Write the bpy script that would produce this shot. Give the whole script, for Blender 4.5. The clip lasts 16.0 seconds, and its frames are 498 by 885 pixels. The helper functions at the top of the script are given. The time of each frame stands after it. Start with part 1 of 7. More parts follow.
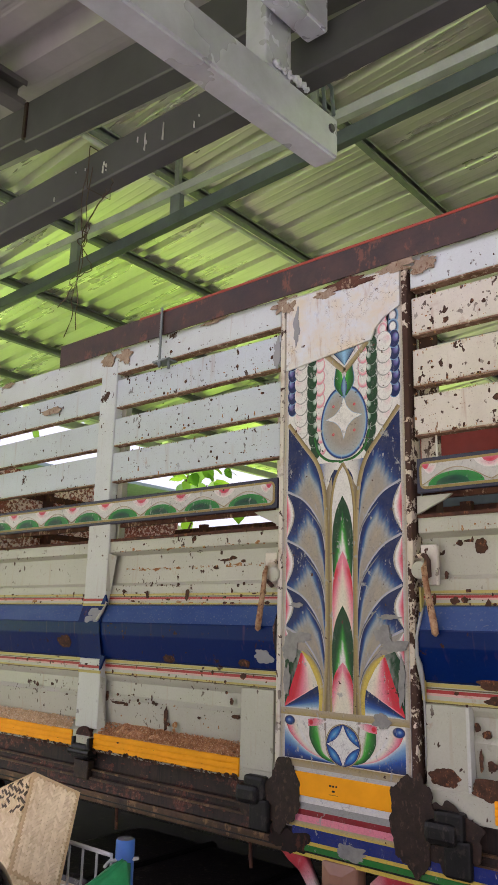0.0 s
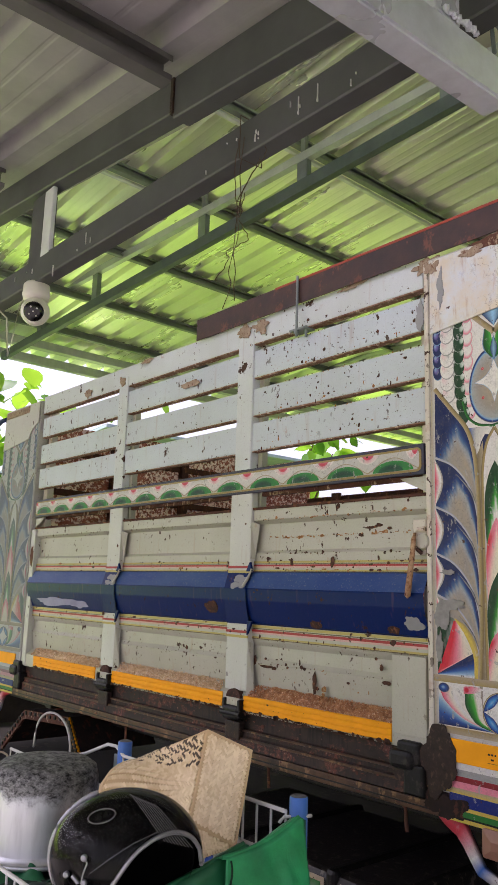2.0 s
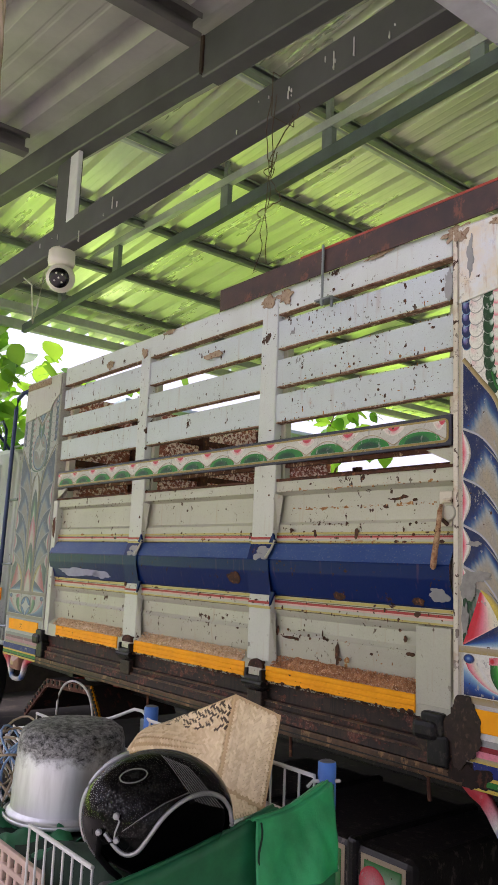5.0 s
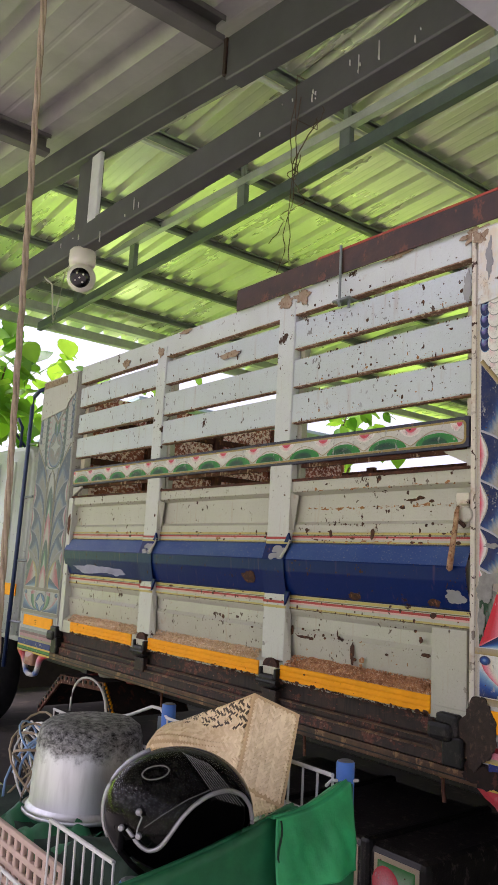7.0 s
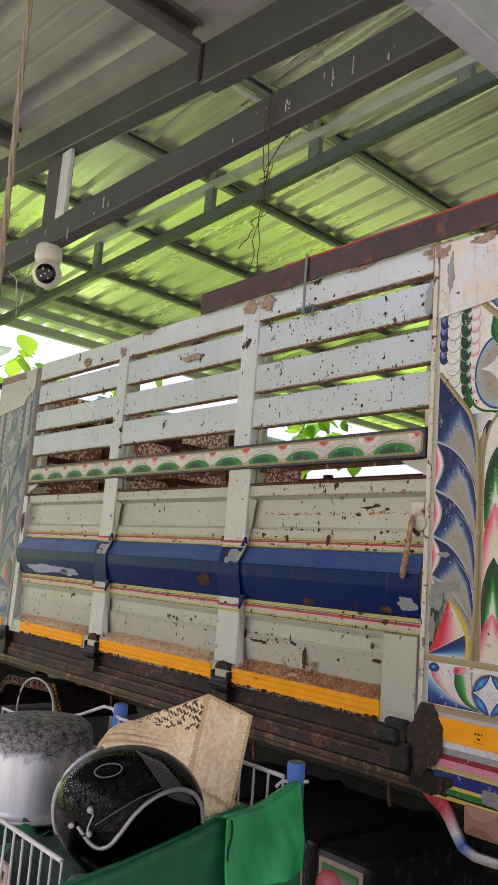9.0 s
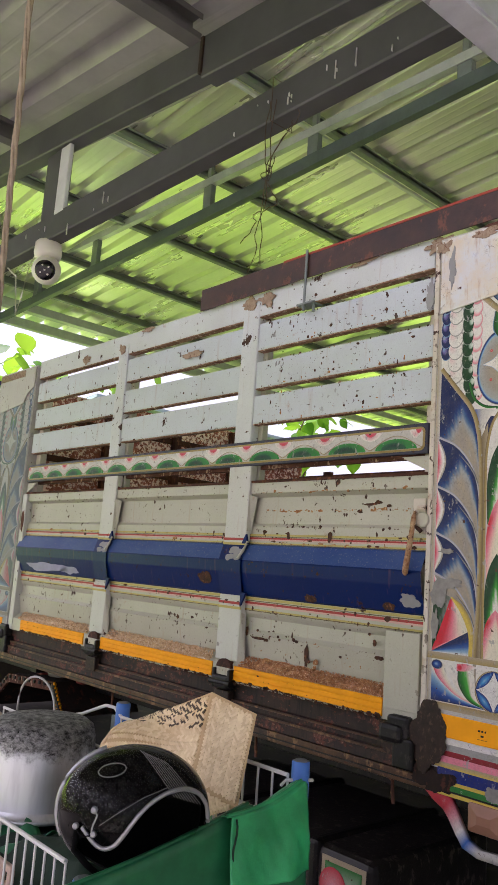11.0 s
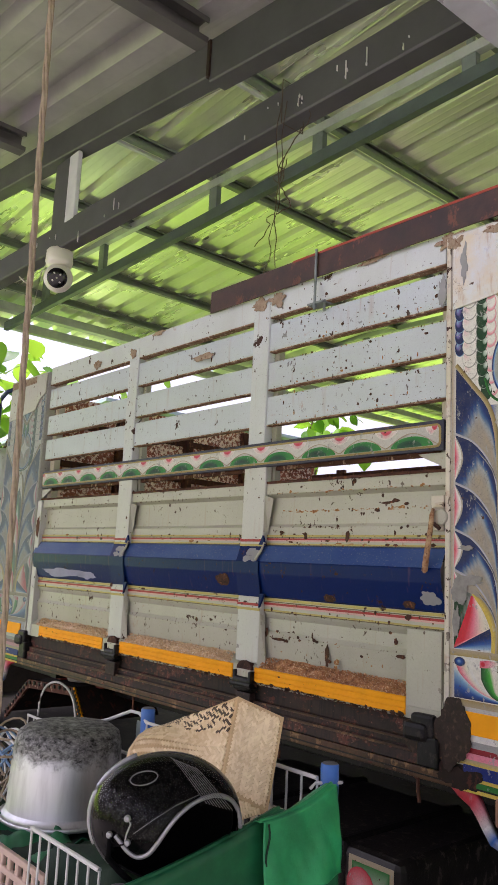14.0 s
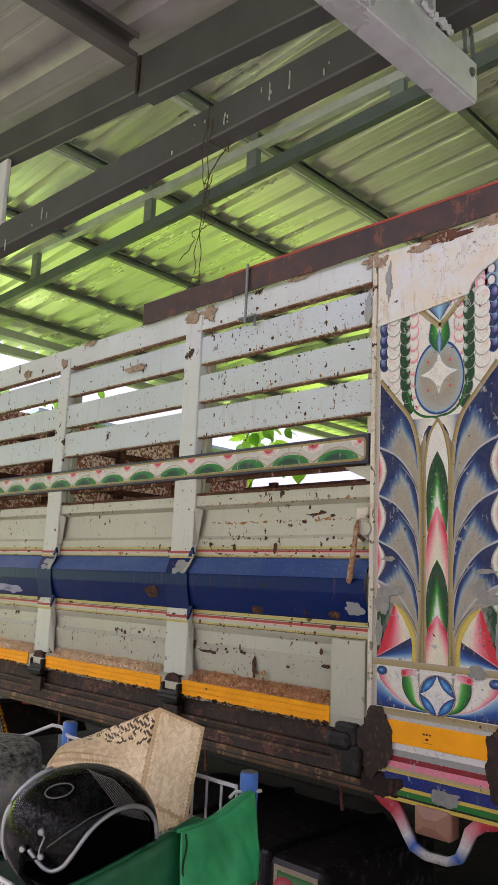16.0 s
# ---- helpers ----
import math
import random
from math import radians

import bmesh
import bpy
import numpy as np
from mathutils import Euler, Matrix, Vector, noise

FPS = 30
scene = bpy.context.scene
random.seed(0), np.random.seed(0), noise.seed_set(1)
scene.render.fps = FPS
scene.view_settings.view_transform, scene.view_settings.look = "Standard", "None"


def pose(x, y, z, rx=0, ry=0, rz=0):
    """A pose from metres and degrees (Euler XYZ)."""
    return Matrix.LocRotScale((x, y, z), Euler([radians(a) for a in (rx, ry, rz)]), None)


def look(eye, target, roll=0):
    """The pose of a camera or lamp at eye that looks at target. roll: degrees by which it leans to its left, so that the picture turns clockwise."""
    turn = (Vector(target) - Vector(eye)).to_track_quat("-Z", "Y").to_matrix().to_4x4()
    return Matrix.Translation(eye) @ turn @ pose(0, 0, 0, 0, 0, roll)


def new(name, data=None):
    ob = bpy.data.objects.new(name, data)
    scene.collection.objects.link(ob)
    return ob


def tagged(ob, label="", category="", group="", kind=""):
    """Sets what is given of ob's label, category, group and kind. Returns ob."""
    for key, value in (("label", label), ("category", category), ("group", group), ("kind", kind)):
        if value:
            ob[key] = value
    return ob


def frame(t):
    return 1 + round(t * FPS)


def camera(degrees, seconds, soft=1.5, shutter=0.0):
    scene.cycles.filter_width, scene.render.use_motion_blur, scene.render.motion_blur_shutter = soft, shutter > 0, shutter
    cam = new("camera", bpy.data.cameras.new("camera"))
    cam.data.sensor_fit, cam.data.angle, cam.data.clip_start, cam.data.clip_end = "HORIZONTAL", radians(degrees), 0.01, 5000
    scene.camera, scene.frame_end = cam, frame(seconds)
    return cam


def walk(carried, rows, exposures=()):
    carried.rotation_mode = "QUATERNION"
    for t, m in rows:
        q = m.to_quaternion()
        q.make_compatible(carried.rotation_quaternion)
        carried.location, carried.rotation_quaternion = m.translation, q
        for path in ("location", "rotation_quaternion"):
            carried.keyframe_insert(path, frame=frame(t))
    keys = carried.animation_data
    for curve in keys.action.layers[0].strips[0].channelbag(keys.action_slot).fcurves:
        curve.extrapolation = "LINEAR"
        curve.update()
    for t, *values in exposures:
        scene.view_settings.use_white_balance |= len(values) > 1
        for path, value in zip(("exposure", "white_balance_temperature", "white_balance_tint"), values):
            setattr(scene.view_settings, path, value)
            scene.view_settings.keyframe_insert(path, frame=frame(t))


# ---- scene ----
cam = camera(35.9, 16.0, soft=0.75)
PATH = [
    (0, (1.824, -2.359, 1.623), (0.559, -0.88, 2.085), 1.4),
    (0.5, (1.791, -2.386, 1.621), (0.461, -0.955, 2.045), 1.3),
    (1, (1.77, -2.408, 1.617), (0.392, -1.017, 2.023), 1.3),
    (1.5, (1.757, -2.432, 1.616), (0.299, -1.12, 2.007), 1.8),
    (2, (1.754, -2.426, 1.613), (0.26, -1.151, 1.99), 1.8),
    (2.5, (1.758, -2.418, 1.615), (0.262, -1.142, 1.98), 1.7),
    (3, (1.755, -2.415, 1.609), (0.272, -1.12, 1.961), 1.6),
    (3.5, (1.739, -2.417, 1.595), (0.248, -1.129, 1.937), 1.7),
    (4, (1.729, -2.422, 1.593), (0.221, -1.149, 1.919), 2.0),
    (4.5, (1.718, -2.432, 1.588), (0.198, -1.172, 1.907), 2.2),
    (5, (1.716, -2.433, 1.588), (0.187, -1.184, 1.904), 2.4),
    (5.2, (1.703, -2.436, 1.588), (0.163, -1.199, 1.905), 2.5),
    (7.5, (1.72, -2.461, 1.592), (0.173, -1.232, 1.902), 3.1),
    (8, (1.731, -2.463, 1.598), (0.236, -1.172, 1.913), 3.7),
    (8.5, (1.719, -2.478, 1.586), (0.246, -1.165, 1.913), 4.2),
    (9, (1.715, -2.479, 1.581), (0.24, -1.17, 1.912), 4.5),
    (11.5, (1.692, -2.476, 1.58), (0.22, -1.161, 1.902), 4.1),
    (12, (1.688, -2.48, 1.582), (0.216, -1.165, 1.902), 3.8),
    (12.5, (1.679, -2.481, 1.582), (0.207, -1.167, 1.902), 3.5),
    (13, (1.666, -2.486, 1.581), (0.188, -1.177, 1.902), 3.3),
    (13.5, (1.661, -2.493, 1.588), (0.174, -1.196, 1.908), 3.1),
    (14, (1.679, -2.495, 1.59), (0.19, -1.199, 1.911), 2.8),
    (14.5, (1.693, -2.502, 1.599), (0.203, -1.208, 1.924), 2.8),
    (15, (1.717, -2.48, 1.602), (0.295, -1.115, 1.938), 2.5),
    (15.5, (1.733, -2.479, 1.594), (0.374, -1.054, 1.946), 2.3),
    (16, (1.718, -2.486, 1.585), (0.345, -1.077, 1.946), 2.5),
]
walk(cam, [(t, look(eye, target, roll)) for t, eye, target, roll in PATH], exposures=((0, 0.38, 6170, 33), (16, 0.38, 6170, 33)))

# ---- light ----
world = bpy.data.worlds.new("world")
scene.world = world
world.use_nodes = True
wn = world.node_tree
sky = wn.nodes.new("ShaderNodeTexSky")
sky.sky_type = "NISHITA"
sky.sun_disc = False
sky.sun_elevation, sky.sun_rotation = radians(59), radians(-138)
sky.air_density, sky.dust_density, sky.ozone_density = 1.0, 4.0, 1.0
wn.nodes["Background"].inputs["Strength"].default_value = 0.15
haze = wn.nodes.new("ShaderNodeHueSaturation")
haze.inputs["Saturation"].default_value, haze.inputs["Value"].default_value = 0.35, 1.6
wn.links.new(sky.outputs[0], haze.inputs["Color"])
wn.links.new(haze.outputs[0], wn.nodes["Background"].inputs["Color"])
sun_data = bpy.data.lights.new("sun", "SUN")
sun_data.energy, sun_data.angle, sun_data.color = 5.0, radians(12), (1.0, 0.96, 0.88)
sun = new("sun", sun_data)
sun.matrix_world = look((-8, -9.0, 20), (0, 0, 0))


# ---- materials ----
def srgb(r, g, b):
    f = lambda c: c / 12.92 if c <= 0.04045 else ((c + 0.055) / 1.055) ** 2.4
    return (f(r), f(g), f(b), 1.0)


class Mat:
    """A node material with small helpers."""

    def __init__(self, name, rough=0.6, metal=0.0, spec=0.5):
        self.m = bpy.data.materials.new(name)
        self.m.use_nodes = True
        self.t = self.m.node_tree
        self.b = self.t.nodes["Principled BSDF"]
        self.b.inputs["Roughness"].default_value = rough
        self.b.inputs["Metallic"].default_value = metal
        self.b.inputs["Specular IOR Level"].default_value = spec
        self.co = self.t.nodes.new("ShaderNodeTexCoord").outputs["Object"]

    def link(self, a, b):
        self.t.links.new(a, b)

    def coords(self, scale):
        n = self.t.nodes.new("ShaderNodeMapping")
        n.inputs["Scale"].default_value = scale
        self.link(self.co, n.inputs["Vector"])
        return n.outputs[0]

    def noise(self, scale, detail=4.0, rough=0.6, stretch=(1, 1, 1), distort=0.0):
        n = self.t.nodes.new("ShaderNodeTexNoise")
        n.inputs["Scale"].default_value, n.inputs["Detail"].default_value = scale, detail
        n.inputs["Roughness"].default_value, n.inputs["Distortion"].default_value = rough, distort
        self.link(self.coords(stretch), n.inputs["Vector"])
        return n.outputs["Fac"]

    def voronoi(self, scale, stretch=(1, 1, 1)):
        n = self.t.nodes.new("ShaderNodeTexVoronoi")
        n.inputs["Scale"].default_value = scale
        self.link(self.coords(stretch), n.inputs["Vector"])
        return n.outputs["Distance"]

    def ramp(self, fac, lo, hi, a=0.0, b=1.0):
        n = self.t.nodes.new("ShaderNodeMapRange")
        n.inputs["From Min"].default_value, n.inputs["From Max"].default_value = lo, hi
        n.inputs["To Min"].default_value, n.inputs["To Max"].default_value = a, b
        self.link(fac, n.inputs["Value"])
        return n.outputs[0]

    def math(self, op, a, b):
        n = self.t.nodes.new("ShaderNodeMath")
        n.operation = op
        for i, v in enumerate((a, b)):
            if isinstance(v, (int, float)):
                n.inputs[i].default_value = v
            else:
                self.link(v, n.inputs[i])
        return n.outputs[0]

    def mix(self, fac, a, b):
        n = self.t.nodes.new("ShaderNodeMix")
        n.data_type = "RGBA"
        for key, v in ((0, fac), (6, a), (7, b)):
            if isinstance(v, (int, float, tuple)):
                n.inputs[key].default_value = v
            else:
                self.link(v, n.inputs[key])
        return n.outputs[2]

    def bump(self, h, strength=0.3, dist=0.01):
        n = self.t.nodes.new("ShaderNodeBump")
        n.inputs["Strength"].default_value, n.inputs["Distance"].default_value = strength, dist
        self.link(h, n.inputs["Height"])
        self.link(n.outputs[0], self.b.inputs["Normal"])

    def color(self, c):
        if isinstance(c, tuple):
            self.b.inputs["Base Color"].default_value = c
        else:
            self.link(c, self.b.inputs["Base Color"])
        return self

    def rough(self, r):
        self.link(r, self.b.inputs["Roughness"])
        return self


RUST = srgb(0.30, 0.19, 0.13)
RUST_L = srgb(0.60, 0.40, 0.26)


def worn_paint(name, base, amount=0.5, rough=0.45, grime=0.35, big=0.0, spec=0.5):
    """Old gloss paint on steel with rust freckles, patches, runs and grime."""
    m = Mat(name, rough, 0.0, spec)
    dirt = m.ramp(m.noise(3.0, 6, 0.65, (1, 1, 0.5)), 0.35, 0.75)
    dark = tuple(c * 0.62 for c in base[:3]) + (1.0,)
    col = m.mix(m.math("MULTIPLY", dirt, grime), base, (dark[0] * 1.05, dark[1], dark[2] * 0.85, 1))
    runs = m.ramp(m.noise(9.0, 3, 0.5, (4, 4, 0.35)), 0.62, 0.8)
    fine = m.ramp(m.noise(130, 4, 0.7), 0.42, 0.72)
    col = m.mix(m.math("MULTIPLY", fine, 0.22), col, dark)
    pin = m.ramp(m.noise(210, 2, 0.5), 0.70, 0.74)
    col = m.mix(m.math("MULTIPLY", pin, 0.7 * min(1.0, amount)), col, RUST)
    col = m.mix(m.math("MULTIPLY", runs, 0.35 * amount + 0.08), col, RUST_L)
    halo = m.ramp(m.noise(14, 5, 0.65), 0.685 - 0.05 * amount, 0.76 - 0.05 * amount)
    halo = m.math("MULTIPLY", halo, m.ramp(m.noise(1.7, 2), 0.42, 0.58))
    col = m.mix(m.math("MULTIPLY", halo, 0.5), col, RUST_L)
    spots = m.ramp(m.noise(38, 3, 0.55, (1, 1, 0.75)), 0.675 - 0.03 * amount, 0.695 - 0.03 * amount)
    patch = m.ramp(m.noise(6.5, 7, 0.7), 0.685 - 0.07 * big - 0.02 * amount, 0.70 - 0.07 * big - 0.02 * amount)
    spots = m.math("MULTIPLY", spots, m.ramp(m.noise(2.3, 2), 0.40, 0.55))
    worn = m.math("MAXIMUM", spots, patch)
    rustc = m.mix(m.noise(55, 3), RUST, srgb(0.22, 0.15, 0.12))
    col = m.mix(worn, col, rustc)
    m.color(col)
    m.rough(m.ramp(worn, 0, 1, rough, 0.9))
    m.bump(m.math("ADD", m.math("MULTIPLY", worn, -1.0), m.noise(60, 3)), 0.25, 0.003)
    return m.m


def rusty(name, a, b, scale=8.0, c=None, rough=0.85, spec=0.3):
    m = Mat(name, rough, 0.0, spec)
    col = m.mix(m.ramp(m.noise(scale, 7, 0.7), 0.35, 0.65), a, b)
    if c:
        col = m.mix(m.ramp(m.noise(scale * 2.7, 6, 0.7, (1, 1, 0.6)), 0.56, 0.62), col, c)
    m.color(col)
    m.bump(m.noise(scale * 6, 5), 0.4, 0.004)
    return m.m


def plain(name, col, rough=0.5, metal=0.0, vary=0.2, scale=12.0, bump=0.1, spec=0.5):
    m = Mat(name, rough, metal, spec)
    d = tuple(c * (1 - vary) for c in col[:3]) + (1.0,)
    m.color(m.mix(m.ramp(m.noise(scale, 6, 0.65), 0.3, 0.7), col, d))
    m.rough(m.ramp(m.noise(scale * 0.6, 4), 0.3, 0.7, rough * 0.85, min(1, rough * 1.2)))
    m.bump(m.noise(scale * 5, 4), bump, 0.003)
    return m.m


def crack_lines(m, scale, width):
    """Thin wandering lines where a noise crosses its middle."""
    return m.ramp(m.math("ABSOLUTE", m.math("SUBTRACT", m.noise(scale, 5, 0.6), 0.5), 0.0), 0.0, width, 1.0, 0.0)


def art_paint(name):
    """Hand-painted picture work: pigment from the mesh, crazed and chipped."""
    m = Mat(name, 0.5, 0.0, 0.3)
    n = m.t.nodes.new("ShaderNodeVertexColor")
    n.layer_name = "pigment"
    col = m.mix(m.math("MULTIPLY", m.ramp(m.noise(20, 6, 0.7), 0.4, 0.75), 0.12), n.outputs["Color"], srgb(0.50, 0.49, 0.46))
    fine = m.ramp(m.noise(150, 4, 0.7), 0.45, 0.72)
    col = m.mix(m.math("MULTIPLY", fine, 0.22), col, srgb(0.24, 0.22, 0.20))
    chips = m.ramp(m.noise(30, 6, 0.72, (1, 1, 0.6)), 0.62, 0.635)
    col = m.mix(m.math("MULTIPLY", chips, 0.8), col, srgb(0.60, 0.60, 0.58))
    worn = m.ramp(m.noise(4.5, 4, 0.6), 0.42, 0.62)
    craze = m.math("MULTIPLY", crack_lines(m, 26, 0.010), worn)
    col = m.mix(m.math("MULTIPLY", craze, 0.75), col, srgb(0.34, 0.31, 0.28))
    scuff = m.math("MULTIPLY", m.ramp(m.noise(60, 6, 0.75, (1, 1, 0.35)), 0.60, 0.66), worn)
    col = m.mix(m.math("MULTIPLY", scuff, 0.7), col, srgb(0.70, 0.69, 0.66))
    spots = m.ramp(m.noise(45, 3, 0.5), 0.71, 0.73)
    col = m.mix(spots, col, RUST)
    m.color(col)
    m.bump(m.math("ADD", m.noise(70, 4), m.math("MULTIPLY", craze, -0.6)), 0.3, 0.002)
    return m.m


def patched_paint(name):
    """Thick house paint brushed over ornament: cracked, yellowed, lifting from rust."""
    m = Mat(name, 0.5, 0.0, 0.4)
    col = m.mix(m.ramp(m.noise(7, 6, 0.7), 0.38, 0.62), srgb(0.80, 0.82, 0.84), srgb(0.82, 0.77, 0.68))
    ghost = m.ramp(m.noise(16, 5, 0.7), 0.60, 0.66)
    col = m.mix(m.math("MULTIPLY", ghost, 0.35), col, srgb(0.62, 0.60, 0.68))
    stain = m.ramp(m.noise(12, 5, 0.7, (2.5, 1, 0.5)), 0.56, 0.68)
    col = m.mix(m.math("MULTIPLY", stain, 0.5), col, srgb(0.66, 0.50, 0.36))
    craze = m.math("MULTIPLY", crack_lines(m, 17, 0.010), m.ramp(m.noise(5, 3), 0.45, 0.55))
    col = m.mix(m.math("MULTIPLY", craze, 0.8), col, srgb(0.36, 0.27, 0.20))
    bare = m.ramp(m.noise(20, 6, 0.7), 0.665, 0.675)
    col = m.mix(bare, col, RUST)
    m.color(col)
    m.bump(m.math("ADD", m.noise(30, 5), m.math("MULTIPLY", craze, -1.0)), 0.35, 0.003)
    return m.m


WHITE = worn_paint("cream_paint", srgb(0.705, 0.70, 0.63), 0.65, 0.42, 0.4, 0.1)
SLAT = worn_paint("off_white_paint", srgb(0.75, 0.785, 0.80), 0.85, 0.42, 0.28, 0.1)
WHITE_WORN = worn_paint("cream_paint_flaking", srgb(0.79, 0.81, 0.81), 1.0, 0.5, 0.40, 0.75)
WHITE_RUSTY = worn_paint("cream_paint_rust_freckled", srgb(0.83, 0.80, 0.74), 2.0, 0.5, 0.6, 0.5)
BLUE = worn_paint("navy_gloss", srgb(0.01, 0.125, 0.35), 0.3, 0.32, 0.25, 0.2, 0.14)
# paler navy holds the light on the upward facet, with dust film and specks
BLUE_LIT_DUSTY = Mat("navy_gloss_lit_and_dusty", 0.5, 0.0, 0.3)
film = BLUE_LIT_DUSTY.ramp(BLUE_LIT_DUSTY.noise(5, 7, 0.7, (0.5, 1, 1)), 0.30, 0.72, 0.12, 0.55)
speck = BLUE_LIT_DUSTY.ramp(BLUE_LIT_DUSTY.noise(120, 3, 0.6), 0.60, 0.66)
tone_ = BLUE_LIT_DUSTY.mix(film, srgb(0.02, 0.19, 0.46), srgb(0.32, 0.42, 0.55))
BLUE_LIT_DUSTY.color(BLUE_LIT_DUSTY.mix(BLUE_LIT_DUSTY.math("MULTIPLY", speck, 0.35), tone_, srgb(0.56, 0.54, 0.52)))
BLUE_LIT_DUSTY.bump(BLUE_LIT_DUSTY.noise(60, 3), 0.1, 0.002)
BLUE_LIT_DUSTY = BLUE_LIT_DUSTY.m
BROWN = rusty("grimy_brown_steel", srgb(0.17, 0.12, 0.095), srgb(0.085, 0.07, 0.06), 7, srgb(0.30, 0.17, 0.12))
BRONZE = rusty("brown_rail_paint", srgb(0.38, 0.27, 0.17), srgb(0.16, 0.11, 0.08), 5, srgb(0.50, 0.38, 0.25), 0.5)
BLACK = rusty("black_grease", srgb(0.09, 0.082, 0.075), srgb(0.045, 0.042, 0.04), 14, srgb(0.19, 0.17, 0.15), 0.5)
RUST_M = rusty("rust", srgb(0.36, 0.22, 0.15), srgb(0.23, 0.15, 0.12), 9, srgb(0.48, 0.31, 0.2))
RUST_PALE = rusty("rust_with_flaked_paint", srgb(0.42, 0.27, 0.21), srgb(0.28, 0.17, 0.14), 11, srgb(0.72, 0.62, 0.52))
SHADED_LIP = rusty("shade_and_rust_cream", srgb(0.62, 0.50, 0.41), srgb(0.42, 0.29, 0.21), 16, srgb(0.78, 0.71, 0.62))
RUST_MOTTLE = Mat("rust_mottled_with_cream", 0.85, 0.0, 0.3)
ground_ = RUST_MOTTLE.mix(RUST_MOTTLE.ramp(RUST_MOTTLE.noise(9, 7, 0.7), 0.35, 0.65), srgb(0.74, 0.45, 0.36), srgb(0.50, 0.28, 0.21))
fleck = RUST_MOTTLE.ramp(RUST_MOTTLE.math("ADD", RUST_MOTTLE.noise(34, 5, 0.7), RUST_MOTTLE.ramp(RUST_MOTTLE.noise(3.0, 4), 0.3, 0.7, -0.07, 0.07)), 0.50, 0.55)
RUST_MOTTLE.color(RUST_MOTTLE.mix(fleck, ground_, srgb(1.0, 0.90, 0.83)))
RUST_MOTTLE.bump(fleck, 0.3, 0.003)
RUST_MOTTLE = RUST_MOTTLE.m
HEAVY_RUST = worn_paint("cream_paint_rusted_through", srgb(0.82, 0.77, 0.69), 3.4, 0.6, 0.6, 2.3)
GREASE = rusty("caked_grease", srgb(0.22, 0.155, 0.115), srgb(0.12, 0.09, 0.07), 22, srgb(0.30, 0.22, 0.165), 0.6)
IRON_RED = rusty("angle_iron_red_oxide", srgb(0.30, 0.20, 0.17), srgb(0.20, 0.15, 0.14), 6, srgb(0.42, 0.25, 0.19), 0.5)
RED_EDGE = plain("red_primer", srgb(0.62, 0.22, 0.13), 0.6)
ART = art_paint("painted_ornament")
HEAD = patched_paint("patched_white_paint")
YELLOW = plain("amber_reflector", srgb(1.0, 0.67, 0.0), 0.55, 0.0, 0.14, 9, 0.05, 0.2)
SAW_PALE = rusty("pale_sawdust", srgb(0.92, 0.81, 0.66), srgb(0.74, 0.60, 0.45), 60, srgb(0.98, 0.93, 0.85), 1.0)
SAW = rusty("sawdust", srgb(0.82, 0.61, 0.43), srgb(0.57, 0.38, 0.25), 60, srgb(0.94, 0.83, 0.70), 1.0)
STEEL_D = plain("grey_painted_steel", srgb(0.32, 0.325, 0.325), 0.5, 0.1, 0.35, 5, 0.1)
STEEL_L = plain("galvanised_steel", srgb(0.50, 0.54, 0.55), 0.38, 0.5, 0.3, 6, 0.1)
STEEL_K = plain("canopy_purlin_steel", srgb(0.43, 0.43, 0.41), 0.45, 0.15, 0.3, 6, 0.1)
STEEL_C = plain("chord_steel", srgb(0.34, 0.39, 0.39), 0.45, 0.15, 0.35, 6, 0.1)
ZINC_AND_LIT = plain("zinc_bar_and_lit_face", srgb(0.84, 0.85, 0.86), 0.4, 0.1)
STEEL_M = plain("purlin_steel", srgb(0.50, 0.53, 0.52), 0.45, 0.2, 0.3, 7, 0.1)
EAVE = plain("galvanised_eave_beam", srgb(0.74, 0.76, 0.77), 0.4, 0.4, 0.25, 7, 0.1)
SHEET = Mat("zinc_roof_sheet", 0.3, 0.7)
SHEET.color(SHEET.mix(SHEET.ramp(SHEET.noise(2.0, 6, 0.7, (0.2, 1, 1)), 0.35, 0.7), srgb(0.95, 0.96, 0.90), srgb(0.84, 0.85, 0.79)))
SHEET.rough(SHEET.ramp(SHEET.noise(1.3, 5, 0.65, (0.4, 2, 1)), 0.3, 0.7, 0.25, 0.33))
SHEET.bump(SHEET.noise(25, 3, 0.5, (0.3, 1, 1)), 0.03, 0.004)
SHEET = SHEET.m
SHEET_OLD = plain("old_grey_roof_sheet", srgb(0.70, 0.69, 0.68), 0.45, 0.3, 0.35, 2.5, 0.08)
# floor earth, darkened so its colour holds the shade under the truck
SHADED_EARTH = rusty("shade_dark_earth", srgb(0.18, 0.16, 0.14), srgb(0.12, 0.105, 0.09), 1.5, srgb(0.23, 0.20, 0.17), 0.95)
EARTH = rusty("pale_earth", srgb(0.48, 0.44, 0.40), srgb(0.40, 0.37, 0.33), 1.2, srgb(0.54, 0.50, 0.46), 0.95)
BOUNCE_GROUND = rusty("pale_bounce_ground", srgb(0.66, 0.64, 0.61), srgb(0.58, 0.56, 0.53), 0.8, srgb(0.50, 0.48, 0.45), 0.9)
GRASS = rusty("grass_ground", srgb(0.66, 0.82, 0.27), srgb(0.56, 0.75, 0.22), 1.2, srgb(0.72, 0.84, 0.38), 0.95)


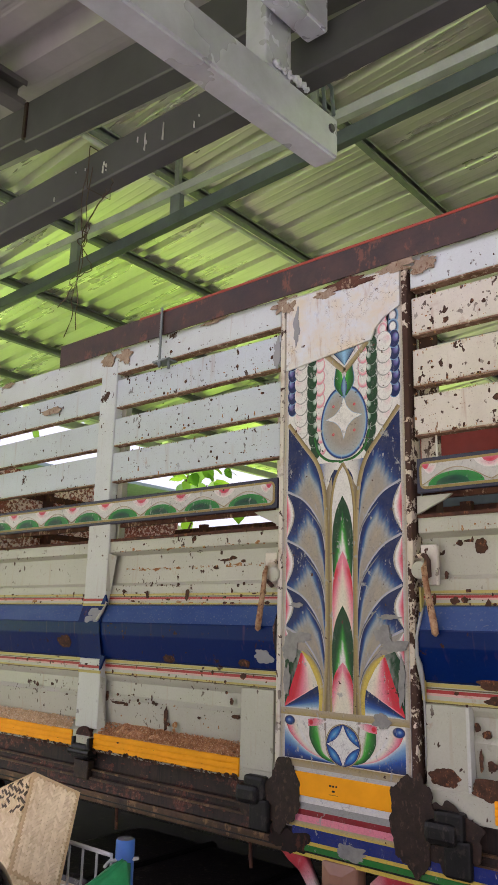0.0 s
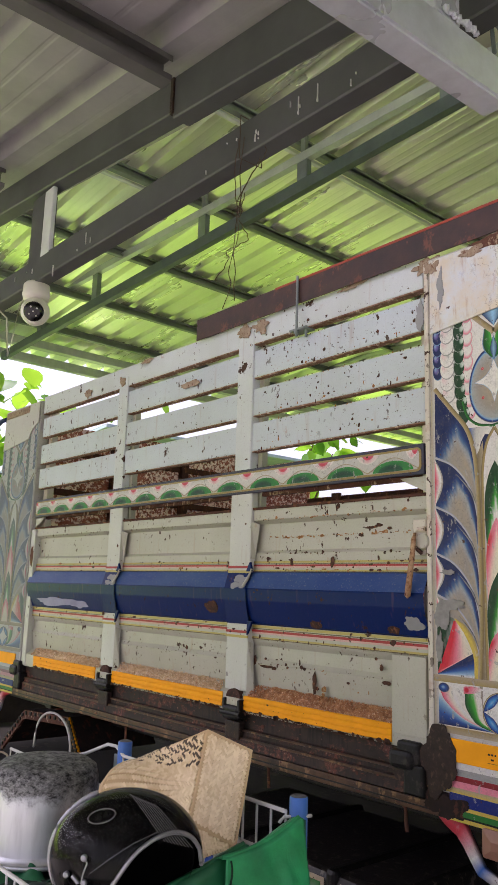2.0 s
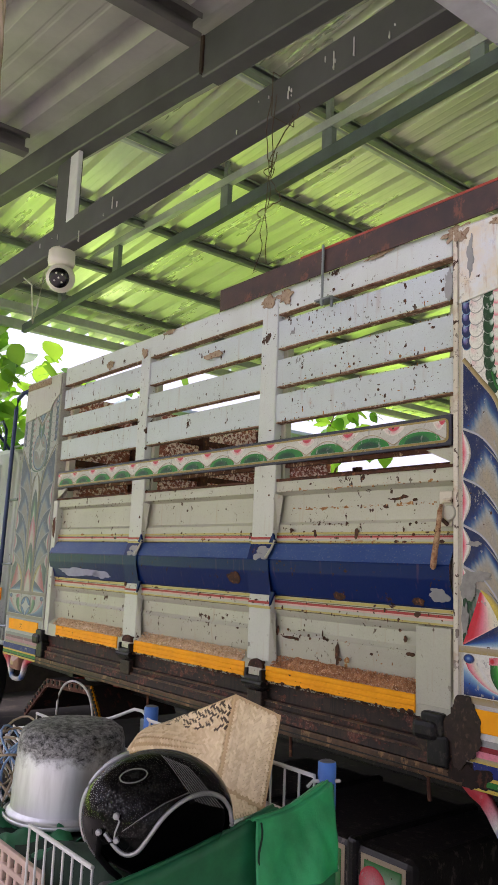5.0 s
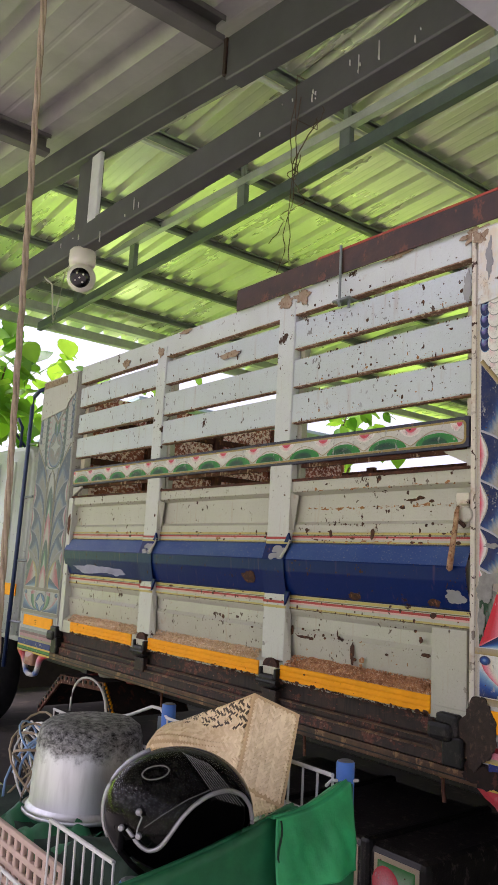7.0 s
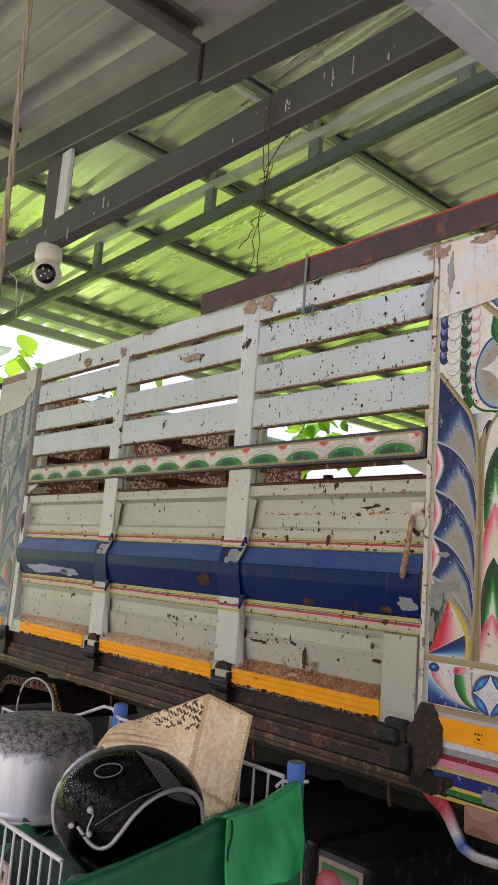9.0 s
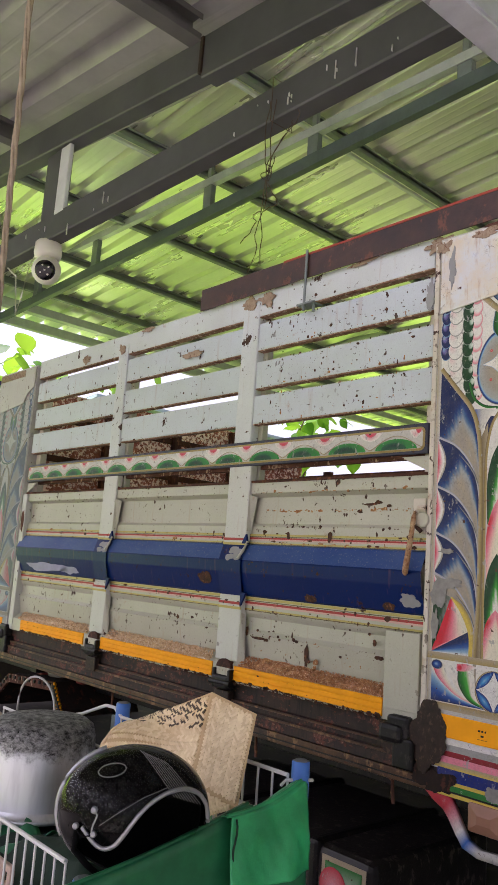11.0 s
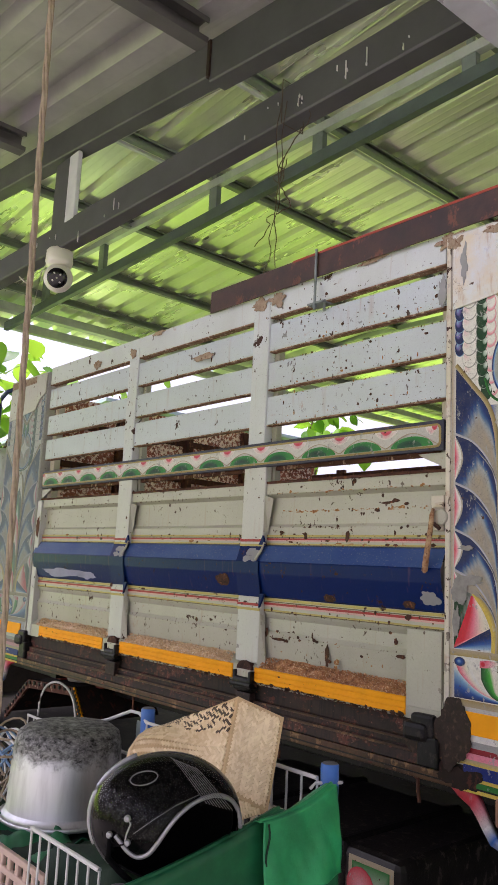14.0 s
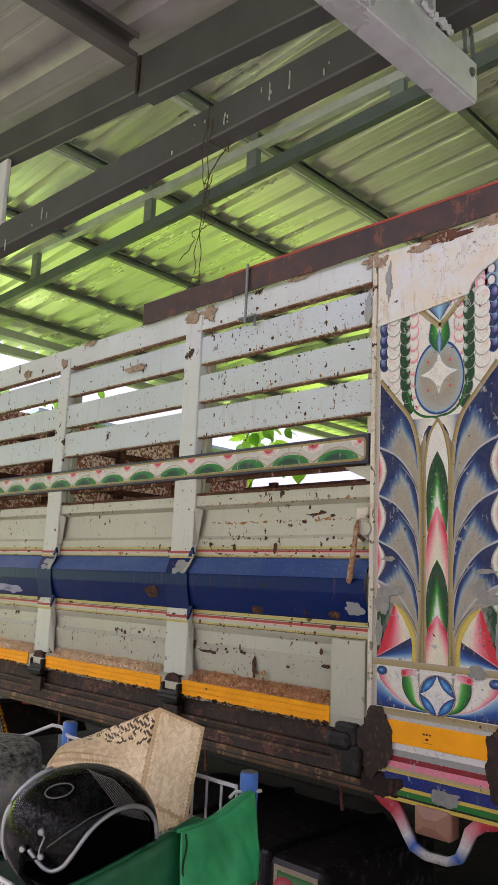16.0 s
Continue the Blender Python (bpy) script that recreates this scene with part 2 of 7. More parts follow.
# ---- mesh helpers ----
def box(bm, x0, y0, z0, x1, y1, z1, bevel=0.0):
    vs = [bm.verts.new((x, y, z)) for x in (x0, x1) for y in (y0, y1) for z in (z0, z1)]
    fs = [(0, 1, 3, 2), (4, 6, 7, 5), (0, 4, 5, 1), (2, 3, 7, 6), (0, 2, 6, 4), (1, 5, 7, 3)]
    faces = [bm.faces.new([vs[i] for i in f]) for f in fs]
    if bevel:
        edges = list({e for f in faces for e in f.edges})
        bmesh.ops.bevel(bm, geom=edges, offset=bevel, segments=2, affect="EDGES", profile=0.5)
    return bm


def bxm(x0, y0, z0, x1, y1, z1, bevel=0.004):
    bm = bmesh.new()
    return box(bm, x0, y0, z0, x1, y1, z1, bevel)


def profile(bm, pts, x0, x1, axis="x", closed=False):
    """Sweeps a section of (across, up) points along an axis."""
    put = (lambda s, a, b: (s, a, b)) if axis == "x" else (lambda s, a, b: (a, s, b))
    r0 = [bm.verts.new(put(x0, *p)) for p in pts]
    r1 = [bm.verts.new(put(x1, *p)) for p in pts]
    n = len(pts)
    for i in range(n if closed else n - 1):
        j = (i + 1) % n
        bm.faces.new((r0[i], r0[j], r1[j], r1[i]))
    if closed:
        bm.faces.new(r0[::-1])
        bm.faces.new(r1)
    return bm


def tube(bm, path, r, seg=8, caps=True):
    """A round bar through the points of path."""
    rings = []
    path = [Vector(p) for p in path]
    for i, p in enumerate(path):
        d = (path[min(i + 1, len(path) - 1)] - path[max(i - 1, 0)]).normalized()
        up = Vector((0, 0, 1)) if abs(d.z) < 0.9 else Vector((1, 0, 0))
        a = d.cross(up).normalized()
        b = d.cross(a)
        rr = r[i] if isinstance(r, (list, tuple)) else r
        rings.append([bm.verts.new(p + rr * (math.cos(k * 2 * math.pi / seg) * a + math.sin(k * 2 * math.pi / seg) * b)) for k in range(seg)])
    for q, w in zip(rings, rings[1:]):
        for k in range(seg):
            bm.faces.new((q[k], q[(k + 1) % seg], w[(k + 1) % seg], w[k]))
    if caps:
        bm.faces.new(rings[0][::-1])
        bm.faces.new(rings[-1])
    return bm


def lathe(bm, pts, seg=40, m=Matrix()):
    """Turns (radius, height) points round the z axis."""
    rings = [[bm.verts.new(m @ Vector((r * math.cos(k * 2 * math.pi / seg), r * math.sin(k * 2 * math.pi / seg), z))) for k in range(seg)] for r, z in pts]
    for q, w in zip(rings, rings[1:]):
        for k in range(seg):
            bm.faces.new((q[k], q[(k + 1) % seg], w[(k + 1) % seg], w[k]))
    return bm


def part(name, bm, material, parent=None, label="", smooth=False):
    """Links a bmesh as one mesh object under a thing or a part."""
    me = bpy.data.meshes.new(name)
    bmesh.ops.recalc_face_normals(bm, faces=bm.faces)
    bm.to_mesh(me)
    bm.free()
    me.materials.append(material)
    if smooth:
        me.shade_smooth()
    ob = new(name, me)
    if parent:
        ob.parent = parent
    if label:
        ob["label"] = label
    return ob


def empty(name, label, category, group=""):
    return tagged(new(name), label, category, group)


def solid(ob, thick, offset=-1):
    mod = ob.modifiers.new("thickness", "SOLIDIFY")
    mod.thickness, mod.offset = thick, offset
    return ob


# ---- setting ----
def ground_sheet():
    bm = bmesh.new()
    n = 40
    vs = [[bm.verts.new((-400 + 800 * i / n, -400 + 800 * j / n, 0)) for j in range(n + 1)] for i in range(n + 1)]
    for i in range(n):
        for j in range(n):
            bm.faces.new((vs[i][j], vs[i + 1][j], vs[i + 1][j + 1], vs[i][j + 1]))
    tagged(part("ground", bm, GRASS), "bright green grassy ground outside the shed", "ground", kind="structure")
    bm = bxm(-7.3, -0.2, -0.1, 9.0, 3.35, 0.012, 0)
    # unseen pale earth, added to bounce light up to the roof
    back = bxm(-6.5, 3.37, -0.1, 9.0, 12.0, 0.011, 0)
    tagged(part("floor_back", back, EARTH), "unseen pale earth behind the truck, added to bounce light to the roof", "floor", kind="structure")
    # unseen pale earth, added to lighten the roof's reflection at the left
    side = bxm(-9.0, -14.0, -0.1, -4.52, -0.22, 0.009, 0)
    tagged(part("yard_side", side, EARTH), "unseen pale earth at the left, added to lighten the roof's reflection", "yard", kind="structure")
    # the truck's shade is put into this sheet's dark colour
    tagged(part("floor", bm, SHADED_EARTH), "packed earth floor under the shed, darkened to hold the truck's shade", "floor", kind="structure")
    # unseen bare earth, added to turn the roof's reflection grey
    bm = bxm(-6.2, 12.02, -0.1, 60.0, 70.0, 0.010, 0)
    tagged(part("yard_back", bm, EARTH), "unseen bare earth behind the shed, added to grey the roof's reflection", "yard", kind="structure")
    # unseen pale ground, added to bounce light onto truck and canopy
    bm = bxm(-4.5, -40.0, -0.1, 30.0, -0.22, 0.010, 0)
    tagged(part("yard", bm, BOUNCE_GROUND), "unseen pale ground in front, added to bounce light onto the truck", "yard", kind="structure")


ground_sheet()
RISE = 0.08


def roof_z(x):
    return 4.65 + RISE * (x + 1.65)


def corrugated(name, x0, x1, y0, y1, zf, material, pitch=0.2, rib=0.028):
    """Roof sheeting whose ribs run along x; the ribs stand up, seen from below as grooves."""
    bm = bmesh.new()
    sec = []
    y = y0
    while y < y1:
        sec += [(y + pitch * f, h) for f, h in ((0, 0), (0.18, 0), (0.20, 0.0012), (0.23, 0.0012), (0.25, 0), (0.43, 0), (0.45, 0.0012), (0.48, 0.0012), (0.50, 0), (0.70, 0), (0.78, rib), (0.90, rib), (0.98, 0))]
        y += pitch
    xs = [x0, x1]
    rows = [[bm.verts.new((x, a, zf(x) + b)) for a, b in sec] for x in xs]
    for q, w in zip(rows, rows[1:]):
        for k in range(len(sec) - 1):
            bm.faces.new((q[k], q[k + 1], w[k + 1], w[k]))
    return solid(part(name, bm, material), 0.002, 1)


roof = tagged(corrugated("roof_main", -6.55, 7.0, -1.931, 11.5, roof_z, SHEET, 0.245, 0.05), "corrugated zinc roof sheeting, shiny underside over purlins", "roof", kind="structure")


def c_section(w, h, lip=0.018, t=0.003):
    """A lipped channel section, open towards +."""
    return [(0, 0), (0, h), (w, h), (w, h - lip), (w - t, h - lip), (w - t, h - t), (t, h - t), (t, t), (w - t, t), (w - t, lip), (w, lip), (w, 0)]


def purlin(x, y0, y1, zb, material=STEEL_M, w=0.045, h=0.075):
    bm = bmesh.new()
    profile(bm, [(x + a, zb + b) for a, b in c_section(w, h)], y0, y1, "y", True)
    return tagged(part("purlin", bm, material), "grey lipped-channel steel purlin under the roof sheets", "purlin", "roof purlins", "structure")


for px in (-5.62, -4.74, -3.76, -2.71, -1.70, -0.54, 0.55, 1.6, 2.7, 3.8, 4.9, 6.0):
    purlin(px, -1.9, 11.5, roof_z(px) - 0.077)


for px, ya, yb in ((-1.755, -0.3, 11.4), (-2.765, -0.3, 0.5)):
    tagged(part("flat_bar", bxm(px, ya, roof_z(px) - 0.082, px + 0.03, yb, roof_z(px) - 0.06, 0.001), ZINC_AND_LIT), "bright flat bar beside a purlin", "bar", kind="structure")


def rail_x(name, x0, x1, y, z0f, w, h, material, label, category="beam"):
    """A box beam along x whose underside follows z0f."""
    bm = bmesh.new()
    vs = [[bm.verts.new((x, y + a, z0f(x) + b)) for a, b in ((0, 0), (w, 0), (w, h), (0, h))] for x in (x0, x1)]
    for k in range(4):
        bm.faces.new((vs[0][k], vs[0][(k + 1) % 4], vs[1][(k + 1) % 4], vs[1][k]))
    bm.faces.new(vs[0][::-1]), bm.faces.new(vs[1])
    bmesh.ops.bevel(bm, geom=list(bm.edges), offset=0.004, segments=1, affect="EDGES")
    return tagged(part(name, bm, material), label, category, kind="structure")


def truss(y):
    t = empty("roof_truss", "grey painted steel truss of two chords and short struts", "truss", "roof trusses")
    low = lambda x: 4.135 + 0.030 * (x + 2.0)
    high = lambda x: 4.365 - 0.012 * (x + 1.5)
    for nm, f, h, x0 in (("bottom_chord", low, 0.085, -6.2), ("top_chord", high, 0.06, -5.4)):
        bm = bmesh.new()
        vs = [[bm.verts.new((x, y + a, f(x) + b)) for a, b in ((0, 0), (0.05, 0), (0.05, h), (0, h))] for x in (x0, 6.5)]
        for k in range(4):
            bm.faces.new((vs[0][k], vs[0][(k + 1) % 4], vs[1][(k + 1) % 4], vs[1][k]))
        bm.faces.new(vs[0][::-1]), bm.faces.new(vs[1])
        part(nm, bm, STEEL_C if nm == "bottom_chord" else EAVE, t)
    for x in (-5.3, -4.20, -2.60, -1.53, -0.42, 0.7, 1.8, 3.0, 4.2):
        part("strut", bxm(x - 0.045, y + 0.003, low(x) + 0.086, x + 0.045, y + 0.047, high(x) - 0.001, 0.003), STEEL_L, t)
        part("roof_cleat", bxm(x - 0.02, y + 0.01, high(x) + 0.061, x + 0.02, y + 0.04, roof_z(x) - 0.003, 0.002), STEEL_M, t)
    t["kind"] = "structure"
    return t


for ty in (0.75, 4.4, 8.0):
    truss(ty)
# eave beams along y at the open end
tagged(part("eave_beam", bxm(-6.05, -1.9, 4.16, -5.95, 11.5, 4.25), EAVE), "grey steel beam along the eave", "beam", kind="structure")
tagged(part("eave_beam", bxm(-6.5, -1.9, 4.12, -6.42, 11.5, 4.22), EAVE), "grey steel beam at the roof edge", "beam", kind="structure")
for cx, cy in ((-6.25, 11.2), (6.2, 11.2)):
    tagged(part("column", bxm(cx - 0.05, cy - 0.05, 0, cx + 0.05, cy + 0.05, 4.4), STEEL_D), "grey steel shed column", "column", "shed columns", "structure")

# low canopy over the camera
# unseen run left to x -8 is added to shade the truck's far end
rail_x("canopy_beam", -8.0, 4.0, -1.35, lambda x: 2.652 - 0.012 * x, 0.055, 0.092, STEEL_D, "dark grey steel beam with pale drips of paint")


def near_z(x):
    return 2.919 - 0.115 * (x - 0.04) if x < 0.13 else 2.890 - 0.105 * (x - 0.13)


rail_x("canopy_edge_beam", -8.0, 0.128, -1.36, near_z, 0.06, 0.105, STEEL_D, "dark grey steel beam along the canopy edge")
rail_x("canopy_edge_beam", 0.132, 2.6, -1.36, near_z, 0.06, 0.13, STEEL_D, "dark grey steel beam along the canopy edge, rust at its joint")
tagged(corrugated("roof_canopy", -8.0, 2.6, -4.1, -1.30, lambda x: near_z(-1.0) + 0.19 - 0.125 * (x + 1.0), SHEET_OLD, 0.3, 0.05), "old grey corrugated roof sheets of the low canopy", "roof", kind="structure")
for px in (-7.4, -6.15, -4.9, -3.65, -2.4, -1.09, 0.075, 1.4):
    purlin(px, -4.1, -1.362, near_z(-1.0) + 0.105 - 0.125 * (px + 1.0), STEEL_K, 0.05, 0.08)
for px in (-0.735,):
    tagged(part("canopy_post", bxm(px - 0.04, -1.35, 2.742, px + 0.06, -1.30, 2.995), STEEL_D), "short dark steel post between two beams", "post", kind="structure")
    # the post's lit face, put in as a separate bright plate
    tagged(part("canopy_post", bxm(px + 0.063, -1.352, 2.742, px + 0.128, -1.335, 2.992), ZINC_AND_LIT), "bright plate standing for the lit face of a short post", "post", kind="structure")


def prism(bm, pts, d):
    """A solid from a planar outline pushed along d."""
    a = [bm.verts.new(p) for p in pts]
    b = [bm.verts.new(Vector(p) + Vector(d)) for p in pts]
    bm.faces.new(a[::-1]), bm.faces.new(b)
    for i in range(len(pts)):
        j = (i + 1) % len(pts)
        bm.faces.new((a[i], a[j], b[j], b[i]))
    return bm


SILVER = plain("silver_painted_tube", srgb(0.84, 0.86, 0.89), 0.28, 0.35, 0.3, 9, 0.12)
arm = tagged(new("steel_arm"), "silver steel box arm with a welded upright", "steel arm")
bm = bmesh.new()
prism(bm, [(1.03, -3.4, 2.395), (1.086, -3.4, 2.395), (1.086, -3.4, 2.483), (1.03, -3.4, 2.483)], (0, 2.15, 0.11))
bmesh.ops.bevel(bm, geom=list(bm.edges), offset=0.005, segments=2, affect="EDGES")
part("box_arm", bm, SILVER, arm)
part("upright", bxm(1.035, -1.475, 2.583, 1.084, -1.40, 3.05, 0.004), SILVER, arm)
bm = bmesh.new()
prism(bm, [(1.094, -3.4, 2.58), (1.142, -3.4, 2.58), (1.142, -3.4, 2.652), (1.094, -3.4, 2.652)], (0, 2.035, 0.104))
bmesh.ops.bevel(bm, geom=list(bm.edges), offset=0.004, segments=2, affect="EDGES")
part("upper_box_arm", bm, SILVER, arm)
bm = bmesh.new()
for k in range(14):
    c = Vector((1.086 + random.uniform(0, 0.008), -1.455 + 0.095 * k / 13, 2.588 + 0.004 * k / 13))
    bmesh.ops.create_icosphere(bm, subdivisions=1, radius=random.uniform(0.004, 0.008), matrix=Matrix.Translation(c))
weld = part("weld_bead", bm, SILVER, arm)
weld["kind"] = "stuff"
bm = bmesh.new()
tube(bm, [(1.085, -1.295, 2.59), (1.08, -1.295, 2.665), (1.08, -1.265, 2.66), (1.085, -1.265, 2.595)], 0.004, 6)
part("wire_loop", bm, STEEL_L, arm)
part("bolt_head", lathe(bmesh.new(), [(0.0001, 0.004), (0.008, 0.004), (0.009, 0)], 10, pose(1.086, -1.275, 2.56, 0, 90, 0)), STEEL_D, arm)

# ---- the cargo truck ----
truck = empty("cargo_truck", "old cargo truck with cream slatted sides and painted pillars", "truck")


def blob_plate(name, cx, cz, rx, rz, y, mat, parent, seed, label="", n=36, amp=0.3):
    """A ragged-edged film of dirt or flaked paint."""
    pts = []
    for i in range(n):
        a = 2 * math.pi * i / n
        k = 1 + amp * noise.noise((math.cos(a) * 1.7 + seed * 7.1, math.sin(a) * 1.7, seed)) + amp * 0.30 * noise.noise((math.cos(a) * 5 + seed, math.sin(a) * 5, seed + 5)) + amp * 0.14 * noise.noise((math.cos(a) * 19 + seed, math.sin(a) * 19, seed + 9))
        pts.append((cx + rx * k * math.cos(a), cz + rz * k * math.sin(a)))
    bm = bmesh.new()
    yf = y if callable(y) else (lambda z: y)
    f = [bm.verts.new((p[0], yf(p[1]), p[1])) for p in pts]
    b = [bm.verts.new((p[0], yf(p[1]) + 0.003, p[1])) for p in pts]
    bm.faces.new(f)
    for i in range(n):
        bm.faces.new((f[i], f[(i + 1) % n], b[(i + 1) % n], b[i]))
    return part(name, bm, mat, parent, label)


def gate(x0, x1, posts, name="side_gate", rough_white=WHITE, slat_mat=SLAT):
    """A drop side: sheet panels below, slats above, posts in front."""
    base = part(name, bxm(x0, 0.012, 1.94, x1, 0.055, 1.995, 0.004), rough_white, truck, "cream drop side with rust freckles, sheet panels below and slats above")
    # slats
    for z0, z1, m in ((2.285, 2.425, slat_mat), (2.465, 2.60, slat_mat), (2.66, 2.80, slat_mat), (2.836, 2.962, WHITE_WORN)):
        sl = part("slat", bxm(x0, 0.006 if z1 < 2.9 else 0.0, z0, x1, 0.045, z1, 0.004), m, base)
        # brown strip: the slat's underside shade put into colour, with slight rust
        part("shaded_rusty_lip", bxm(x0, 0.007 if z1 < 2.9 else 0.001, z0 - 0.006, x1, 0.044, z0 - 0.0005, 0), SHADED_LIP, sl)
    rail = part("ornament_rail", bxm(x0 + 0.01, -0.006, 2.075, x1, 0.012, 2.196, 0.003), ART_DARK, base, "rail painted with green, white and pink waves")
    wave_rail(rail, x0 + 0.016, x1 - 0.006)
    part("rusted_cap", bxm(x0, 0.006, 1.992, x1, 0.05, 2.004, 0), RUST_M, base)
    # lower panels
    up = [(0.012, 1.94), (0.045, 1.925), (0.045, 1.80), (0.03, 1.785), (0.03, 1.75)]
    st1 = [(0.03, 1.75), (0.026, 1.742), (0.026, 1.70)]
    # upward facet, drawn in the navy whose colour carries its light
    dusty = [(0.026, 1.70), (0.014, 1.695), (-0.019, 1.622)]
    blue = [(-0.019, 1.622), (-0.0215, 1.617), (-0.0165, 1.566), (-0.015, 1.560), (0.016, 1.462), (0.026, 1.455)]
    st2 = [(0.026, 1.455), (0.026, 1.39)]
    low = [(0.026, 1.39), (0.03, 1.38), (0.045, 1.36), (0.045, 1.305), (0.03, 1.285), (0.05, 1.17), (0.002, 1.135), (0.002, 1.056), (0.05, 1.056)]
    for nm, sec, mat in (("upper_panel", up, rough_white), ("blue_band_top", dusty, BLUE_LIT_DUSTY), ("blue_band", blue, BLUE), ("lower_panel", low, rough_white)):
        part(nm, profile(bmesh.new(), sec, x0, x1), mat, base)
    for nm, sec in (("upper_stripe_strip", st1), ("lower_stripe_strip", st2)):
        s = part(nm, profile(bmesh.new(), sec, x0, x1), rough_white, base)
        zt, zb = sec[0][1], sec[-1][1]
        for f0, f1, m in ((0.02, 0.20, STRIPE_Y), (0.24, 0.30, STRIPE_D), (0.34, 0.50, STRIPE_R), (0.50, 0.62, STRIPE_P), (0.82, 0.93, STRIPE_Y), (0.94, 0.99, STRIPE_D)):
            part("stripe", bxm(x0, 0.023, zt - (zt - zb) * f1, x1, 0.027, zt - (zt - zb) * f0, 0), m, s)
    part("inner_rail", bxm(x0, 0.052, 2.064, x1, 0.075, 2.088, 0.002), RUST_PALE, base, "rusty rail behind the ornament rail")
    for xe, d in ((x0, 1), (x1, -1)):
        part("end_gusset", prism(bmesh.new(), [(xe, 0.010, 2.006), (xe, 0.010, 2.068), (xe + d * 0.13, 0.010, 2.068), (xe + d * 0.10, 0.010, 2.050)], (0, 0.012, 0)), rough_white, base)
    # posts
    for p0, p1 in posts:
        post = part("post", bxm(p0 + 0.02, -0.004, 2.19, p1 - 0.02, 0.05, 2.90, 0.006), WHITE_WORN, base)
        part("post_flange", bxm(p1 - 0.03, 0.046, 2.0, p1 + 0.01, 0.085, 2.84, 0.004), WHITE, post)
        part("post_foot", bxm(p0, -0.002, 1.15, p1, 0.04, 1.456, 0.006), POST_W, post)
        part("post_foot", bxm(p0, -0.002, 1.698, p1, 0.04, 2.08, 0.006), POST_W, post)
        for zc in (1.727, 1.425):
            part("stripe", bxm(p0, -0.006, zc - 0.012, p1, 0.0, zc + 0.0, 0.001), STRIPE_R, post)
            part("stripe", bxm(p0, -0.006, zc - 0.034, p1, 0.0, zc - 0.022, 0.001), STRIPE_Y, post)
        bm = profile(bmesh.new(), [(-0.001, 1.700), (-0.0245, 1.626), (-0.0275, 1.619), (-0.0245, 1.570), (-0.0235, 1.562), (-0.001, 1.4555)], p0, p1)
        part("post_band", bm, BLUE, post)
        blob_plate("weld_patch", (p0 + p1) / 2 + 0.02, 1.665, 0.05, 0.018, lambda z: -0.0135 - (1.665 - z) * 0.33, GREY_PATCH, post, p0, "", 30, 0.4)
        mid = (p0 + p1) / 2
        # hinge: a rusty half-round ear, a pale welded plate, a black knuckle and a brown tail on the rail
        bm = prism(bmesh.new(), [(mid + 0.052 * math.cos(radians(q)), -0.014, 1.118 + 0.040 * math.sin(radians(q))) for q in range(0, 181, 15)], (0, 0.03, 0))
        hinge = part("hinge", bm, EAR, post, "rusty brown hinge clamp")
        part("weld_plate", bxm(mid - 0.048, -0.018, 1.080, mid + 0.048, 0.02, 1.120, 0.008), rough_white, hinge, "pale weld plate")
        part("hinge_block", bxm(mid - 0.064, -0.034, 1.020, mid + 0.058, 0.02, 1.084, 0.016), BLACK, hinge)
        for sx_ in (-1, 1):
            part("hinge_ear", bxm(mid + sx_ * 0.054 - 0.009, -0.030, 1.03, mid + sx_ * 0.054 + 0.009, 0.02, 1.112, 0.006), BLACK, hinge)
        part("hinge_tail", bxm(mid - 0.050, -0.016, 0.935, mid + 0.052, 0.02, 1.015, 0.006), GREASE, hinge)
        part("hinge_pin", tube(bmesh.new(), [(mid - 0.072, -0.026, 1.050), (mid + 0.072, -0.026, 1.050)], 0.014, 10), BLACK, hinge)
        # welded gussets beside the post
        for a, b, wa, wb in ((1.935, 1.76, 0.034, 0.006), (1.38, 1.12, 0.006, 0.032)):
            bm = bmesh.new()
            v = [bm.verts.new(q) for q in ((p1 - 0.002, 0.0, a), (p1 + wa, 0.024, a - 0.01), (p1 + wb, 0.024, b), (p1 - 0.002, 0.0, b))]
            bm.faces.new(v)
            solid(part("gusset", bm, rough_white, post), 0.003)
        # blue corner gussets above and below the blue band, and the pale strut with its two weld blobs
        for tri in (((p1 - 0.004, 1.470), (p1 - 0.004, 1.405), (p1 + 0.030, 1.470)), ((p1 - 0.022, 1.700), (p1 + 0.004, 1.745), (p1 + 0.020, 1.700))):
            part("corner_gusset", prism(bmesh.new(), [(qx, -0.009, qz) for qx, qz in tri], (0, 0.012, 0)), BLUE, post)
        part("strut", tube(bmesh.new(), [(p1 - 0.018, -0.030, 1.628), (p1 + 0.002, -0.014, 1.672), (p1 + 0.016, -0.004, 1.712)], 0.007, 8), rough_white, post)
        for wx, wr in ((p1 - 0.085, 0.026), (p1 - 0.030, 0.030)):
            blob_plate("weld_patch", wx, 1.634, wr, 0.016, lambda z: -0.024 - (1.634 - z) * 0.30, GREY_PATCH, post, wx * 3.1, "", 22, 0.4)
    return base


def stripe_paint(name, c):
    return worn_paint(name, c, 0.9, 0.45, 0.5, 0.5)


EAR = rusty("rust_brown_ear", srgb(0.30, 0.19, 0.15), srgb(0.19, 0.13, 0.11), 24, srgb(0.40, 0.27, 0.20))
POST_W = worn_paint("post_paint", srgb(0.76, 0.765, 0.73), 0.6, 0.42, 0.3, 0.1)
TAN_PATCH = rusty("bare_tan_primer", srgb(0.66, 0.58, 0.50), srgb(0.54, 0.45, 0.37), 30, srgb(0.44, 0.30, 0.22))
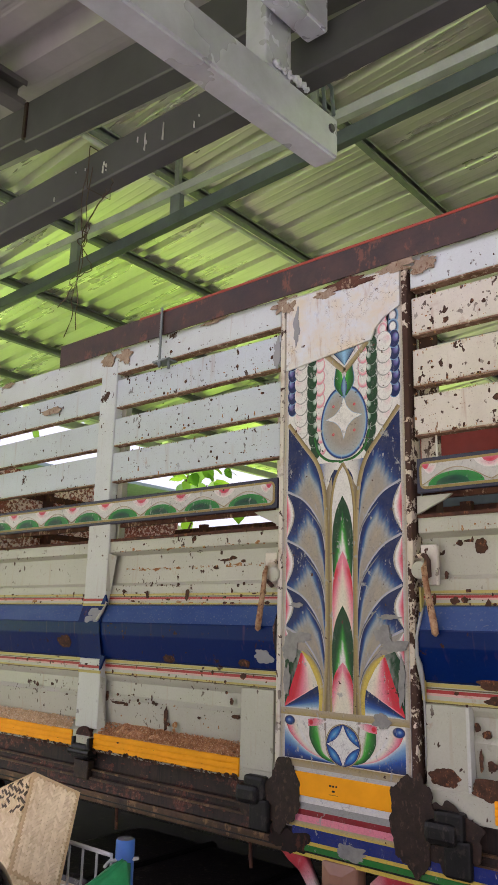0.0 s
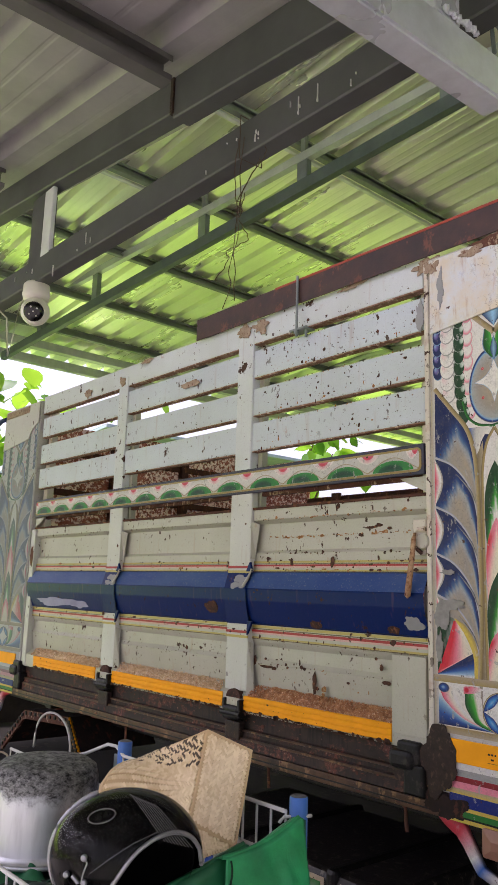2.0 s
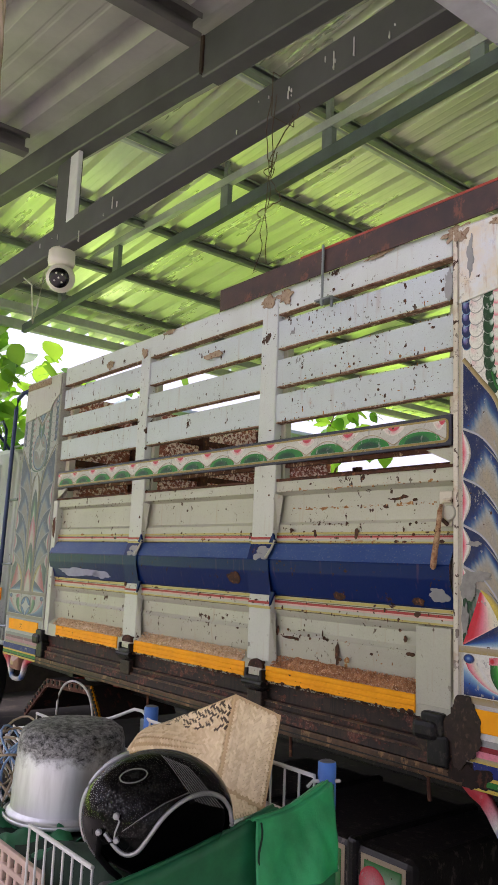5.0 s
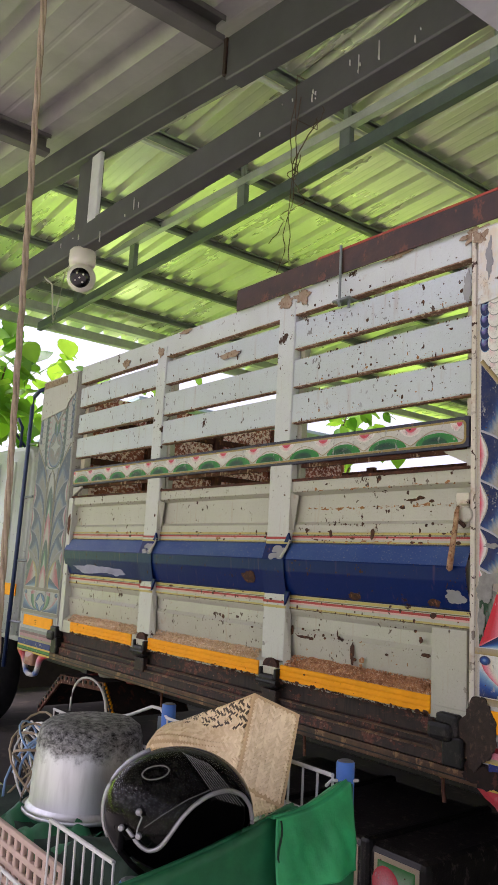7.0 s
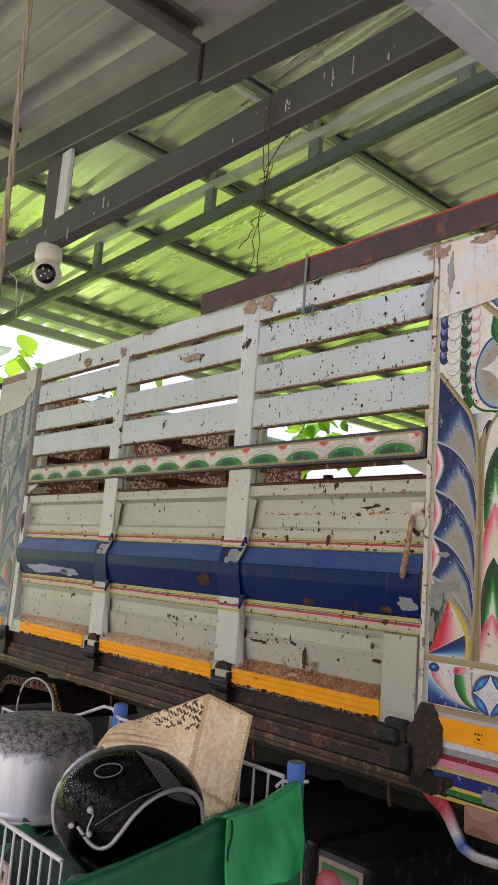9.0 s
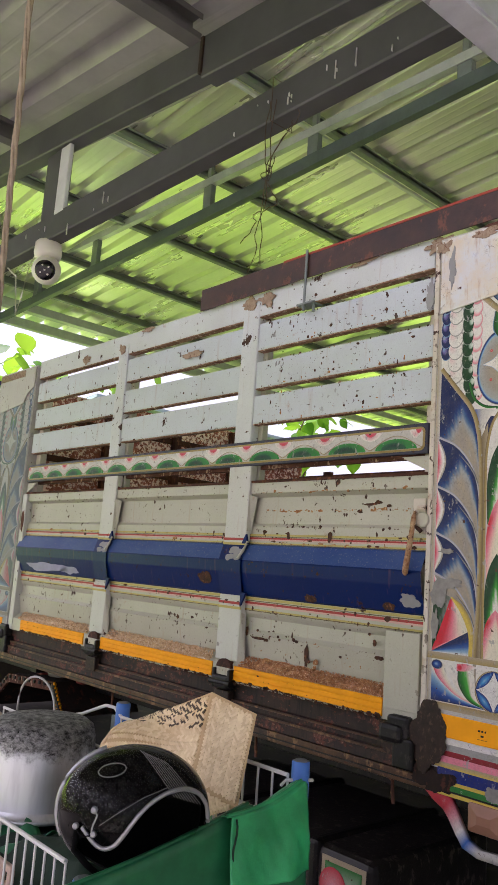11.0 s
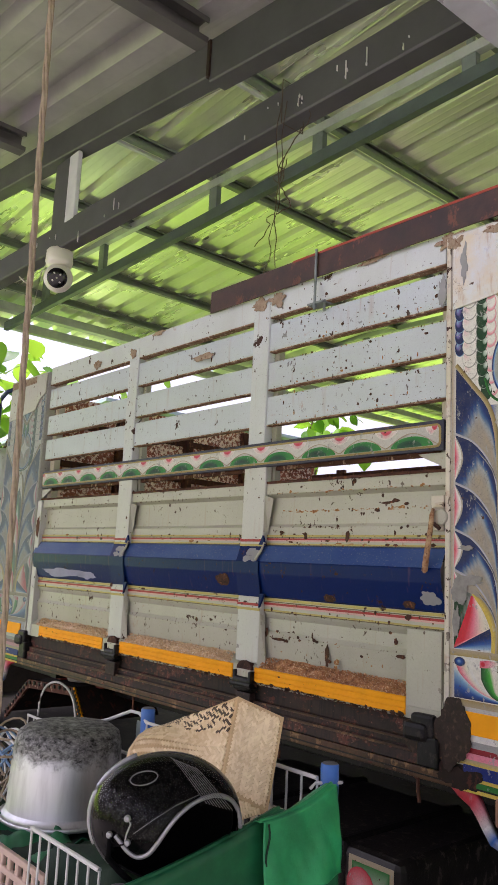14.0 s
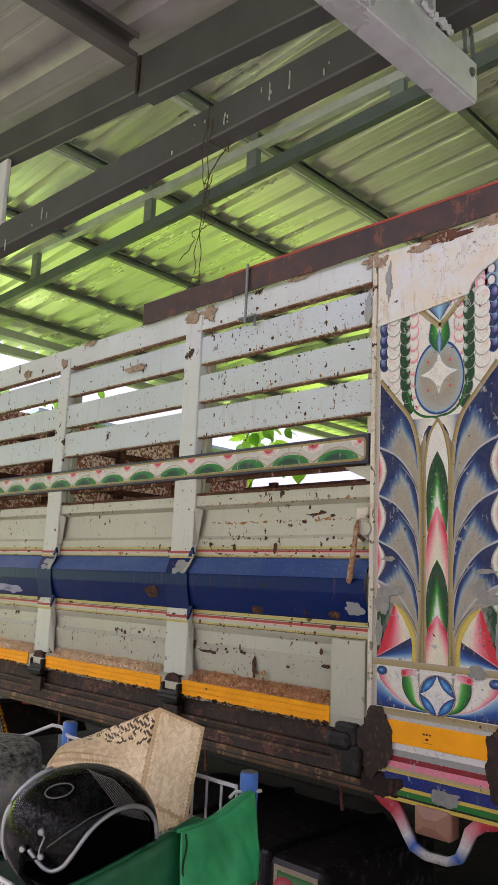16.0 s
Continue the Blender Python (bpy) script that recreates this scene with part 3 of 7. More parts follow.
SMEAR = plain("greyed_bare_undercoat", srgb(0.56, 0.55, 0.53), 0.6, 0, 0.35, 40, 0.3)
LILAC = plain("faded_undercoat", srgb(0.62, 0.62, 0.72), 0.6)
GREY_PATCH = plain("grey_filler", srgb(0.58, 0.58, 0.58), 0.6)
STRIPE_Y = stripe_paint("stripe_ochre", srgb(0.72, 0.66, 0.36))
STRIPE_R = stripe_paint("stripe_red", srgb(0.66, 0.16, 0.15))
STRIPE_D = stripe_paint("stripe_olive", srgb(0.40, 0.35, 0.22))
STRIPE_P = stripe_paint("stripe_pink", srgb(0.82, 0.66, 0.62))
ART_DARK = worn_paint("rail_dark_edge", srgb(0.15, 0.15, 0.24), 0.6, 0.5, 0.4, 0.4)


def pigment_mesh(polys, y, lift=0.0016):
    """Raised flat shapes on a plane of constant y: each is (points, inner colour, outer colour)."""
    bm = bmesh.new()
    lay = bm.verts.layers.float_color.new("pigment")
    for k, (pts, ca, cb) in enumerate(polys):
        yy = y - lift * (1 + (k % 7) * 0.12)
        c = sum((Vector(p) for p in pts), Vector((0, 0))) / len(pts)
        turn = [(Vector(p) - c).cross(Vector(q) - c) for p, q in zip(pts, pts[1:] + pts[:1])]
        fan = min(turn) > -1e-7 or max(turn) < 1e-7
        zs = [p[1] for p in pts]
        lo, hi = min(zs), max(zs)
        ring = []
        for p in pts:
            v = bm.verts.new((p[0], yy, p[1]))
            f = 1.0 if fan else (p[1] - lo) / max(hi - lo, 1e-6)
            v[lay] = tuple(a + (b - a) * f for a, b in zip(ca, cb))
            ring.append(v)
        if fan:
            mid = bm.verts.new((c.x, yy - 0.0004, c.y))
            mid[lay] = ca
        else:
            bm.faces.new(ring)
        back = []
        for p in pts:
            v = bm.verts.new((p[0], y + 0.0005, p[1]))
            v[lay] = cb
            back.append(v)
        n = len(pts)
        for i in range(n):
            j = (i + 1) % n
            if fan:
                bm.faces.new((mid, ring[i], ring[j]))
            bm.faces.new((ring[i], back[i], back[j], ring[j]))
    return bm


C = dict(green=srgb(0.06, 0.44, 0.15), dgreen=srgb(0.02, 0.24, 0.13), white=srgb(0.86, 0.85, 0.82), pink=srgb(0.84, 0.58, 0.60), red=srgb(0.76, 0.22, 0.26),
         navy=srgb(0.02, 0.13, 0.43), blue=srgb(0.12, 0.36, 0.66), sky=srgb(0.55, 0.74, 0.86), grey=srgb(0.60, 0.60, 0.58), lgrey=srgb(0.74, 0.73, 0.70), tan=srgb(0.66, 0.60, 0.50), gold=srgb(0.60, 0.53, 0.36), yellow=srgb(0.80, 0.70, 0.28), dark=srgb(0.20, 0.20, 0.26), violet=srgb(0.42, 0.38, 0.62))


def arc(cx, cz, rx, rz, a0, a1, n=14):
    return [(cx + rx * math.cos(radians(a0 + (a1 - a0) * i / n)), cz + rz * math.sin(radians(a0 + (a1 - a0) * i / n))) for i in range(n + 1)]




def round_rect(x0, z0, x1, z1, r):
    """The outline of a plate with rounded corners."""
    out = []
    for cx, cz, a0 in ((x1 - r, z1 - r, 0), (x0 + r, z1 - r, 90), (x0 + r, z0 + r, 180), (x1 - r, z0 + r, 270)):
        out += arc(cx, cz, r, r, a0, a0 + 90, 5)
    return out


def wave_rail(rail, x0, x1):
    z0, z1 = 2.075, 2.196
    part("border", pigment_mesh([(round_rect(x0 + 0.006, z0 + 0.012, x1 - 0.006, z1 - 0.014, 0.022), srgb(0.66, 0.58, 0.34), srgb(0.60, 0.52, 0.30))], -0.0065), ART, rail, "gold painted edge line")
    part("field", pigment_mesh([(round_rect(x0 + 0.015, z0 + 0.021, x1 - 0.015, z1 - 0.023, 0.016), C["white"], C["lgrey"])], -0.0085), ART, rail)
    n = max(1, round((x1 - x0) / 0.26))
    w = (x1 - x0 - 0.03) / n
    for i in range(n):
        c = x0 + 0.015 + (i + 0.5) * w
        hill = [(c + w * 0.40 * math.cos(radians(a)), z0 + 0.022 + 0.043 * math.sin(radians(a)) ** 1.1) for a in range(0, 181, 12)]
        core = [(c - 0.01 + w * 0.24 * math.cos(radians(a)), z0 + 0.0225 + 0.027 * math.sin(radians(a))) for a in range(0, 181, 15)]
        crest = [(c - w * 0.5 + w * k / 20, z0 + 0.026 + 0.052 * (0.5 - 0.5 * math.cos(2 * math.pi * k / 20)) ** 0.62) for k in range(21)]
        part("wave_line", pigment_mesh([(crest + [(a_, b_ - 0.003) for a_, b_ in crest[::-1]], C["gold"], C["tan"])], -0.0125), ART, rail)
        part("green_wave", pigment_mesh([(hill, srgb(0.02, 0.34, 0.20), srgb(0.10, 0.52, 0.20))], -0.0105), ART, rail)
        part("wave_heart", pigment_mesh([(core, srgb(0.02, 0.17, 0.17), srgb(0.02, 0.32, 0.20))], -0.0122), ART, rail)
    for i in range(n + 1):
        c = x0 + 0.015 + i * w
        for nm, f, h, ca, cb, y in (("pink_petal", 0.24, 0.034, ROSE_P, C["white"], -0.0105), ("red_petal", 0.12, 0.017, srgb(0.80, 0.14, 0.24), srgb(0.80, 0.40, 0.46), -0.0122)):
            a, b = max(c - w * f, x0 + 0.018), min(c + w * f, x1 - 0.018)
            half = [(a, z1 - 0.0235)] + [(a + (b - a) * k / 10, z1 - 0.024 - h * math.sin(math.pi * k / 10) ** 0.7) for k in range(1, 10)] + [(b, z1 - 0.0235)]
            part(nm, pigment_mesh([(half, ca, cb)], y), ART, rail)


PLASTIC_W = plain("white_strap", srgb(0.90, 0.88, 0.82), 0.5)
ROSE_P = srgb(0.84, 0.62, 0.64)
gate_a = gate(-3.42, -0.035, ((-2.38, -2.235), (-1.21, -1.05)))
gate_b = gate(0.565, 4.1, ((1.75, 1.9), (2.9, 3.05)), slat_mat=WHITE_RUSTY)
# end stiles of the gates
for g, xs in ((gate_a, ((-3.42, -3.36), (-0.085, -0.035))), (gate_b, ((0.565, 0.62), (4.04, 4.1)))):
    for a, b in xs:
        part("end_stile", bxm(a, 0.05, 1.05, b, 0.10, 2.95, 0.004), HEAVY_RUST if g is gate_b else WHITE_RUSTY, g)
part("strap_end", bxm(0.632, 0.028, 2.195, 0.639, 0.032, 2.287, 0.001), PLASTIC_W, gate_b, "white strap end")
part("corner_plate", bxm(-0.20, -0.003, 1.10, -0.04, 0.03, 1.388, 0.003), WHITE, gate_a)
part("corner_plate", bxm(0.572, 0.012, 1.13, 0.715, 0.04, 1.388, 0.002), WHITE, gate_b)
part("plate_flange", bxm(0.715, 0.004, 1.14, 0.727, 0.04, 1.388, 0.002), POST_W, gate_b)
part("edge_line", bxm(0.566, 0.006, 1.40, 0.574, 0.03, 1.76, 0.001), STRIPE_Y, gate_b)
SEALANT = plain("grey_sealant", srgb(0.66, 0.66, 0.64), 0.45, 0.1, 0.25, 30, 0.3)
part("sealant_bead", tube(bmesh.new(), [(0.583, 0.012, 1.71), (0.578, -0.012, 1.66), (0.570, -0.026, 1.60), (0.566, -0.020, 1.54), (0.572, -0.012, 1.505), (0.570, 0.004, 1.46), (0.572, 0.010, 1.40), (0.574, 0.009, 1.30), (0.573, 0.009, 1.20)], [0.003, 0.005, 0.005, 0.006, 0.010, 0.007, 0.004, 0.003, 0.003], 8), SEALANT, gate_b, "grey sealant run over the seam", True)


HANDLE = rusty("cream_and_rust_rod", srgb(0.74, 0.62, 0.48), srgb(0.52, 0.34, 0.22), 34, srgb(0.30, 0.16, 0.10))


def latch(g, x, z, lean):
    """A drop latch: cap on its pivot, bracket over it, a thick handle hanging."""
    k = 1 if lean < 0 else -1
    l = part("latch", lathe(bmesh.new(), [(0.0004, 0.03), (0.026, 0.03), (0.030, 0.026), (0.031, 0.0)], 28, pose(x + 0.026 * k, 0.008, z, 90, 0, 0)), WHITE, g, "rusty drop latch with a round cap and hanging handle")
    bm = bmesh.new()
    tube(bm, [(x + 0.035 * k, -0.010, z + 0.048), (x + 0.004 * k, -0.014, z + 0.046), (x - 0.006 * k, -0.018, z + 0.03), (x - 0.008 * k, -0.018, z - 0.02), (x + 0.02 * k, -0.012, z - 0.045)], [0.010, 0.009, 0.010, 0.010, 0.008], 8)
    part("latch_bracket", bm, HEAVY_RUST, l)
    part("latch_plate", bxm(x - 0.03, 0.0, z - 0.05, x + 0.03, 0.02, z + 0.085, 0.004), WHITE_RUSTY, l)
    bm = bmesh.new()
    tube(bm, [(x - 0.002 * k, -0.024, z + 0.03), (x, -0.036, z + 0.005), (x + lean * 0.15, -0.036, z - 0.04), (x + lean * 0.9, -0.036, z - 0.18), (x + lean, -0.036, z - 0.205), (x + lean * 1.03, -0.036, z - 0.214)], [0.006, 0.010, 0.010, 0.0125, 0.0115, 0.003], 10)
    part("latch_handle", bm, HANDLE, l, "rust-mottled bar", True)


latch(gate_a, -0.066, 1.815, -0.03)
latch(gate_b, 0.608, 1.815, 0.034)
blob_plate("rust_patch", -3.415, 1.80, 0.022, 0.07, -0.0045, RUST_M, gate_a, 66, "", 60, 0.6)
part("end_post", bxm(-3.447, -0.003, 1.06, -3.385, 0.05, 1.99, 0.004), POST_W, gate_a)


def reflector(x0, x1, g, y=-0.002, zb=1.065, zt=1.133):
    """A ribbed amber plate."""
    bm = bmesh.new()
    n = 3
    sec = [(y + 0.004, zb)]
    for i in range(n):
        a = zb + (zt - zb) * i / n
        d = (zt - zb) / n
        sec += [(y, a + d * 0.05), (y - 0.003, a + d * 0.2), (y - 0.003, a + d * 0.8), (y, a + d * 0.95)]
    sec += [(y + 0.004, zt)]
    profile(bm, sec, x0, x1, "x", True)
    return part("reflector_plate", bm, YELLOW, g, "ribbed amber reflector plate")


EDGES = ((-3.256, -2.435), (-2.239, -1.225), (-1.066, -0.203))
for a, b in EDGES:
    reflector(a, b, gate_a)
reflector(0.80, 1.7, gate_b)
reflector(1.95, 2.85, gate_b)


def sawdust(x0, x1, material, lumps=2600):
    """A drift of sawdust on the ledge of the lower panel."""
    bm = bmesh.new()
    n = int((x1 - x0) / 0.02)
    rows = []
    for i in range(n + 1):
        x = x0 + (x1 - x0) * i / n
        e = min(1, 6 * min(i, n - i) / n)
        top = 1.138 + (0.035 + 0.022 * noise.noise((x * 3, 1, 0)) + 0.01 * noise.noise((x * 17, 0, 0))) * (0.4 + 0.6 * e)
        rows.append([bm.verts.new(p) for p in ((x, 0.0, 1.134), (x, -0.004 + 0.012, (1.134 + top) / 2 + 0.004 * noise.noise((x * 40, 2, 0))), (x, 0.05, top + 0.008))])
    for a, b in zip(rows, rows[1:]):
        for k in range(2):
            bm.faces.new((a[k], b[k], b[k + 1], a[k + 1]))
    ob = part("sawdust", bm, material)
    bm = bmesh.new()
    for i in range(lumps):
        x = random.uniform(x0, x1)
        f = random.random()
        c = Vector((x, 0.002 + 0.04 * f - 0.004, 1.137 + 0.045 * f))
        s = random.uniform(0.003, 0.007)
        vs = [bm.verts.new(c + Vector((random.uniform(-s, s), random.uniform(-s, s) - 0.002, random.uniform(-s, s)))) for _ in range(4)]
        for t in ((0, 1, 2), (0, 1, 3), (0, 2, 3), (1, 2, 3)):
            bm.faces.new([vs[k] for k in t])
    part("wood_chips", bm, material, ob)
    return tagged(ob, "drift of pale brown sawdust lying on the truck's ledge", "sawdust", "sawdust drifts", "stuff")


for a, b, m in ((-3.30, -2.40, SAW_PALE), (-2.20, -1.25, SAW_PALE), (-1.04, -0.19, SAW), (0.84, 1.72, SAW)):
    sawdust(a, b, m)

# bed rails under the gates
bed = part("bed_frame", bxm(-4.08, 0.06, 0.92, 4.4, 2.28, 1.06, 0.01), BROWN, truck, "grimy brown steel bed frame")
part("bed_floor", bxm(-3.7, 0.06, 1.064, 4.3, 2.28, 1.10, 0), RUST_M, bed)
bm = profile(bmesh.new(), [(0.05, 1.062), (0.03, 1.05), (0.03, 0.985), (0.012, 0.975), (0.012, 0.955), (0.0, 0.945), (-0.004, 0.90), (0.008, 0.893), (0.008, 0.878), (-0.004, 0.872), (-0.004, 0.852), (0.05, 0.845)], -4.08, 4.4)
RAIL = Mat("streaked_brown_rail", 0.7, 0.0, 0.35)
base_ = RAIL.mix(RAIL.ramp(RAIL.noise(9, 7, 0.7), 0.35, 0.65), srgb(0.235, 0.17, 0.135), srgb(0.13, 0.105, 0.09))
base_ = RAIL.mix(RAIL.ramp(RAIL.noise(60, 5, 0.6, (1, 1, 0.09)), 0.50, 0.66), base_, srgb(0.10, 0.085, 0.075))
worn_ = RAIL.math("MULTIPLY", RAIL.ramp(RAIL.noise(7, 7, 0.75, (0.7, 1, 1.6)), 0.52, 0.58), RAIL.ramp(RAIL.noise(48, 6, 0.75, (1, 1, 0.5)), 0.42, 0.54))
base_ = RAIL.mix(worn_, base_, srgb(0.40, 0.22, 0.17))
RAIL.color(RAIL.mix(RAIL.math("MULTIPLY", worn_, RAIL.ramp(RAIL.noise(95, 4, 0.7), 0.56, 0.64)), base_, srgb(0.55, 0.44, 0.37)))
RAIL.bump(RAIL.noise(55, 5), 0.35, 0.004)
RAIL = RAIL.m
part("side_rail", bm, RAIL, bed, "dark brown corrugated side rail, worn to red primer")
part("lower_rail_lip", bxm(-4.08, -0.010, 0.853, 4.4, 0.0, 0.896, 0.004), BRONZE, bed)

part("rail_bead", bxm(-4.08, -0.006, 0.938, 4.4, 0.004, 0.948, 0.002), BRONZE, bed)
part("rail_bead", bxm(-4.08, 0.006, 0.972, 4.4, 0.02, 0.980, 0.002), BRONZE, bed)
part("rail_bead", bxm(-4.08, -0.0125, 0.868, 4.4, -0.008, 0.874, 0.001), BLACK, bed)


def bracket(x, w=0.10, tall=0.085):
    bm = bmesh.new()
    box(bm, x - w / 2, -0.03, 1.0, x + w / 2, 0.03, 1.0 + tall, 0.012)
    box(bm, x - w / 2 - 0.03, -0.045, 0.985, x + w / 2 - 0.02, 0.02, 1.055, 0.02)
    box(bm, x - 0.02, -0.03, 0.90, x + w / 2 + 0.02, 0.03, 1.01, 0.01)
    part("corner_hinge", bm, BLACK, bed, "heavy black greasy corner hinge")


for x in (-0.11, 0.66, -3.47):
    bracket(x)


def chips(g, rows, mat=None, nm="rust_spot", lab="dark rust spots", wide=1.0):
    """Small ragged rust spots, many along given strips: (x0, x1, z0, z1, y, count, size)."""
    bm = bmesh.new()
    for x0, x1, z0, z1, y, count, size in rows:
        for _ in range(int(count * 0.75)):
            cx_, cz_ = random.uniform(x0, x1), random.uniform(z0, z1)
            r = size * 0.62 * (0.3 + 1.5 * random.random() ** 3)
            sx, sz = random.choice((0.6, 0.9, 1.2, 1.9)) * wide, random.choice((0.6, 0.8, 1.1, 1.8))
            a0 = random.random() * 6
            pts = [(cx_ + r * sx * q * math.cos(a0 + k * 0.698), cz_ + r * sz * q * math.sin(a0 + k * 0.698)) for k in range(9) for q in (random.uniform(0.62, 1.12),)]
            bm.faces.new([bm.verts.new((p[0], y, p[1])) for p in pts])
    o = solid(part(nm, bm, mat or RUST_DK, g, lab), 0.0012, 1)
    o["kind"] = "stuff"


RUST_DK = rusty("dark_rust", srgb(0.34, 0.22, 0.15), srgb(0.20, 0.14, 0.11), 30, srgb(0.50, 0.32, 0.20))
chips(gate_a, ((-1.0, -0.05, 1.705, 1.76, 0.0225, 44, 0.015), (-1.02, -0.9, 1.755, 1.775, 0.0225, 8, 0.014), (-0.30, -0.06, 1.76, 1.785, 0.0285, 12, 0.012), (-3.3, -1.05, 1.70, 1.75, 0.0225, 26, 0.010), (-1.0, -0.05, 1.39, 1.45, 0.0225, 24, 0.015), (-3.3, -1.05, 1.40, 1.45, 0.0225, 26, 0.010),
    (-0.42, -0.20, 1.855, 1.885, 0.044, 16, 0.009), (-0.98, -0.1, 1.80, 1.92, 0.044, 10, 0.006), (-1.0, -0.72, 1.27, 1.31, 0.029, 22, 0.012), (-1.0, -0.25, 1.20, 1.37, 0.029, 22, 0.010), (-3.3, -1.1, 1.20, 1.37, 0.029, 30, 0.008), (-1.0, -0.04, 1.955, 1.99, 0.0115, 34, 0.007), (-3.3, -1.05, 1.955, 1.99, 0.0115, 24, 0.006),
    (-1.0, -0.04, 2.285, 2.425, 0.0055, 44, 0.007), (-1.0, -0.04, 2.465, 2.60, 0.0055, 50, 0.007), (-1.0, -0.04, 2.66, 2.80, 0.0055, 40, 0.007), (-3.4, -1.05, 2.30, 2.80, 0.0055, 40, 0.006),
    (-3.4, -0.04, 2.285, 2.292, 0.0055, 60, 0.006), (-3.4, -0.04, 2.466, 2.474, 0.0055, 60, 0.006), (-3.4, -0.04, 2.661, 2.668, 0.0055, 60, 0.006), (-1.0, -0.04, 2.42, 2.426, 0.0055, 40, 0.005), (-1.0, -0.04, 2.595, 2.602, 0.0055, 40, 0.005), (-1.0, -0.04, 2.795, 2.802, 0.0055, 40, 0.005), (-1.2, -0.04, 2.84, 2.95, -0.0005, 16, 0.010), (-1.0, -0.05, 1.575, 1.615, -0.0245, 14, 0.006), (-1.0, -0.04, 2.285, 2.425, 0.0055, 80, 0.0035), (-1.0, -0.04, 2.465, 2.60, 0.0055, 80, 0.0035), (-1.0, -0.04, 2.66, 2.80, 0.0055, 80, 0.0035), (-3.4, -0.04, 1.81, 1.92, 0.044, 60, 0.0035), (-3.4, -0.04, 1.2, 1.37, 0.029, 130, 0.0035)))
for px0, px1 in ((-2.38, -2.235), (-1.21, -1.05)):
    chips(gate_a, ((px0 + 0.02, px1 - 0.02, 2.2, 2.9, -0.0045, 14, 0.007), (px0, px1, 1.2, 2.05, -0.0025, 16, 0.006), (px0, px1, 1.40, 1.45, -0.0065, 8, 0.010)))
chips(gate_a, ((-1.0, -0.3, 1.782, 1.788, 0.0295, 50, 0.006), (-3.4, -0.04, 1.936, 1.944, 0.0112, 110, 0.005), (-3.4, -0.04, 1.99, 2.003, 0.0052, 150, 0.006), (-3.4, -0.04, 1.284, 1.29, 0.029, 60, 0.005), (-3.4, -0.04, 1.745, 1.752, 0.0222, 90, 0.006), (-3.4, -0.04, 1.388, 1.394, 0.0222, 70, 0.005)))
chips(gate_b, ((0.6, 2.2, 1.69, 1.76, 0.0225, 60, 0.016), (0.6, 2.2, 1.39, 1.45, 0.0225, 50, 0.018), (0.6, 2.2, 1.80, 1.92, 0.044, 30, 0.013), (0.6, 2.2, 1.2, 1.37, 0.029, 36, 0.014), (0.6, 2.2, 2.285, 2.425, 0.0055, 90, 0.007), (0.6, 2.2, 2.465, 2.60, 0.0055, 90, 0.007), (0.6, 2.2, 2.66, 2.80, 0.0055, 90, 0.008), (0.6, 2.2, 2.285, 2.30, 0.0055, 60, 0.008), (0.6, 2.2, 2.465, 2.48, 0.0055, 60, 0.008), (0.6, 2.2, 1.955, 1.99, 0.0115, 50, 0.008)))


RUN = rusty("orange_rust_run", srgb(0.66, 0.48, 0.30), srgb(0.52, 0.34, 0.20), 40, srgb(0.74, 0.64, 0.48))
chips(gate_a, ((-0.96, -0.12, 1.855, 1.866, 0.0438, 90, 0.006), (-1.0, -0.06, 1.70, 1.712, 0.0224, 50, 0.005), (-1.0, -0.06, 1.938, 1.95, 0.0110, 50, 0.005), (-0.6, -0.57, 1.17, 1.29, 0.0288, 14, 0.010), (-3.3, -1.1, 1.705, 1.75, 0.0224, 24, 0.007)), RUN, "rust_run", "orange rust runs", 2.2)
chips(gate_a, ((-1.0, -0.04, 2.287, 2.33, 0.0052, 34, 0.006), (-1.0, -0.04, 2.467, 2.51, 0.0052, 34, 0.006), (-1.0, -0.04, 2.66, 2.70, 0.0052, 30, 0.006), (-1.0, -0.04, 2.418, 2.427, 0.0052, 46, 0.005), (-1.0, -0.04, 2.594, 2.602, 0.0052, 46, 0.005), (-3.3, -0.04, 1.39, 1.40, 0.0222, 60, 0.006), (-1.0, -0.04, 1.17, 1.28, 0.0285, 24, 0.006)), RUN, "rust_run", "orange rust runs", 0.7)
chips(gate_b, tuple((0.57, 2.2, z - 0.004, z + h, 0.0053, 260, 0.0034) for z, h in ((2.418, 0.007), (2.594, 0.006), (2.793, 0.007), (2.288, 0.012), (2.468, 0.012), (2.664, 0.012))) + ((0.57, 2.2, 1.94, 1.965, 0.0110, 200, 0.004), (0.57, 0.66, 2.29, 2.80, 0.0053, 120, 0.005)), RUN, "rust_run", "orange rust runs", 0.6)
WORN_RED = rusty("worn_red_primer", srgb(0.42, 0.25, 0.20), srgb(0.27, 0.15, 0.12), 20, srgb(0.56, 0.42, 0.36))
chips(bed, ((-3.4, -0.1, 1.0, 1.035, 0.0292, 120, 0.006), (-3.4, -0.1, 0.905, 0.94, -0.0048, 90, 0.006), (-3.4, -0.1, 0.856, 0.893, -0.0108, 80, 0.006)), WORN_RED, "worn_patch", "worn red primer patches", 1.6)


saved = random.getstate()
chips(gate_a, tuple((a, b, 1.055, 1.068, -0.0062, 300, 0.0065) for a, b in EDGES) + tuple((a, b, 1.069, 1.13, -0.0062, 14, 0.003) for a, b in EDGES), RUST_DK, "grime", "dark grime along the amber plates", 1.8)
random.setstate(saved)


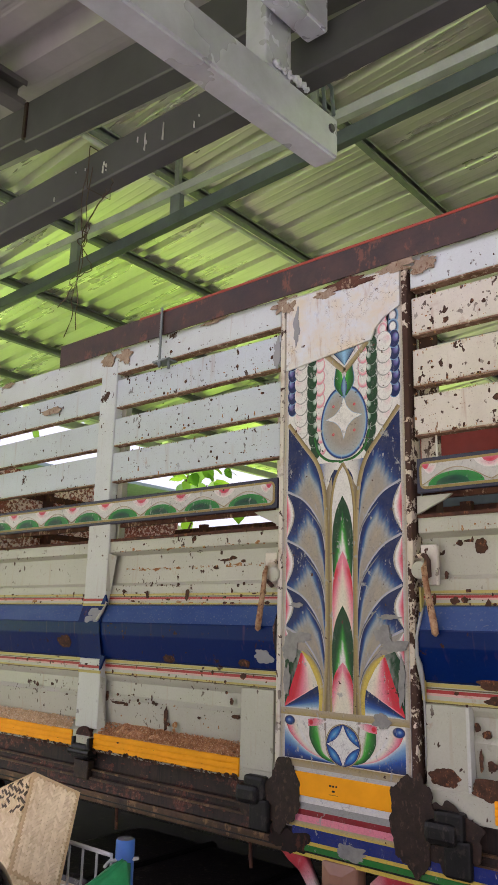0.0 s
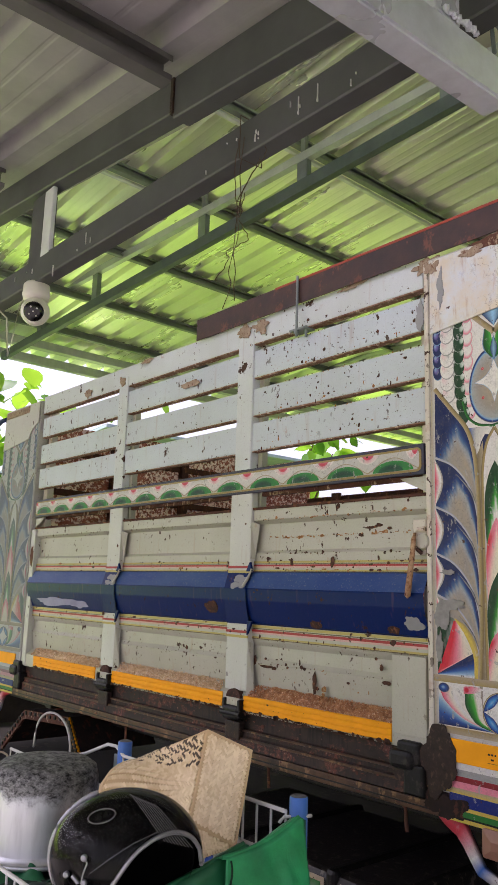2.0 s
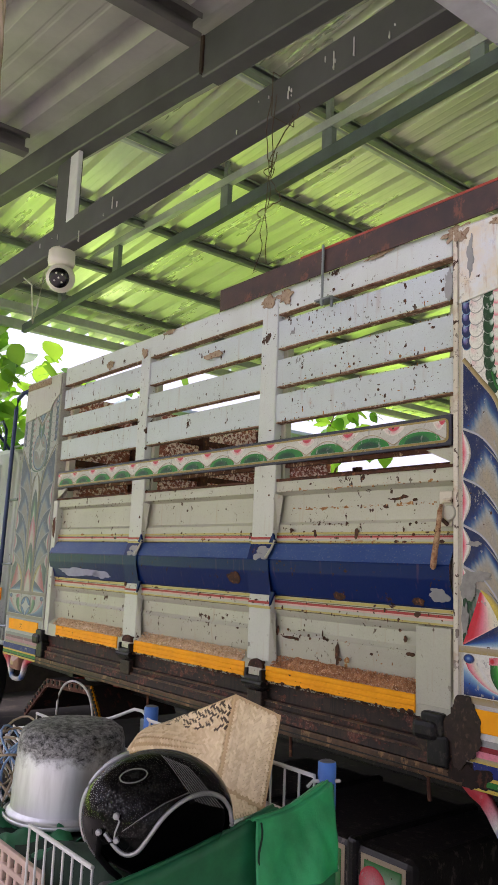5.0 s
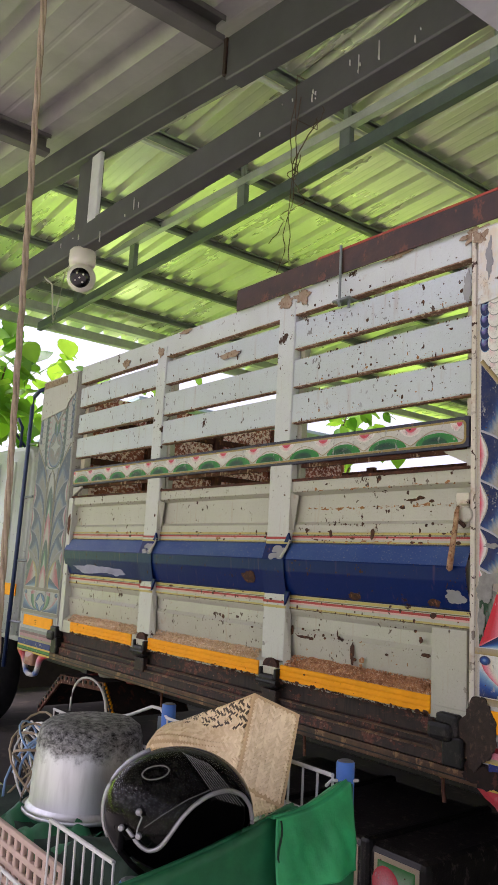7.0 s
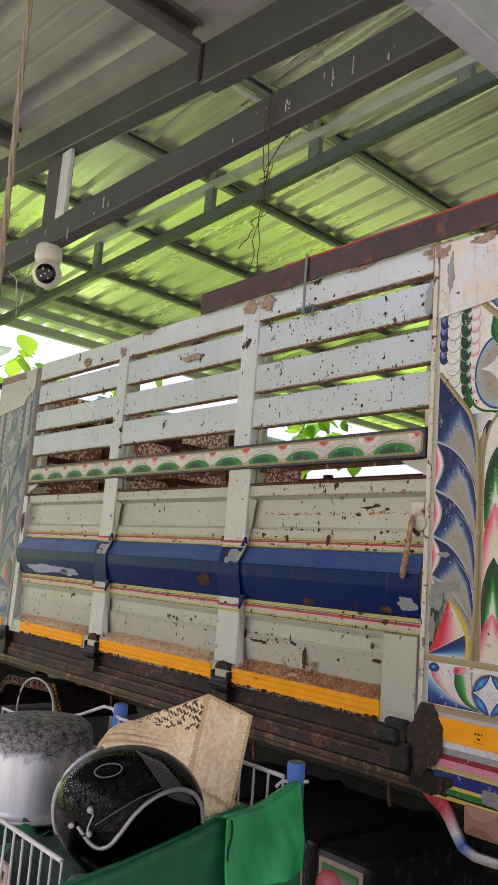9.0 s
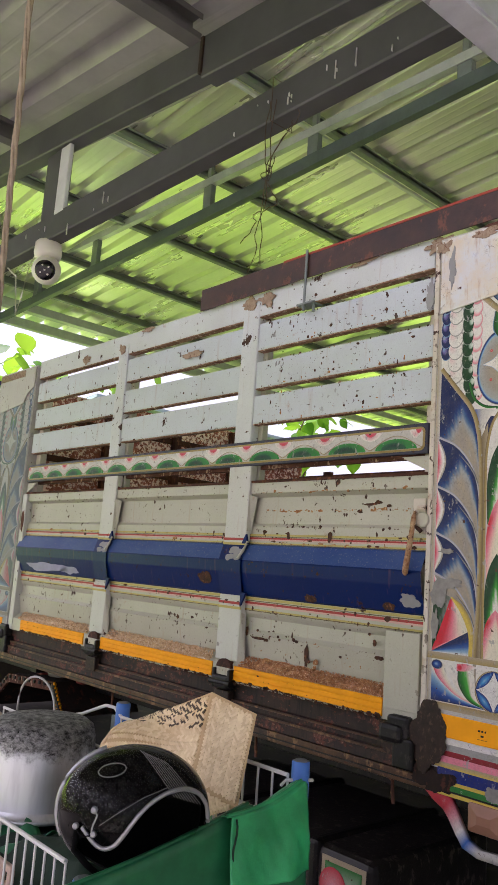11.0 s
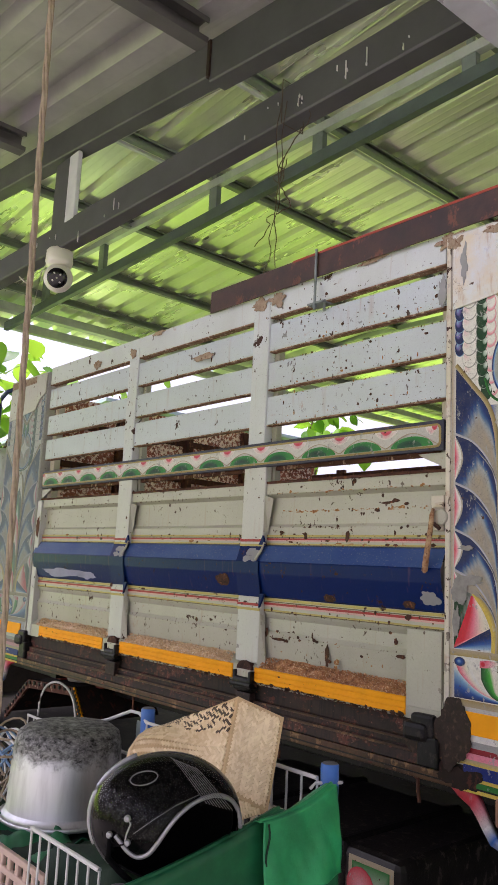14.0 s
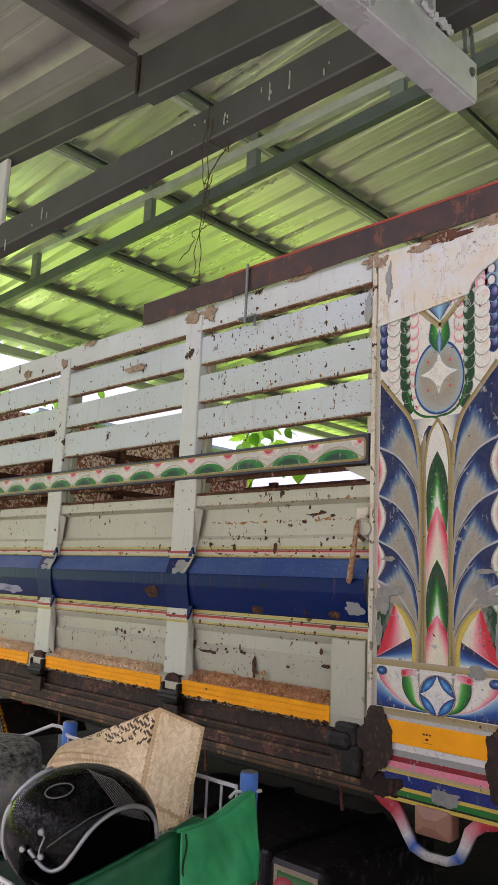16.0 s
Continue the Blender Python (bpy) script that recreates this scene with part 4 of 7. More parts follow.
# ---- ornamented pillars ----
def glide(pts, n):
    """A smooth curve of n + 1 points through the given ones."""
    P = [Vector(p) for p in pts]
    if len(P) == 2:
        return [P[0].lerp(P[1], i / n) for i in range(n + 1)]
    P = [2 * P[0] - P[1]] + P + [2 * P[-1] - P[-2]]
    out = []
    m = len(P) - 3
    for i in range(n + 1):
        s = min(i / n * m, m - 1e-9)
        k, f = int(s), s - int(s)
        a, b, c, d = P[k:k + 4]
        out.append(0.5 * (2 * b + (c - a) * f + (2 * a - 5 * b + 4 * c - d) * f * f + (3 * b - a - 3 * c + d) * f ** 3))
    return out


def blend(stops, f):
    """A colour from (place, colour) stops."""
    if f <= stops[0][0]:
        return stops[0][1]
    for (a, ca), (b, cb) in zip(stops, stops[1:]):
        if f <= b:
            g = (f - a) / max(b - a, 1e-6)
            return tuple(x + (y - x) * g for x, y in zip(ca, cb))
    return stops[-1][1]


def film_grid(rows, y, colours, thick=0.0006):
    """A thin coat of paint over a grid of (x, z) rows, with its edges closed."""
    bm = bmesh.new()
    lay = bm.verts.layers.float_color.new("pigment")
    vs = []
    for r, cr in zip(rows, colours):
        vs.append([])
        for p, c in zip(r, cr):
            v = bm.verts.new((p[0], y, p[1]))
            v[lay] = c
            vs[-1].append(v)
    for a, b in zip(vs, vs[1:]):
        for k in range(len(a) - 1):
            bm.faces.new((a[k], a[k + 1], b[k + 1], b[k]))
    return bm


NAVY2, BLUE2, SKY2 = srgb(0.0, 0.10, 0.31), srgb(0.03, 0.28, 0.58), srgb(0.50, 0.66, 0.78)
GOLD2, GOLD3 = srgb(0.62, 0.54, 0.33), srgb(0.44, 0.38, 0.26)
LEAF1, LEAF2, LEAF3 = srgb(0.0, 0.23, 0.10), srgb(0.02, 0.46, 0.10), srgb(0.25, 0.66, 0.22)
ROSE1, ROSE2 = srgb(0.80, 0.13, 0.20), srgb(0.88, 0.52, 0.58)
CREAM2 = srgb(0.86, 0.83, 0.74)


def pillar(x0, x1, xt0, xt1, dull=False):
    """A painted pillar; xt0, xt1: its edges at the top."""
    bm = bmesh.new()
    lay = bm.verts.layers.float_color.new("pigment")
    f = [bm.verts.new(p) for p in ((x0, -0.008, 0.94), (x1, -0.008, 0.94), (xt1, -0.008, 2.94), (xt0, -0.008, 2.94))]
    b = [bm.verts.new((v.co.x, 0.10, v.co.z)) for v in f]
    for v in f + b:
        v[lay] = C["lgrey"]
    bm.faces.new(f)
    for i in range(4):
        bm.faces.new((f[i], b[i], b[(i + 1) % 4], f[(i + 1) % 4]))
    p = part("ornamented_pillar", bm, ART, truck, "pillar hand-painted with blue, green and pink leaf ornament" + (", faded" if dull else ""))

    def U(u, z):
        s = (z - 0.94) / 2.0
        a, c = x0 + (xt0 - x0) * s, x1 + (xt1 - x1) * s
        return (a + (c - a) * (u + 0.265) / 0.53, z)

    def tone(c):
        if not dull:
            return c
        return tuple(0.42 * v + 0.58 * w for v, w in zip(c[:3], srgb(0.42, 0.46, 0.48)[:3])) + (1.0,)

    def coat(name, rows, colours, level, sides=(1,)):
        for sg in sides:
            rr = [[U(sg * q[0], q[1]) for q in r] for r in rows]
            part(name, film_grid(rr, -0.0085 - 0.00028 * level, [[tone(c) for c in r] for r in colours]), ART, p)

    def sheet(name, A, B, colour, level, sides=(1, -1), n=18, m=8):
        """Paint between two curves; colour(across, along)."""
        a, b = glide(A, n), glide(B, n)
        rows = [[x.lerp(y, j / m) for j in range(m + 1)] for x, y in zip(a, b)]
        coat(name, rows, [[colour(j / m, i / n) for j in range(m + 1)] for i in range(n + 1)], level, sides)

    def line(name, path, w, stops, level, sides=(1, -1), n=26):
        """A painted line of tapering width."""
        q = glide(path, n)
        rows = []
        for i, v in enumerate(q):
            d = (q[min(i + 1, n)] - q[max(i - 1, 0)]).normalized()
            o = Vector((-d.y, d.x)) * (w(i / n) if callable(w) else w) / 2
            rows.append([v - o, v, v + o])
        coat(name, rows, [[blend(stops, s) for s in (0, 0.5, 1)]] * (n + 1), level, sides)

    def disc(name, outline, centre, stops, level, sides=(1,)):
        """Paint graded from a centre to an outline."""
        c = Vector(centre)
        cuts = sorted({s for s, _ in stops} | {0.0, 0.5, 1.0})
        ring = [Vector(q) for q in outline]
        rows = [[c.lerp(q, max(s, 0.001)) for q in ring + ring[:1]] for s in cuts]
        coat(name, rows, [[blend(stops, s)] * (len(ring) + 1) for s in cuts], level, sides)

    def flat(name, pts, ca, cb, level, sides=(1,)):
        """Four corners, graded from the first edge to the second."""
        sheet(name, pts[:2], pts[3:1:-1], lambda s, t: blend(((0, ca), (1, cb)), s), level, sides, 2, 2)

    W, G = C["white"], C["grey"]
    flat("side_strip", [(0.245, 1.15), (0.245, 2.93), (0.263, 2.93), (0.263, 1.15)], C["lgrey"], C["tan"], 1, (1, -1))
    # ground colours
    flat("navy_field", [(-0.245, 1.42), (-0.245, 2.30), (0.245, 2.30), (0.245, 1.42)], NAVY2, NAVY2, 1)
    sheet("white_field", [(0, 2.19), (0.06, 2.20), (0.115, 2.23), (0.18, 2.31), (0.245, 2.40)], [(0, 2.68), (0.06, 2.68), (0.12, 2.68), (0.18, 2.68), (0.245, 2.68)], lambda s, t: W, 2)
    # scale chains beside the medallion
    def scale(u, z, rx, rz, stops, level, lean):
        out = [(u + rx * math.cos(radians(a)), z + rz * math.sin(radians(a))) for a in range(0, 360, 20)]
        disc("scale", out, (u + lean * rx, z + 0.35 * rz), stops, level, (1, -1))

    for k in range(9):
        z = 2.655 - 0.047 * k
        e = 0.00 + 0.05 * max(0, (2.40 - z) / 0.15) ** 1.5
        lv = 3 + 0.35 * (9 - k)
        if z > 2.42:
            scale(0.226, z, 0.024, 0.036, ((0, SKY2), (0.3, C["violet"]), (0.55, NAVY2), (0.9, NAVY2), (1, SKY2)), lv, 0.6)
        if z > 2.33:
            scale(0.184 - e, z, 0.033, 0.040, ((0, srgb(0.87, 0.74, 0.74)), (0.55, W), (0.9, W), (0.93, G), (1, G)), lv + 0.15, 0.7)
        if z > 2.27:
            scale(0.098 - 0.2 * e, z + 0.01, 0.026, 0.034, ((0, W), (0.6, W), (0.88, ROSE2), (1, C["lgrey"])), lv - 0.1, -0.3)
            scale(0.134 - 0.5 * e, z, 0.024, 0.036, ((0, W), (0.28, srgb(0.62, 0.72, 0.64)), (0.42, LEAF1), (0.85, LEAF1), (0.93, srgb(0.0, 0.15, 0.08)), (1, srgb(0.60, 0.66, 0.60))), lv + 0.3, -0.9)
    line("green_arc", [(0.12, 2.33), (0.10, 2.27), (0.06, 2.235), (0.0, 2.222)], 0.010, ((0, LEAF1), (1, LEAF2)), 6.6)
    # medallion with two lobes
    lobes = []
    for q in range(48):
        a = 2 * math.pi * q / 48
        dip = 1 - 0.30 * math.exp(-((a - math.pi / 2) / 0.22) ** 2)
        lobes.append((0.012 + 0.105 * math.cos(a) * (1 - 0.06 * math.sin(a)), 2.376 + 0.146 * math.sin(a) * dip))
    disc("medallion", lobes, (0.012, 2.37), ((0, C["tan"]), (0.6, srgb(0.60, 0.57, 0.52)), (0.86, srgb(0.62, 0.63, 0.62)), (0.91, SKY2), (0.94, BLUE2), (0.975, NAVY2), (1, C["lgrey"])), 7)
    star = []
    for k in range(4):
        a = math.pi / 2 * k
        for q in range(6):
            b_ = a + math.pi / 2 * q / 6
            r = 1 / (abs(math.cos(b_)) ** 0.62 + abs(math.sin(b_)) ** 0.62) ** (1 / 0.62)
            star.append((0.012 + 0.082 * r * math.cos(b_), 2.391 + 0.084 * r * math.sin(b_)))
    disc("star", star, (0.012, 2.391), ((0, W), (0.9, W), (1, SKY2)), 8)
    for du, dz in ((-0.046, -0.055), (0.046, 0.05), (0.046, -0.05), (-0.046, 0.055)):
        disc("red_dot", arc(0.012 + du, 2.385 + dz, 0.007, 0.007, 0, 330, 11), (0.012 + du, 2.385 + dz), ((0, C["pink"]), (0.5, ROSE1), (1, C["tan"])), 8)
    for sg in (1, -1):
        sheet("leaf", [(0.014 + sg * 0.003, 2.465), (0.014 + sg * 0.004, 2.53), (0.014 + sg * 0.016, 2.59)], [(0.014 + sg * 0.003, 2.465), (0.014 + sg * 0.044, 2.52), (0.014 + sg * 0.038, 2.59)], lambda s, t: blend(((0, LEAF3), (0.35, LEAF2), (0.9, LEAF1), (1, SKY2)), s if t > 0.1 else 1), 8.5, (1,))
        line("gold_chevron", [(0.016, 2.572), (0.016 + sg * 0.05, 2.62), (0.016 + sg * 0.10, 2.67)], 0.022, ((0, GOLD3), (0.4, GOLD2), (1, C["tan"])), 9, (1,))
    sheet("pointed_drop", [(0.014, 2.46), (0.0, 2.51), (0.014, 2.56)], [(0.014, 2.46), (0.028, 2.51), (0.014, 2.56)], lambda s, t: blend(((0, NAVY2), (0.5, SKY2), (1, NAVY2)), s), 8.8, (1,))
    sheet("blue_triangle", [(0.016, 2.595), (-0.05, 2.67)], [(0.016, 2.595), (0.075, 2.67)], lambda s, t: blend(((0, NAVY2), (0.5, C["sky"]), (1, NAVY2)), s), 8.6, (1,))
    # wings: shaded feathers between curved quills
    tips = (2.13, 1.942, 1.768, 1.618, 1.50)

    def quill(z):
        return [(0.244, z), (0.17, z - 0.037), (0.111, z - 0.103), (0.083, z - 0.166), (0.071, z - 0.225), (0.064, z - 0.30)]

    uppers = [[(0.244, 2.385), (0.17, 2.30), (0.105, 2.215), (0.075, 2.12), (0.066, 2.02), (0.062, 1.90)]] + [quill(z) for z in tips[:4]]
    edge = ((0.0, (1.2,)), (0.09, (1.0,)), (0.18, (0.62,)), (0.27, (0.28,)), (0.5, (0.42,)), (0.8, (0.62,)), (1.0, (0.85,)))
    for k, (hi, zt) in enumerate(zip(uppers, tips)):
        def shade(s, t, k=k):
            e = blend(edge, t)[0] + 0.10 * noise.noise((s * 4 + k * 3, t * 7, k))
            d = s - e
            tan = blend(((0, C["tan"]), (1, srgb(0.54, 0.53, 0.52))), 0.5 + 0.5 * noise.noise((s * 5, t * 9 + k, 4)))
            if k == 4:
                return tan
            return blend(((-0.30, NAVY2), (-0.12, srgb(0.02, 0.19, 0.44)), (-0.02, srgb(0.24, 0.40, 0.56)), (0.09, srgb(0.60, 0.62, 0.62)), (0.25, tan)), d)
        sheet("feather", hi, quill(zt), shade, 3 + k * 0.5, (1, -1), 26, 14)
        if k == 4:
            continue
        line("feather_quill", quill(zt), lambda t: 0.009 * (1 - 0.6 * t), ((0, G), (0.5, srgb(0.66, 0.66, 0.74)), (1, srgb(0.70, 0.69, 0.66))), 6 + k * 0.4)
        line("feather_shade", [(u - 0.012, z - 0.030) for u, z in quill(zt)[1:4]], lambda t: 0.007 * math.sin(math.pi * t), ((0, C["dark"]), (1, G)), 6.2 + k * 0.4)
    for za, zb in zip((2.30,) + tips[:4], tips[:4] + (1.50,)):
        h = za - zb - 0.012
        rim = [(0.247 - 0.036 * math.sin(math.pi * q / 10), za - 0.006 - h * q / 10) for q in range(11)]
        if za < 2.2:
            sheet("edge_scallop", [(0.247, za - 0.006 - h * q / 10) for q in range(11)], rim, lambda s, t: blend(((0, ROSE1), (0.3, ROSE2), (0.62, W), (0.85, W), (0.9, C["tan"]), (1, G)), s + 0.5 * abs(t - 0.5)), 9)
    # gold stems
    line("gold_stem", [(0.243, 2.40), (0.17, 2.308), (0.108, 2.228), (0.078, 2.14), (0.066, 2.03), (0.062, 1.9), (0.060, 1.7), (0.062, 1.5), (0.072, 1.335)], 0.018, ((0, GOLD3), (0.5, GOLD2), (1, C["tan"])), 10)
    sheet("fan_corner", [(0.01, 2.222), (0.05, 2.16), (0.052, 2.10)], [(0.10, 2.225), (0.085, 2.17), (0.066, 2.08)], lambda s, t: blend(((0, W), (0.6, C["lgrey"]), (1, BLUE2)), s), 8)
    sheet("gold_foot", [(0.07, 1.335), (0.082, 1.44), (0.12, 1.505), (0.165, 1.535)], [(0.095, 1.335), (0.098, 1.41), (0.13, 1.48), (0.175, 1.535)], lambda s, t: blend(((0, GOLD2), (0.5, C["yellow"]), (1, C["yellow"])), s), 9)
    flat("stem_ground", [(0.04, 1.335), (0.04, 2.17), (0.066, 2.12), (0.066, 1.335)], C["tan"], GOLD3, 8.2, (1, -1))
    # spear column
    def tongue(name, z0, z1, w, colour, level, base=0.9):
        h = z1 - z0
        side = [(0.006 + w * base, z0), (0.006 + w, z0 + h * 0.3), (0.006 + w * 0.96, z0 + h * 0.58), (0.006 + w * 0.62, z0 + h * 0.82), (0.007, z1)]
        sheet(name, side, [(0.012 - u, z) for u, z in side], lambda s, t: colour(abs(2 * s - 1), 1 - t), level, (1,), 20, 12)

    def green(c, t):
        w = (t - 0.52) * 1.75 - c
        return blend(((-0.5, LEAF1), (-0.22, LEAF2), (-0.02, LEAF3), (0.1, W)), w - 0.25 * c) if w > -0.9 else LEAF1

    def rose(c, t):
        w = (t - 0.30) * 1.5 - c * 1.1
        top = blend(((0, ROSE2), (0.22, srgb(0.84, 0.46, 0.52)), (0.32, ROSE1)), t)
        return blend(((-0.75, top), (-0.30, ROSE2), (0.05, srgb(0.88, 0.78, 0.70)), (0.3, CREAM2)), w)

    bay = [(0.008, 2.208), (0.036, 2.15), (0.052, 2.07), (0.055, 1.95), (0.055, 1.7), (0.055, 1.5), (0.053, 1.335)]
    sheet("spear_ground", bay, [(0.012 - u, z) for u, z in bay], lambda s, t: W if t < 0.45 else C["lgrey"], 10.4, (1,))
    tongue("spear", 1.80, 2.093, 0.044, green, 11)
    tongue("spear", 1.60, 1.89, 0.043, rose, 12)
    tongue("spear", 1.42, 1.698, 0.044, green, 13)
    tongue("spear", 1.335, 1.503, 0.043, rose, 14, 0.95)
    for sg in (1, -1):
        line("gold_edge", [(0.009, 2.215), (0.006 + sg * 0.03, 2.16), (0.006 + sg * 0.048, 2.07), (0.006 + sg * 0.051, 1.95), (0.006 + sg * 0.050, 1.5), (0.006 + sg * 0.048, 1.335)], 0.011, ((0, GOLD3), (0.5, GOLD2), (1, GOLD2)), 15, (1,))
    # fans at the foot
    sheet("green_fan", [(0.247, 1.56), (0.247, 1.335)], [(0.16, 1.53), (0.21, 1.36)], lambda s, t: blend(((0, LEAF1), (0.5, LEAF1), (1, G)), s + 0.3 * noise.noise((s * 9, t * 9, 2))), 7)
    sheet("red_fan", [(0.176, 1.528), (0.20, 1.46), (0.246, 1.345)], [(0.155, 1.525), (0.125, 1.47), (0.095, 1.42)], lambda s, t: blend(((0, ROSE1), (0.3, ROSE1), (0.55, ROSE2), (0.8, CREAM2), (1, CREAM2)), s), 8)
    sheet("red_fan_foot", [(0.246, 1.345), (0.246, 1.337)], [(0.095, 1.42), (0.12, 1.39)], lambda s, t: blend(((0, ROSE1), (0.3, ROSE2), (1, CREAM2)), s), 8)
    sheet("blue_fan", [(0.095, 1.421), (0.246, 1.338)], [(0.092, 1.337), (0.246, 1.336)], lambda s, t: blend(((0, NAVY2), (0.3, NAVY2), (0.6, BLUE2), (0.85, SKY2), (1, W)), s), 8.6)
    flat("gold_band", [(-0.263, 1.312), (0.263, 1.312), (0.263, 1.335), (-0.263, 1.335)], GOLD2, C["tan"], 17)
    # foot panel
    flat("foot_field", [(-0.245, 1.163), (0.245, 1.163), (0.245, 1.312), (-0.245, 1.312)], CREAM2, W, 2)
    sheet("blue_corner", [(0.03, 1.166), (0.14, 1.166), (0.245, 1.166)], [(0.03, 1.168), (0.15, 1.20), (0.245, 1.275)], lambda s, t: blend(((0, NAVY2), (0.4, BLUE2), (0.8, SKY2), (1, W)), s), 4)
    sheet("pink_petal", [(0.04, 1.170), (0.14, 1.195), (0.215, 1.245), (0.238, 1.28)], [(0.06, 1.180), (0.13, 1.215), (0.165, 1.255), (0.185, 1.30)], lambda s, t: blend(((0, ROSE1), (0.3, ROSE2), (0.7, CREAM2), (1, W)), s + 0.4 * (1 - t)), 6)
    sheet("green_petal", [(0.02, 1.166), (0.09, 1.185), (0.132, 1.235), (0.136, 1.285)], [(0.03, 1.172), (0.075, 1.20), (0.085, 1.245), (0.095, 1.285)], lambda s, t: blend(((0, LEAF1), (0.4, LEAF2), (0.75, LEAF3), (1, CREAM2)), s), 8)
    disc("blue_bud", arc(0.222, 1.292, 0.024, 0.017, 0, 340, 17), (0.226, 1.294), ((0, SKY2), (0.4, BLUE2), (0.85, NAVY2), (1, G)), 9, (1, -1))
    sheet("bud_petal", [(0.06, 1.302), (0.10, 1.308), (0.14, 1.303)], [(0.06, 1.30), (0.10, 1.284), (0.14, 1.28)], lambda s, t: blend(((0, W), (0.6, ROSE2), (1, ROSE1)), 1.2 * t - 0.2 * s), 9.4)
    disc("red_bud", arc(0.128, 1.293, 0.013, 0.013, 0, 340, 15), (0.128, 1.293), ((0, ROSE1), (0.5, ROSE1), (1, ROSE2)), 10, (1, -1))
    disc("rosette", arc(0.006, 1.229, 0.072, 0.070, 0, 345, 32), (0.006, 1.229), ((0, W), (0.92, W), (0.96, GOLD2), (1, GOLD3)), 11)
    for k in range(4):
        a = radians(45 + 90 * k)
        pts = [(-0.050 + 0.10 * q / 10, 0.018 * math.sin(math.pi * q / 10)) for q in range(11)] + [(0.050 - 0.10 * q / 10, -0.014 * math.sin(math.pi * q / 10)) for q in range(1, 10)]
        cu, cz = 0.006 + 0.049 * math.cos(a), 1.229 + 0.048 * math.sin(a)
        disc("rosette_petal", [(cu - pu * math.sin(a) + pv * math.cos(a), cz + pu * math.cos(a) + pv * math.sin(a)) for pu, pv in pts], (cu, cz), ((0, SKY2), (0.3, srgb(0.20, 0.55, 0.78)), (0.75, BLUE2), (1, NAVY2)), 12)
    flat("gold_band", [(-0.263, 1.140), (0.263, 1.140), (0.263, 1.163), (-0.263, 1.163)], C["tan"], GOLD2, 17)
    for k in range(3):
        for u, ca, cb in ((0.134, LEAF1, W), (0.180, ROSE2, W), (0.222, NAVY2, SKY2)):
            disc("scale", [(u + 0.026 * math.cos(radians(a)), 2.70 + 0.045 * k + 0.036 * math.sin(radians(a))) for a in range(0, 360, 24)], (u, 2.71 + 0.045 * k), ((0, W), (0.4, W), (0.6, ca), (0.9, cb), (1, G)), 3 - 0.3 * k)
    # plain head, where the paint has been patched
    prv = [U(*q) for q in ((-0.255, 2.625), (0.06, 2.662), (0.135, 2.672), (0.15, 2.71), (0.185, 2.745), (0.255, 2.78), (0.255, 2.93), (-0.255, 2.93))]
    part("patched_head", prism(bmesh.new(), [(q[0], -0.0165, q[1]) for q in prv], (0, 0.006, 0)), HEAD if not dull else WHITE, p, "patched head with flaking white paint")
    # bands below
    for z0, z1, ca, cb in ((1.025, 1.140, W, C["lgrey"]), (1.003, 1.025, G, C["grey"]), (0.985, 1.003, srgb(0.50, 0.06, 0.10), srgb(0.56, 0.10, 0.14)), (0.963, 0.985, ROSE2, ROSE2), (0.945, 0.963, C["yellow"], C["tan"])):
        flat("foot_band", [(-0.25, z0), (0.25, z0), (0.25, z1), (-0.25, z1)], ca, cb, 3)
    a, b = U(-0.205, 1.04)[0], U(0.205, 1.04)[0]
    r = part("reflector_plate", bxm(a, -0.0165, 1.048, b, -0.008, 1.125, 0.002), YELLOW, p, "flat amber reflector plate")
    mid = (a + b) / 2 - 0.03
    for du, dz, w2, h2 in ((-0.012, 0.0, 0.006, 0.006), (0.0, 0.0, 0.005, 0.006), (0.012, 0.0, 0.004, 0.006), (0.0, -0.016, 0.008, 0.006), (0.0, -0.028, 0.026, 0.0012)):
        part("print_mark", bxm(mid + du - w2 / 2 * 1.4, -0.0175, 1.095 + dz - h2 / 2, mid + du + w2 / 2 * 1.4, -0.016, 1.095 + dz + h2 / 2, 0), BLACK, r)
    return p


pil_rear = pillar(0.0, 0.53, 0.0, 0.54)
pil_front = pillar(-4.10, -3.45, -4.05, -3.45, dull=True)
for x0, x1 in ((0.06, 4.4), (-4.10, -3.53)):
    for z0, z1, c in ((0.905, 0.945, "navy"), (0.893, 0.9045, "yellow"), (0.868, 0.892, "green"), (0.855, 0.867, "yellow")):
        part("painted_line", pigment_mesh([([(x0, z0), (x1, z0), (x1, z1), (x0, z1)], C[c], C[c])], -0.0105), ART, bed)
blob_plate("grease_stain", 0.02, 1.045, 0.068, 0.115, -0.0190, GREASE, pil_rear, 1, "caked dark grease stain", 120, 0.4)
blob_plate("grease_stain", 0.535, 1.04, 0.085, 0.135, -0.0190, GREASE, pil_rear, 2, "caked dark grease stain", 120, 0.4)
blob_plate("grease_stain", 0.66, 1.01, 0.10, 0.10, -0.0135, GREASE, gate_b, 5, "caked dark grease stain", 90, 0.35)
blob_plate("grease_stain", -0.10, 1.0, 0.10, 0.07, -0.0125, GREASE, gate_a, 6, "caked dark grease stain", 90, 0.35)
blob_plate("grease_stain", 0.045, 0.895, 0.085, 0.045, -0.0135, BROWN, bed, 11, "", 90, 0.5)
blob_plate("dirt_cake", 0.635, 1.172, 0.052, 0.028, 0.0095, RUST_DK, gate_b, 7, "brown dirt on the corner plate", 60, 0.3)
blob_plate("dirt_cake", 0.81, 1.155, 0.075, 0.035, 0.0005, RUST_DK, gate_b, 8, "", 60, 0.3)
